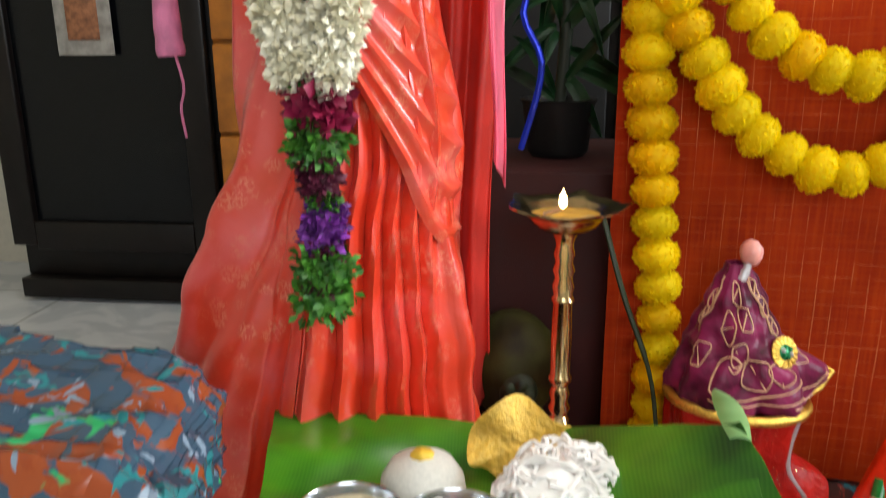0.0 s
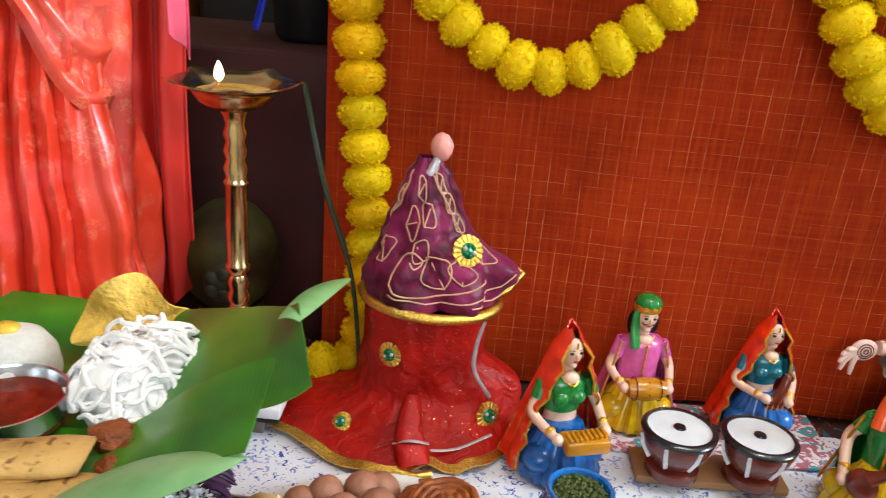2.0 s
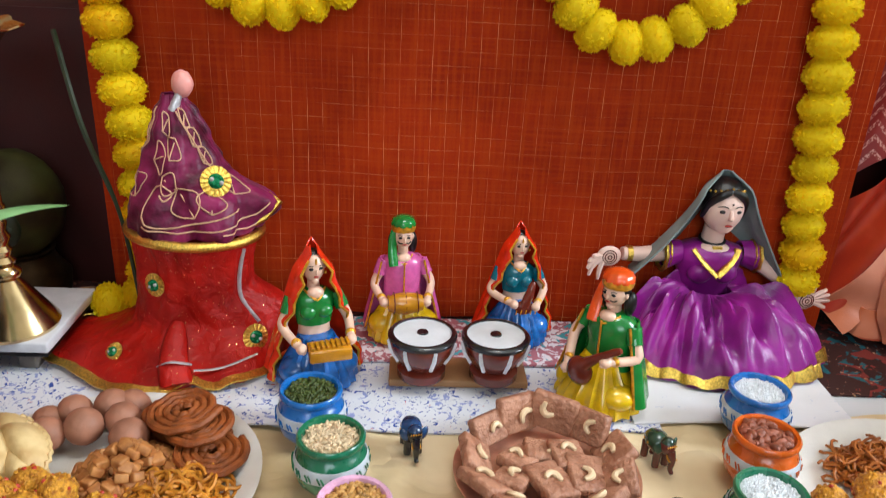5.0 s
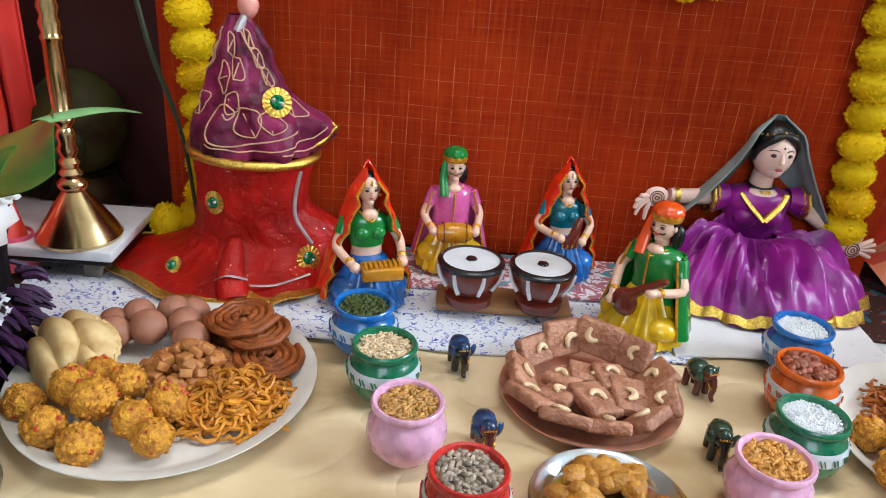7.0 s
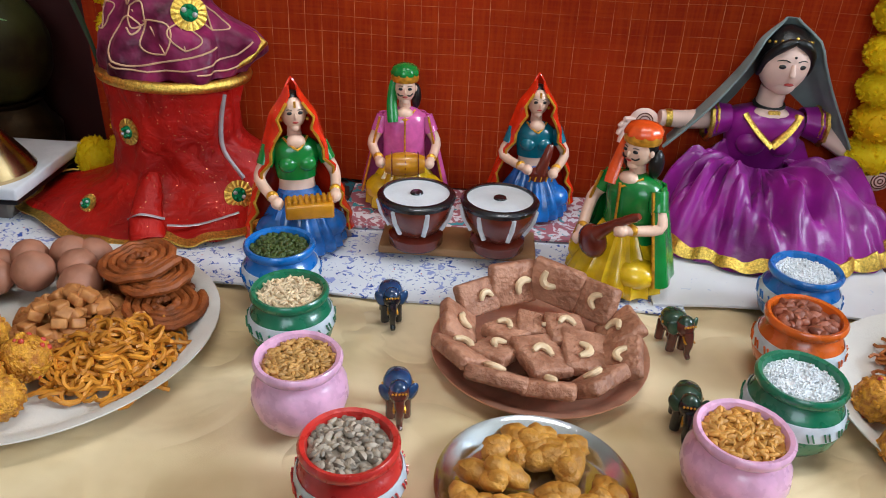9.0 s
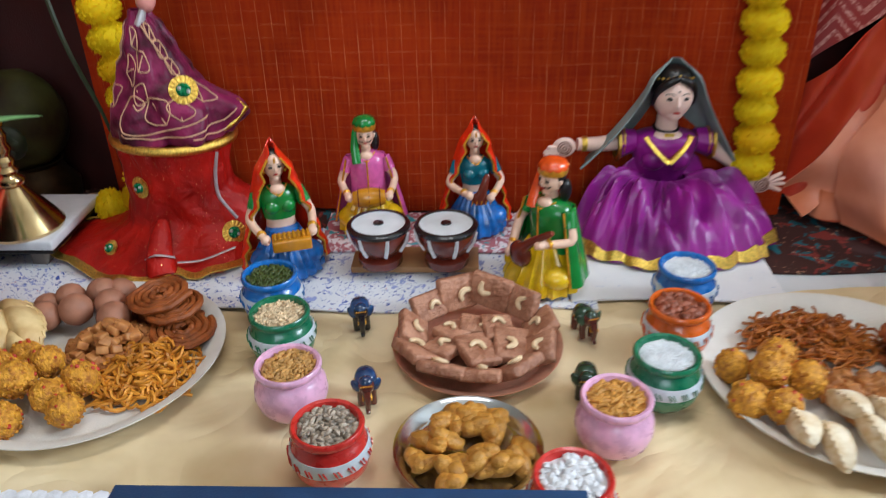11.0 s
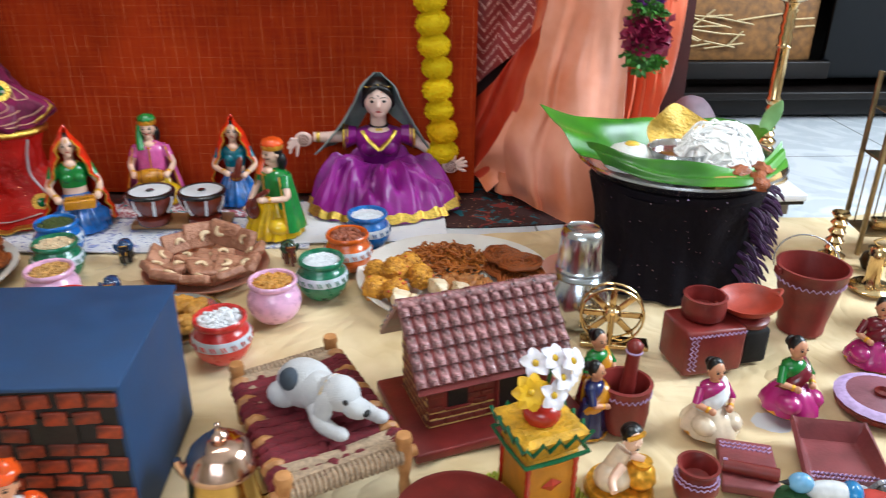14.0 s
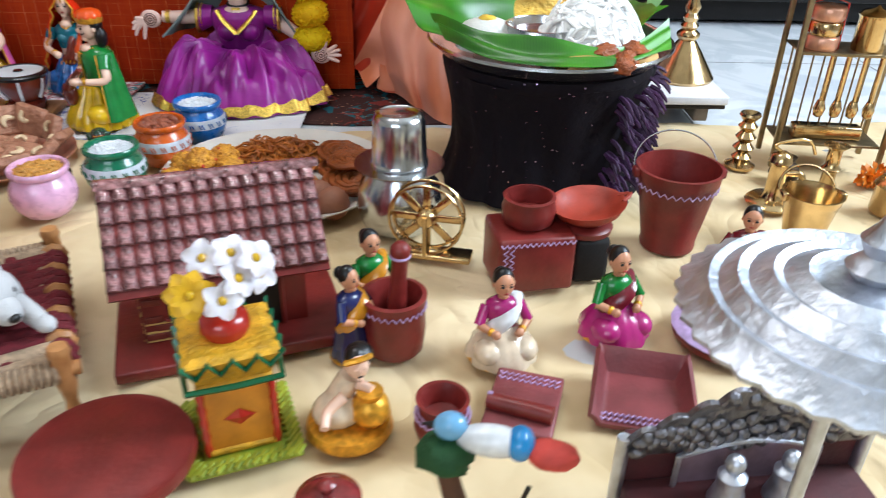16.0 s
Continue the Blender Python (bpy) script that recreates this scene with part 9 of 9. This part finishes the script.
def spice_board():
    root = thing("cutting_stand", "maroon clay cutting board with a raised painted end", "board", T(1.944, 0.428, 0.003, -16))
    part("board", Geo().box((0, 0, 0.008), (0.074, 0.098, 0.014), 0, 0.003), mat("mauve_red_clay", "7c3a3c", 0.42, vary=0.2, scale=26), root)
    part("roller", Geo().tube([(-0.036, -0.018, 0.022), (0.034, -0.024, 0.022)], [0.009, 0.0095], 0, 14), TERRA, root)
    b = Geo()
    for k in range(2):
        b.tube([(-0.033 + 0.066 * i / 20, 0.038 - 0.008 * k + 0.0022 * (-1) ** i, 0.0155) for i in range(21)], 0.0012, 0, 5)
    b.tube([(-0.036 + 0.0005 * i, -0.018, 0.0315) for i in range(12)], 0.002, 0, 5)
    part("painted_line", b, LILACPAINT, root, "lilac painted zigzag")


spice_board()

TRIM = GOLDPAINT
standing_form("toy_woman", "tiny clay woman in navy and gold saree by the mortar", T(1.753, 0.524, 0.003, 60), [BROWNSKIN, HAIR, INK, LIPRED, P_NAVY, P_NAVY, P_MUSTARD, TRIM], 0.98)
standing_form("toy_woman", "tiny clay woman in green and gold saree behind the mortar", T(1.772, 0.592, 0.003, 30), [BROWNSKIN, HAIR, INK, LIPRED, P_GREEN, P_MAROON, P_MUSTARD, TRIM], 1.05)
standing_form("toy_woman", "tiny seated clay woman in a white saree", T(1.926, 0.530, 0.003, 12), [BROWNSKIN, HAIR, INK, LIPRED, P_MAGENTA, CREAM, P_WHITE, TRIM], 1.12, seated=True)
standing_form("toy_woman", "tiny seated clay woman in a magenta saree", T(2.066, 0.576, 0.003, 20), [BROWNSKIN, HAIR, INK, LIPRED, P_GREEN, P_MAGENTA, P_MAROON, TRIM], 1.16, seated=True)
standing_form("toy_woman", "tiny seated clay woman in maroon beside the hand mill", T(2.265, 0.690, 0.003, -20), [BROWNSKIN, HAIR, INK, LIPRED, P_MAROON, P_MAGENTA, P_MAROON, TRIM], 1.14, seated=True)


def churn_figure():
    g = Geo()
    g.lathe([(0.0, 0.0), (0.040, 0.0), (0.043, 0.005), (0.040, 0.014), (0.0, 0.016)], 30, 0)
    g.ball((-0.010, 0.0, 0.028), (0.026, 0.022, 0.018), 1, 16, 10)
    g.lathe([(0.0, 0.014), (0.012, 0.016), (0.020, 0.028), (0.017, 0.042), (0.011, 0.047), (0.013, 0.054), (0.0, 0.055)], 20, 0, T(0.018, -0.014))
    limb(g, [(-0.010, 0.006, 0.034), (0.004, 0.004, 0.062)], 0.014, 0.011, 1, 5)
    limb(g, [(-0.006, -0.010, 0.050), (-0.024, -0.016, 0.040), (-0.030, -0.030, 0.034)], 0.006, 0.0045, 2, 6)
    limb(g, [(0.010, -0.004, 0.056), (0.020, -0.016, 0.056)], 0.006, 0.0045, 2, 4)
    head(g, (0.010, -0.002, 0.078), 0.66, 2, 3)
    g.ball((0.014, 0.006, 0.083), (0.014, 0.014, 0.012), 3, 14, 9)
    g.tube(curve_points([(-0.004, -0.010, 0.088), (0.010, -0.014, 0.092), (0.022, -0.006, 0.088)], 6), 0.003, 0, 6)
    mats = [GOLDPAINT, CREAM, SKIN, HAIR, P_GREEN]
    solid("butter_figurine", g, mats, "gold painted figurine of a crawling child with a pot", "figurine", T(1.762, 0.400, 0.003, 20, 1.05))


churn_figure()


def steel_vessel(x, y, wheel, label):
    root = thing("steel_vessel", label, "vessel", T(x, y, 0.003))
    part("pot", Geo().lathe([(0.0, 0.0), (0.040, 0.0), (0.056, 0.012), (0.064, 0.040), (0.060, 0.072), (0.046, 0.092), (0.044, 0.100), (0.064, 0.104), (0.066, 0.107), (0.0, 0.107)], 44), STEEL, root)
    part("tumbler", Geo().lathe([(0.0, 0.107), (0.0420, 0.107), (0.0430, 0.110), (0.0405, 0.114), (0.0392, 0.145), (0.0378, 0.172), (0.0345, 0.181), (0.028, 0.184), (0.026, 0.182), (0.0, 0.182)], 40), STEEL, root, "upturned steel tumbler")
    if not wheel:
        return
    w = thing("spinning_wheel", "tiny brass spinning wheel with flat spokes", "spinning wheel", T(1.838, 0.755, 0.003, -12))
    c = Vector((0, 0, 0.060))
    R = 0.052
    for yy in (-0.010, 0.010):
        part("rim", Geo().tube([(R * math.cos(i * 0.2618), yy, 0.060 + R * math.sin(i * 0.2618)) for i in range(24)], 0.0022, 0, 6, closed=True), BRASS, w)
    for i in range(8):
        a = i * math.pi / 4
        part("spoke", Geo().box((0.5 * R * math.cos(a), 0, 0.060 + 0.5 * R * math.sin(a)), (R * 0.92, 0.003, 0.011), 0, 0.001, rot=Euler((0, -a, 0))), BRASS, w)
        part("rung", Geo().tube([(R * math.cos(a), -0.010, 0.060 + R * math.sin(a)), (R * math.cos(a), 0.010, 0.060 + R * math.sin(a))], 0.002, 0, 6), BRASS, w)
    part("hub", Geo().lathe([(0.0, -0.016), (0.013, -0.016), (0.015, -0.008), (0.015, 0.008), (0.010, 0.014), (0, 0.014)], 20, 0, Matrix.Translation(c) @ Matrix.Rotation(math.pi / 2, 4, "X")), BRASS, w)
    part("base", Geo().box((0.008, 0, 0.004), (0.115, 0.034, 0.008), 0, 0.002), BRASS, w)
    for yy in (-0.014, 0.014):
        part("post", Geo().tube([(0, yy, 0.006), (0, yy, 0.066)], 0.0034, 0, 8), BRASS, w)


steel_vessel(1.797, 0.838, True, "steel water pot with an upturned tumbler")
steel_vessel(0.372, 0.775, False, "steel water pot with upturned tumbler near the stool")


def brass_rack():
    B = T(2.560, 1.120, 0.003, -6)
    root = thing("toy_rack", "tarnished brass toy kitchen rack with three shelves", "rack", B)
    old = mat("old_brass", "8c7a5c", 0.35, 0.9, vary=0.25, scale=40)
    W, D, H = 0.185, 0.085, 0.378
    for sx in (-1, 1):
        for sy2 in (-1, 1):
            part("post", Geo().box((sx * W / 2, sy2 * D / 2, H / 2), (0.009, 0.009, H), 0, 0.0015), old, root)
    for z in (0.045, 0.207, 0.303, 0.372):
        part("shelf", Geo().box((0, 0, z), (W - 0.010, D, 0.005), 0, 0.001), old, root)
    for i in range(9):
        part("rod", Geo().tube([(-0.078 + 0.0195 * i, 0.030, 0.047), (-0.078 + 0.0195 * i, 0.030, 0.205)], 0.0018, 0, 6), old, root)
    for i in range(4):
        x = -0.03 + 0.028 * i
        t = thing("ladle", "tiny brass ladle hanging in the rack", "ladle", B @ T(x, -0.030, 0.042), "ladles")
        part("shaft", Geo().tube([(0, 0, 0.080), (0, 0, 0.160)], 0.0042, 0, 7), BRASS, t)
        part("scoop", Geo().lathe([(0.0, 0.050), (0.008, 0.055), (0.0105, 0.068), (0.006, 0.082), (0, 0.083)], 14), BRASS, t)
    t = thing("tiffin_carrier", "tiny stacked brass tiffin carrier", "tiffin", B @ T(-0.048, -0.010, 0.2095))
    for i in range(3):
        part("tier", Geo().lathe([(0.0, 0.0), (0.025, 0.0), (0.027, 0.004), (0.027, 0.020), (0.024, 0.0235), (0, 0.0235)], 26, 0, T(0, 0, 0.0245 * i)), COPPER if i != 1 else BRASS, t)
    part("strap", Geo().tube([(-0.029, 0, 0.0), (-0.029, 0, 0.076), (0, 0, 0.086), (0.029, 0, 0.076), (0.029, 0, 0.0)], 0.002, 0, 6), P_RED, t, "red strap")
    t = thing("brass_can", "tiny straight brass can", "can", B @ T(0.030, -0.010, 0.2095))
    part("body", Geo().lathe([(0.0, 0.0), (0.026, 0.0), (0.027, 0.003), (0.026, 0.055), (0.029, 0.060), (0.022, 0.066), (0.006, 0.070), (0.0, 0.076)], 26), BRASS, t)
    t = thing("copper_pot", "round copper water pot on the rack", "pot", B @ T(-0.020, 0.0, 0.3745))
    part("body", Geo().lathe([(0.0, 0.0), (0.024, 0.0), (0.020, 0.006), (0.036, 0.022), (0.041, 0.036), (0.034, 0.050), (0.020, 0.056), (0.024, 0.068), (0.021, 0.068), (0.017, 0.056), (0, 0.054)], 30), COPPER, t)
    t = thing("brass_box", "tiny ornate brass box on the shelf", "box", B @ T(0.0, 0.0, 0.0475))
    part("body", Geo().box((0, -0.008, 0.013), (0.12, 0.030, 0.024), 0, 0.004), BRASS, t)


brass_rack()


def turned(x, y, prof, m, name, label, cat, s=1.0, rz=0):
    root = thing(name, label, cat, T(x, y, 0.003, rz, s))
    part("body", Geo().lathe(prof, 26), m, root)
    return root


turned(2.405, 1.085, [(0.0, 0.0), (0.026, 0.0), (0.027, 0.005), (0.014, 0.012), (0.018, 0.020), (0.010, 0.028), (0.019, 0.038), (0.010, 0.048), (0.018, 0.058), (0.010, 0.068), (0.017, 0.078), (0.010, 0.086), (0.019, 0.098), (0.017, 0.102), (0.0, 0.096)], BRASS, "candlestick", "turned brass candlestick with beaded stem", "candlestick")


def hand_pump():
    root = thing("toy_pump", "tiny brass hand pump on a round base", "toy pump", T(2.405, 0.935, 0.003))
    part("base", Geo().lathe([(0.0, 0.0), (0.040, 0.0), (0.042, 0.004), (0.036, 0.010), (0.0, 0.012)], 30), BRASS, root)
    part("barrel", Geo().lathe([(0.0, 0.010), (0.018, 0.011), (0.014, 0.020), (0.014, 0.070), (0.018, 0.074), (0.016, 0.086), (0.006, 0.092), (0.0, 0.093)], 22), BRASS, root)
    part("spout", Geo().tube(curve_points([(0.010, -0.004, 0.056), (0.030, -0.012, 0.058), (0.036, -0.014, 0.046)], 6), 0.0055, 0, 8), BRASS, root)
    part("lever", Geo().tube(curve_points([(0.0, 0.0, 0.090), (-0.014, 0.0, 0.104), (0.034, 0.0, 0.112), (0.052, 0.0, 0.088)], 10), 0.0028, 0, 7), BRASS, root)


hand_pump()
bucket(2.405, 0.815, 0.028, 0.042, 0.078, BRASS, "tiny polished brass bucket", False)
turned(2.500, 0.955, [(0.0, 0.0), (0.030, 0.0), (0.030, 0.006), (0.012, 0.012), (0.011, 0.050), (0.016, 0.056), (0.011, 0.062), (0.011, 0.088), (0.020, 0.096), (0.0, 0.100)], BRASS, "brass_stand", "slim turned brass stand", "stand")
turned(2.590, 0.905, [(0.0, 0.0), (0.032, 0.0), (0.034, 0.004), (0.033, 0.044), (0.036, 0.048), (0.028, 0.060), (0.010, 0.066), (0.008, 0.074), (0, 0.076)], BRASS, "brass_jar", "short lidded brass jar", "jar")
turned(2.460, 1.025, [(0.0, 0.0), (0.020, 0.0), (0.026, 0.014), (0.022, 0.030), (0.012, 0.036), (0.016, 0.046), (0.0, 0.042)], mat("dark_bronze", "5a4a34", 0.35, 0.9), "bronze_pot", "small dark bronze pot", "pot")
of = Geo()
rnd0 = random.Random(3)
for i in range(5):
    petal_cluster(of, (0.02 * i - 0.04, 0.008 * (i % 2), 0.016), 60, 0.012, 0.014, 0.005, rnd0, 0)
solid("orange_flowers", of, mat("orange_petal", "d97a10", 0.55, vary=0.2, bump=0, island=0.2), "loose fluffy orange flower heads on the cloth", "flowers", T(2.640, 1.010, 0.004))
turned(2.330, 0.470, [(0.0, 0.0), (0.030, 0.0), (0.045, 0.006), (0.060, 0.014), (0.062, 0.016), (0.056, 0.015), (0.040, 0.009), (0.0, 0.006)], TERRA_IN, "clay_dish", "shallow orange-red clay dish", "dish")


def silver_umbrella():
    root = thing("silver_umbrella", "embossed silver ritual umbrella over the throne", "umbrella", T(2.115, 0.205, 0.003))
    rip = lambda p, a: (p[0] * (1 + (0.018 * math.cos(a * 34) if math.hypot(p[0], p[1]) > 0.105 else 0)), p[1] * (1 + (0.018 * math.cos(a * 34) if math.hypot(p[0], p[1]) > 0.105 else 0)), p[2])
    prof = [(0.0, 0.312), (0.016, 0.311), (0.030, 0.307), (0.036, 0.310), (0.050, 0.303), (0.056, 0.306), (0.070, 0.298), (0.077, 0.301), (0.088, 0.292), (0.094, 0.294), (0.102, 0.286), (0.112, 0.281), (0.112, 0.278), (0.100, 0.282), (0.060, 0.296), (0.0, 0.304)]
    part("canopy", Geo().lathe(list(reversed(prof)), 136, 0, None, rip), SILVER, root)
    part("finial", Geo().lathe([(0.0, 0.306), (0.012, 0.309), (0.018, 0.318), (0.009, 0.327), (0.014, 0.337), (0.007, 0.347), (0.003, 0.357), (0, 0.358)], 22), SILVER, root)
    part("pole", Geo().tube([(0, 0, 0.006), (0, 0, 0.306)], 0.0055, 0, 10), SILVER, root)
    part("foot", Geo().lathe([(0.0, 0.0), (0.030, 0.0), (0.031, 0.004), (0.010, 0.010), (0.0, 0.010)], 24), SILVER, root)


silver_umbrella()


def throne():
    B = T(2.128, 0.318, 0.003, 6)
    root = thing("silver_throne", "small throne with tarnished silver crest and maroon velvet", "throne", B)
    mv = mat("maroon_velvet", "4a1418", 0.75, vary=0.25, scale=30, sheen=0.4)
    part("seat", Geo().box((0, -0.038, 0.016), (0.225, 0.070, 0.030), 0, 0.003), mv, root)
    part("back_panel", Geo().box((0, 0.002, 0.042), (0.225, 0.010, 0.084), 0, 0.003), mv, root)

    def top(t):
        return 0.082 + 0.058 * (1 - abs(2 * t - 1)) ** 0.9 + 0.006 * abs(math.sin(t * 9 * math.pi))
    g = Geo().sheet(lambda u, v: (-0.116 + 0.232 * u, -0.006 - 0.004 * v, lerp2(0.066, top(u), v)), 54, 8, 0.006)
    knobs = []
    for i in range(60):
        u = 0.05 + 0.90 * ((i * 0.618) % 1)
        zz = lerp2(0.072, top(u) - 0.006, (i * 0.37) % 1)
        knobs.append(Matrix.Translation((-0.116 + 0.232 * u, -0.012, zz)) @ Matrix.Rotation(i * 1.3, 4, "Y"))
    crest = part("crest", g, DARKSILVER, root, "scalloped tarnished silver crest")
    knob = Geo().ball((0, 0, 0), (0.009, 0.005, 0.006), 0, 8, 6).mesh("knob", DARKSILVER)
    for m in knobs:
        part("knob", knob, None, crest, at=m)
    for e in (-1, 1):
        part("side_post", Geo().tube([(e * 0.116, -0.006, 0.0), (e * 0.116, -0.006, 0.086)], 0.0062, 0, 10), SILVER, root)
    f = Geo().sheet(lambda u, v: (-0.066 + 0.132 * u, -0.010, lerp2(0.031, 0.066 + 0.014 * math.sin(math.pi * u), v)), 20, 6, 0.003)
    part("inner_plate", f, mat("lilac_grey_plate", "8a7480", 0.4, 0.5, vary=0.2), root, "lilac-grey engraved plate")
    part("plate_rim", Geo().tube([(-0.066, -0.014, 0.031)] + [(-0.066 + 0.132 * i / 20, -0.014, 0.066 + 0.014 * math.sin(math.pi * i / 20)) for i in range(21)] + [(0.066, -0.014, 0.031)], 0.003, 0, 6), SILVER, root)
    for e in (-1, 1):
        d = Geo().lathe([(0.0, 0.031), (0.017, 0.031), (0.012, 0.050), (0.013, 0.062), (0.006, 0.068), (0.0, 0.068)], 16, 0, T(e * 0.026, -0.036)).ball((e * 0.026, -0.036, 0.075), (0.009, 0.009, 0.010), 0, 12, 8)
        solid("silver_idol", d, SILVER, "tiny plain silver idol on the throne", "idol", B, "silver idols")


throne()


def bird_tree():
    root = thing("bird_tree", "toy tree with a brown trunk and red flowers", "toy tree", T(1.880, 0.150, 0.003))
    bark = mat("brown_bark", "5a3a26", 0.8, vary=0.3, scale=60, bump=0.8)
    part("trunk", Geo().tube(curve_points([(0.0, 0.0, 0.0), (0.004, 0.004, 0.06), (-0.010, 0.012, 0.12), (-0.026, 0.028, 0.175)], 12), [0.018, 0.014, 0.012, 0.011, 0.0105, 0.010, 0.010, 0.0095, 0.009, 0.0085, 0.008, 0.0075, 0.007], 0, 10), bark, root)
    part("twig", Geo().tube(curve_points([(0.000, 0.008, 0.10), (0.022, 0.02, 0.14), (0.030, 0.02, 0.165)], 8), 0.0018, 0, 6), INK, root)
    part("leaf_ball", Geo().ball((-0.026, 0.030, 0.186), (0.020, 0.018, 0.014), 0, 14, 10, rough=0.3), mat("dark_green_felt", "1b4a22", 0.8, bump=0.8), root)
    rm = mat("crimson_felt", "a01a1a", 0.7, vary=0.25, bump=0.5)
    gm2 = mat("green_felt", "1d5a30", 0.7, bump=0.4)
    for x, y, z in ((-0.028, 0.022, 0.105), (0.030, 0.026, 0.108), (0.050, 0.010, 0.09)):
        g = Geo()
        for i in range(6):
            a = i * 1.047
            g.ball((x + 0.011 * math.cos(a), y + 0.011 * math.sin(a), z), (0.012, 0.009, 0.004), 0, 9, 6, Euler((0.3 * math.sin(a), -0.3 * math.cos(a), a)))
        part("red_flower", g, rm, root)
        g = Geo()
        blade(g, (x, y, z - 0.004), (x + 0.030, y + 0.014, z + 0.002), 0.008, 0.006)
        blade(g, (x, y, z - 0.004), (x - 0.024, y + 0.018, z + 0.004), 0.008, 0.006)
        part("leaf", g, gm2, root)
    b = thing("toy_bird", "little toy bird with blue head and red tail", "toy bird", T(1.884, 0.176, 0.204, -10, 0.82))
    part("body", Geo().ball((0.0, 0, 0), (0.030, 0.014, 0.013), 0, 16, 10), P_WHITE, b)
    part("head", Geo().ball((-0.034, 0.003, 0.007), (0.0145, 0.012, 0.012), 0, 14, 9), painted("sky_blue_gloss", "6fa6cc"), b, "pale blue head")
    part("beak", Geo().lathe([(0.004, 0.0), (0.0, 0.012)], 8, 0, Matrix.Translation((-0.047, 0.003, 0.006)) @ Matrix.Rotation(-math.pi / 2, 4, "Y")), INK, b)
    part("wing_band", Geo().ball((0.022, 0, 0.001), (0.012, 0.0155, 0.0140), 0, 14, 9), painted("bright_blue_gloss", "2a86c4"), b, "bright blue wing band")
    part("tail", Geo().ball((0.048, -0.003, -0.004), (0.022, 0.015, 0.011), 0, 14, 9, rough=0.15), mat("coral_felt", "c8463c", 0.7, bump=0.4), b, "coral red tail")


bird_tree()
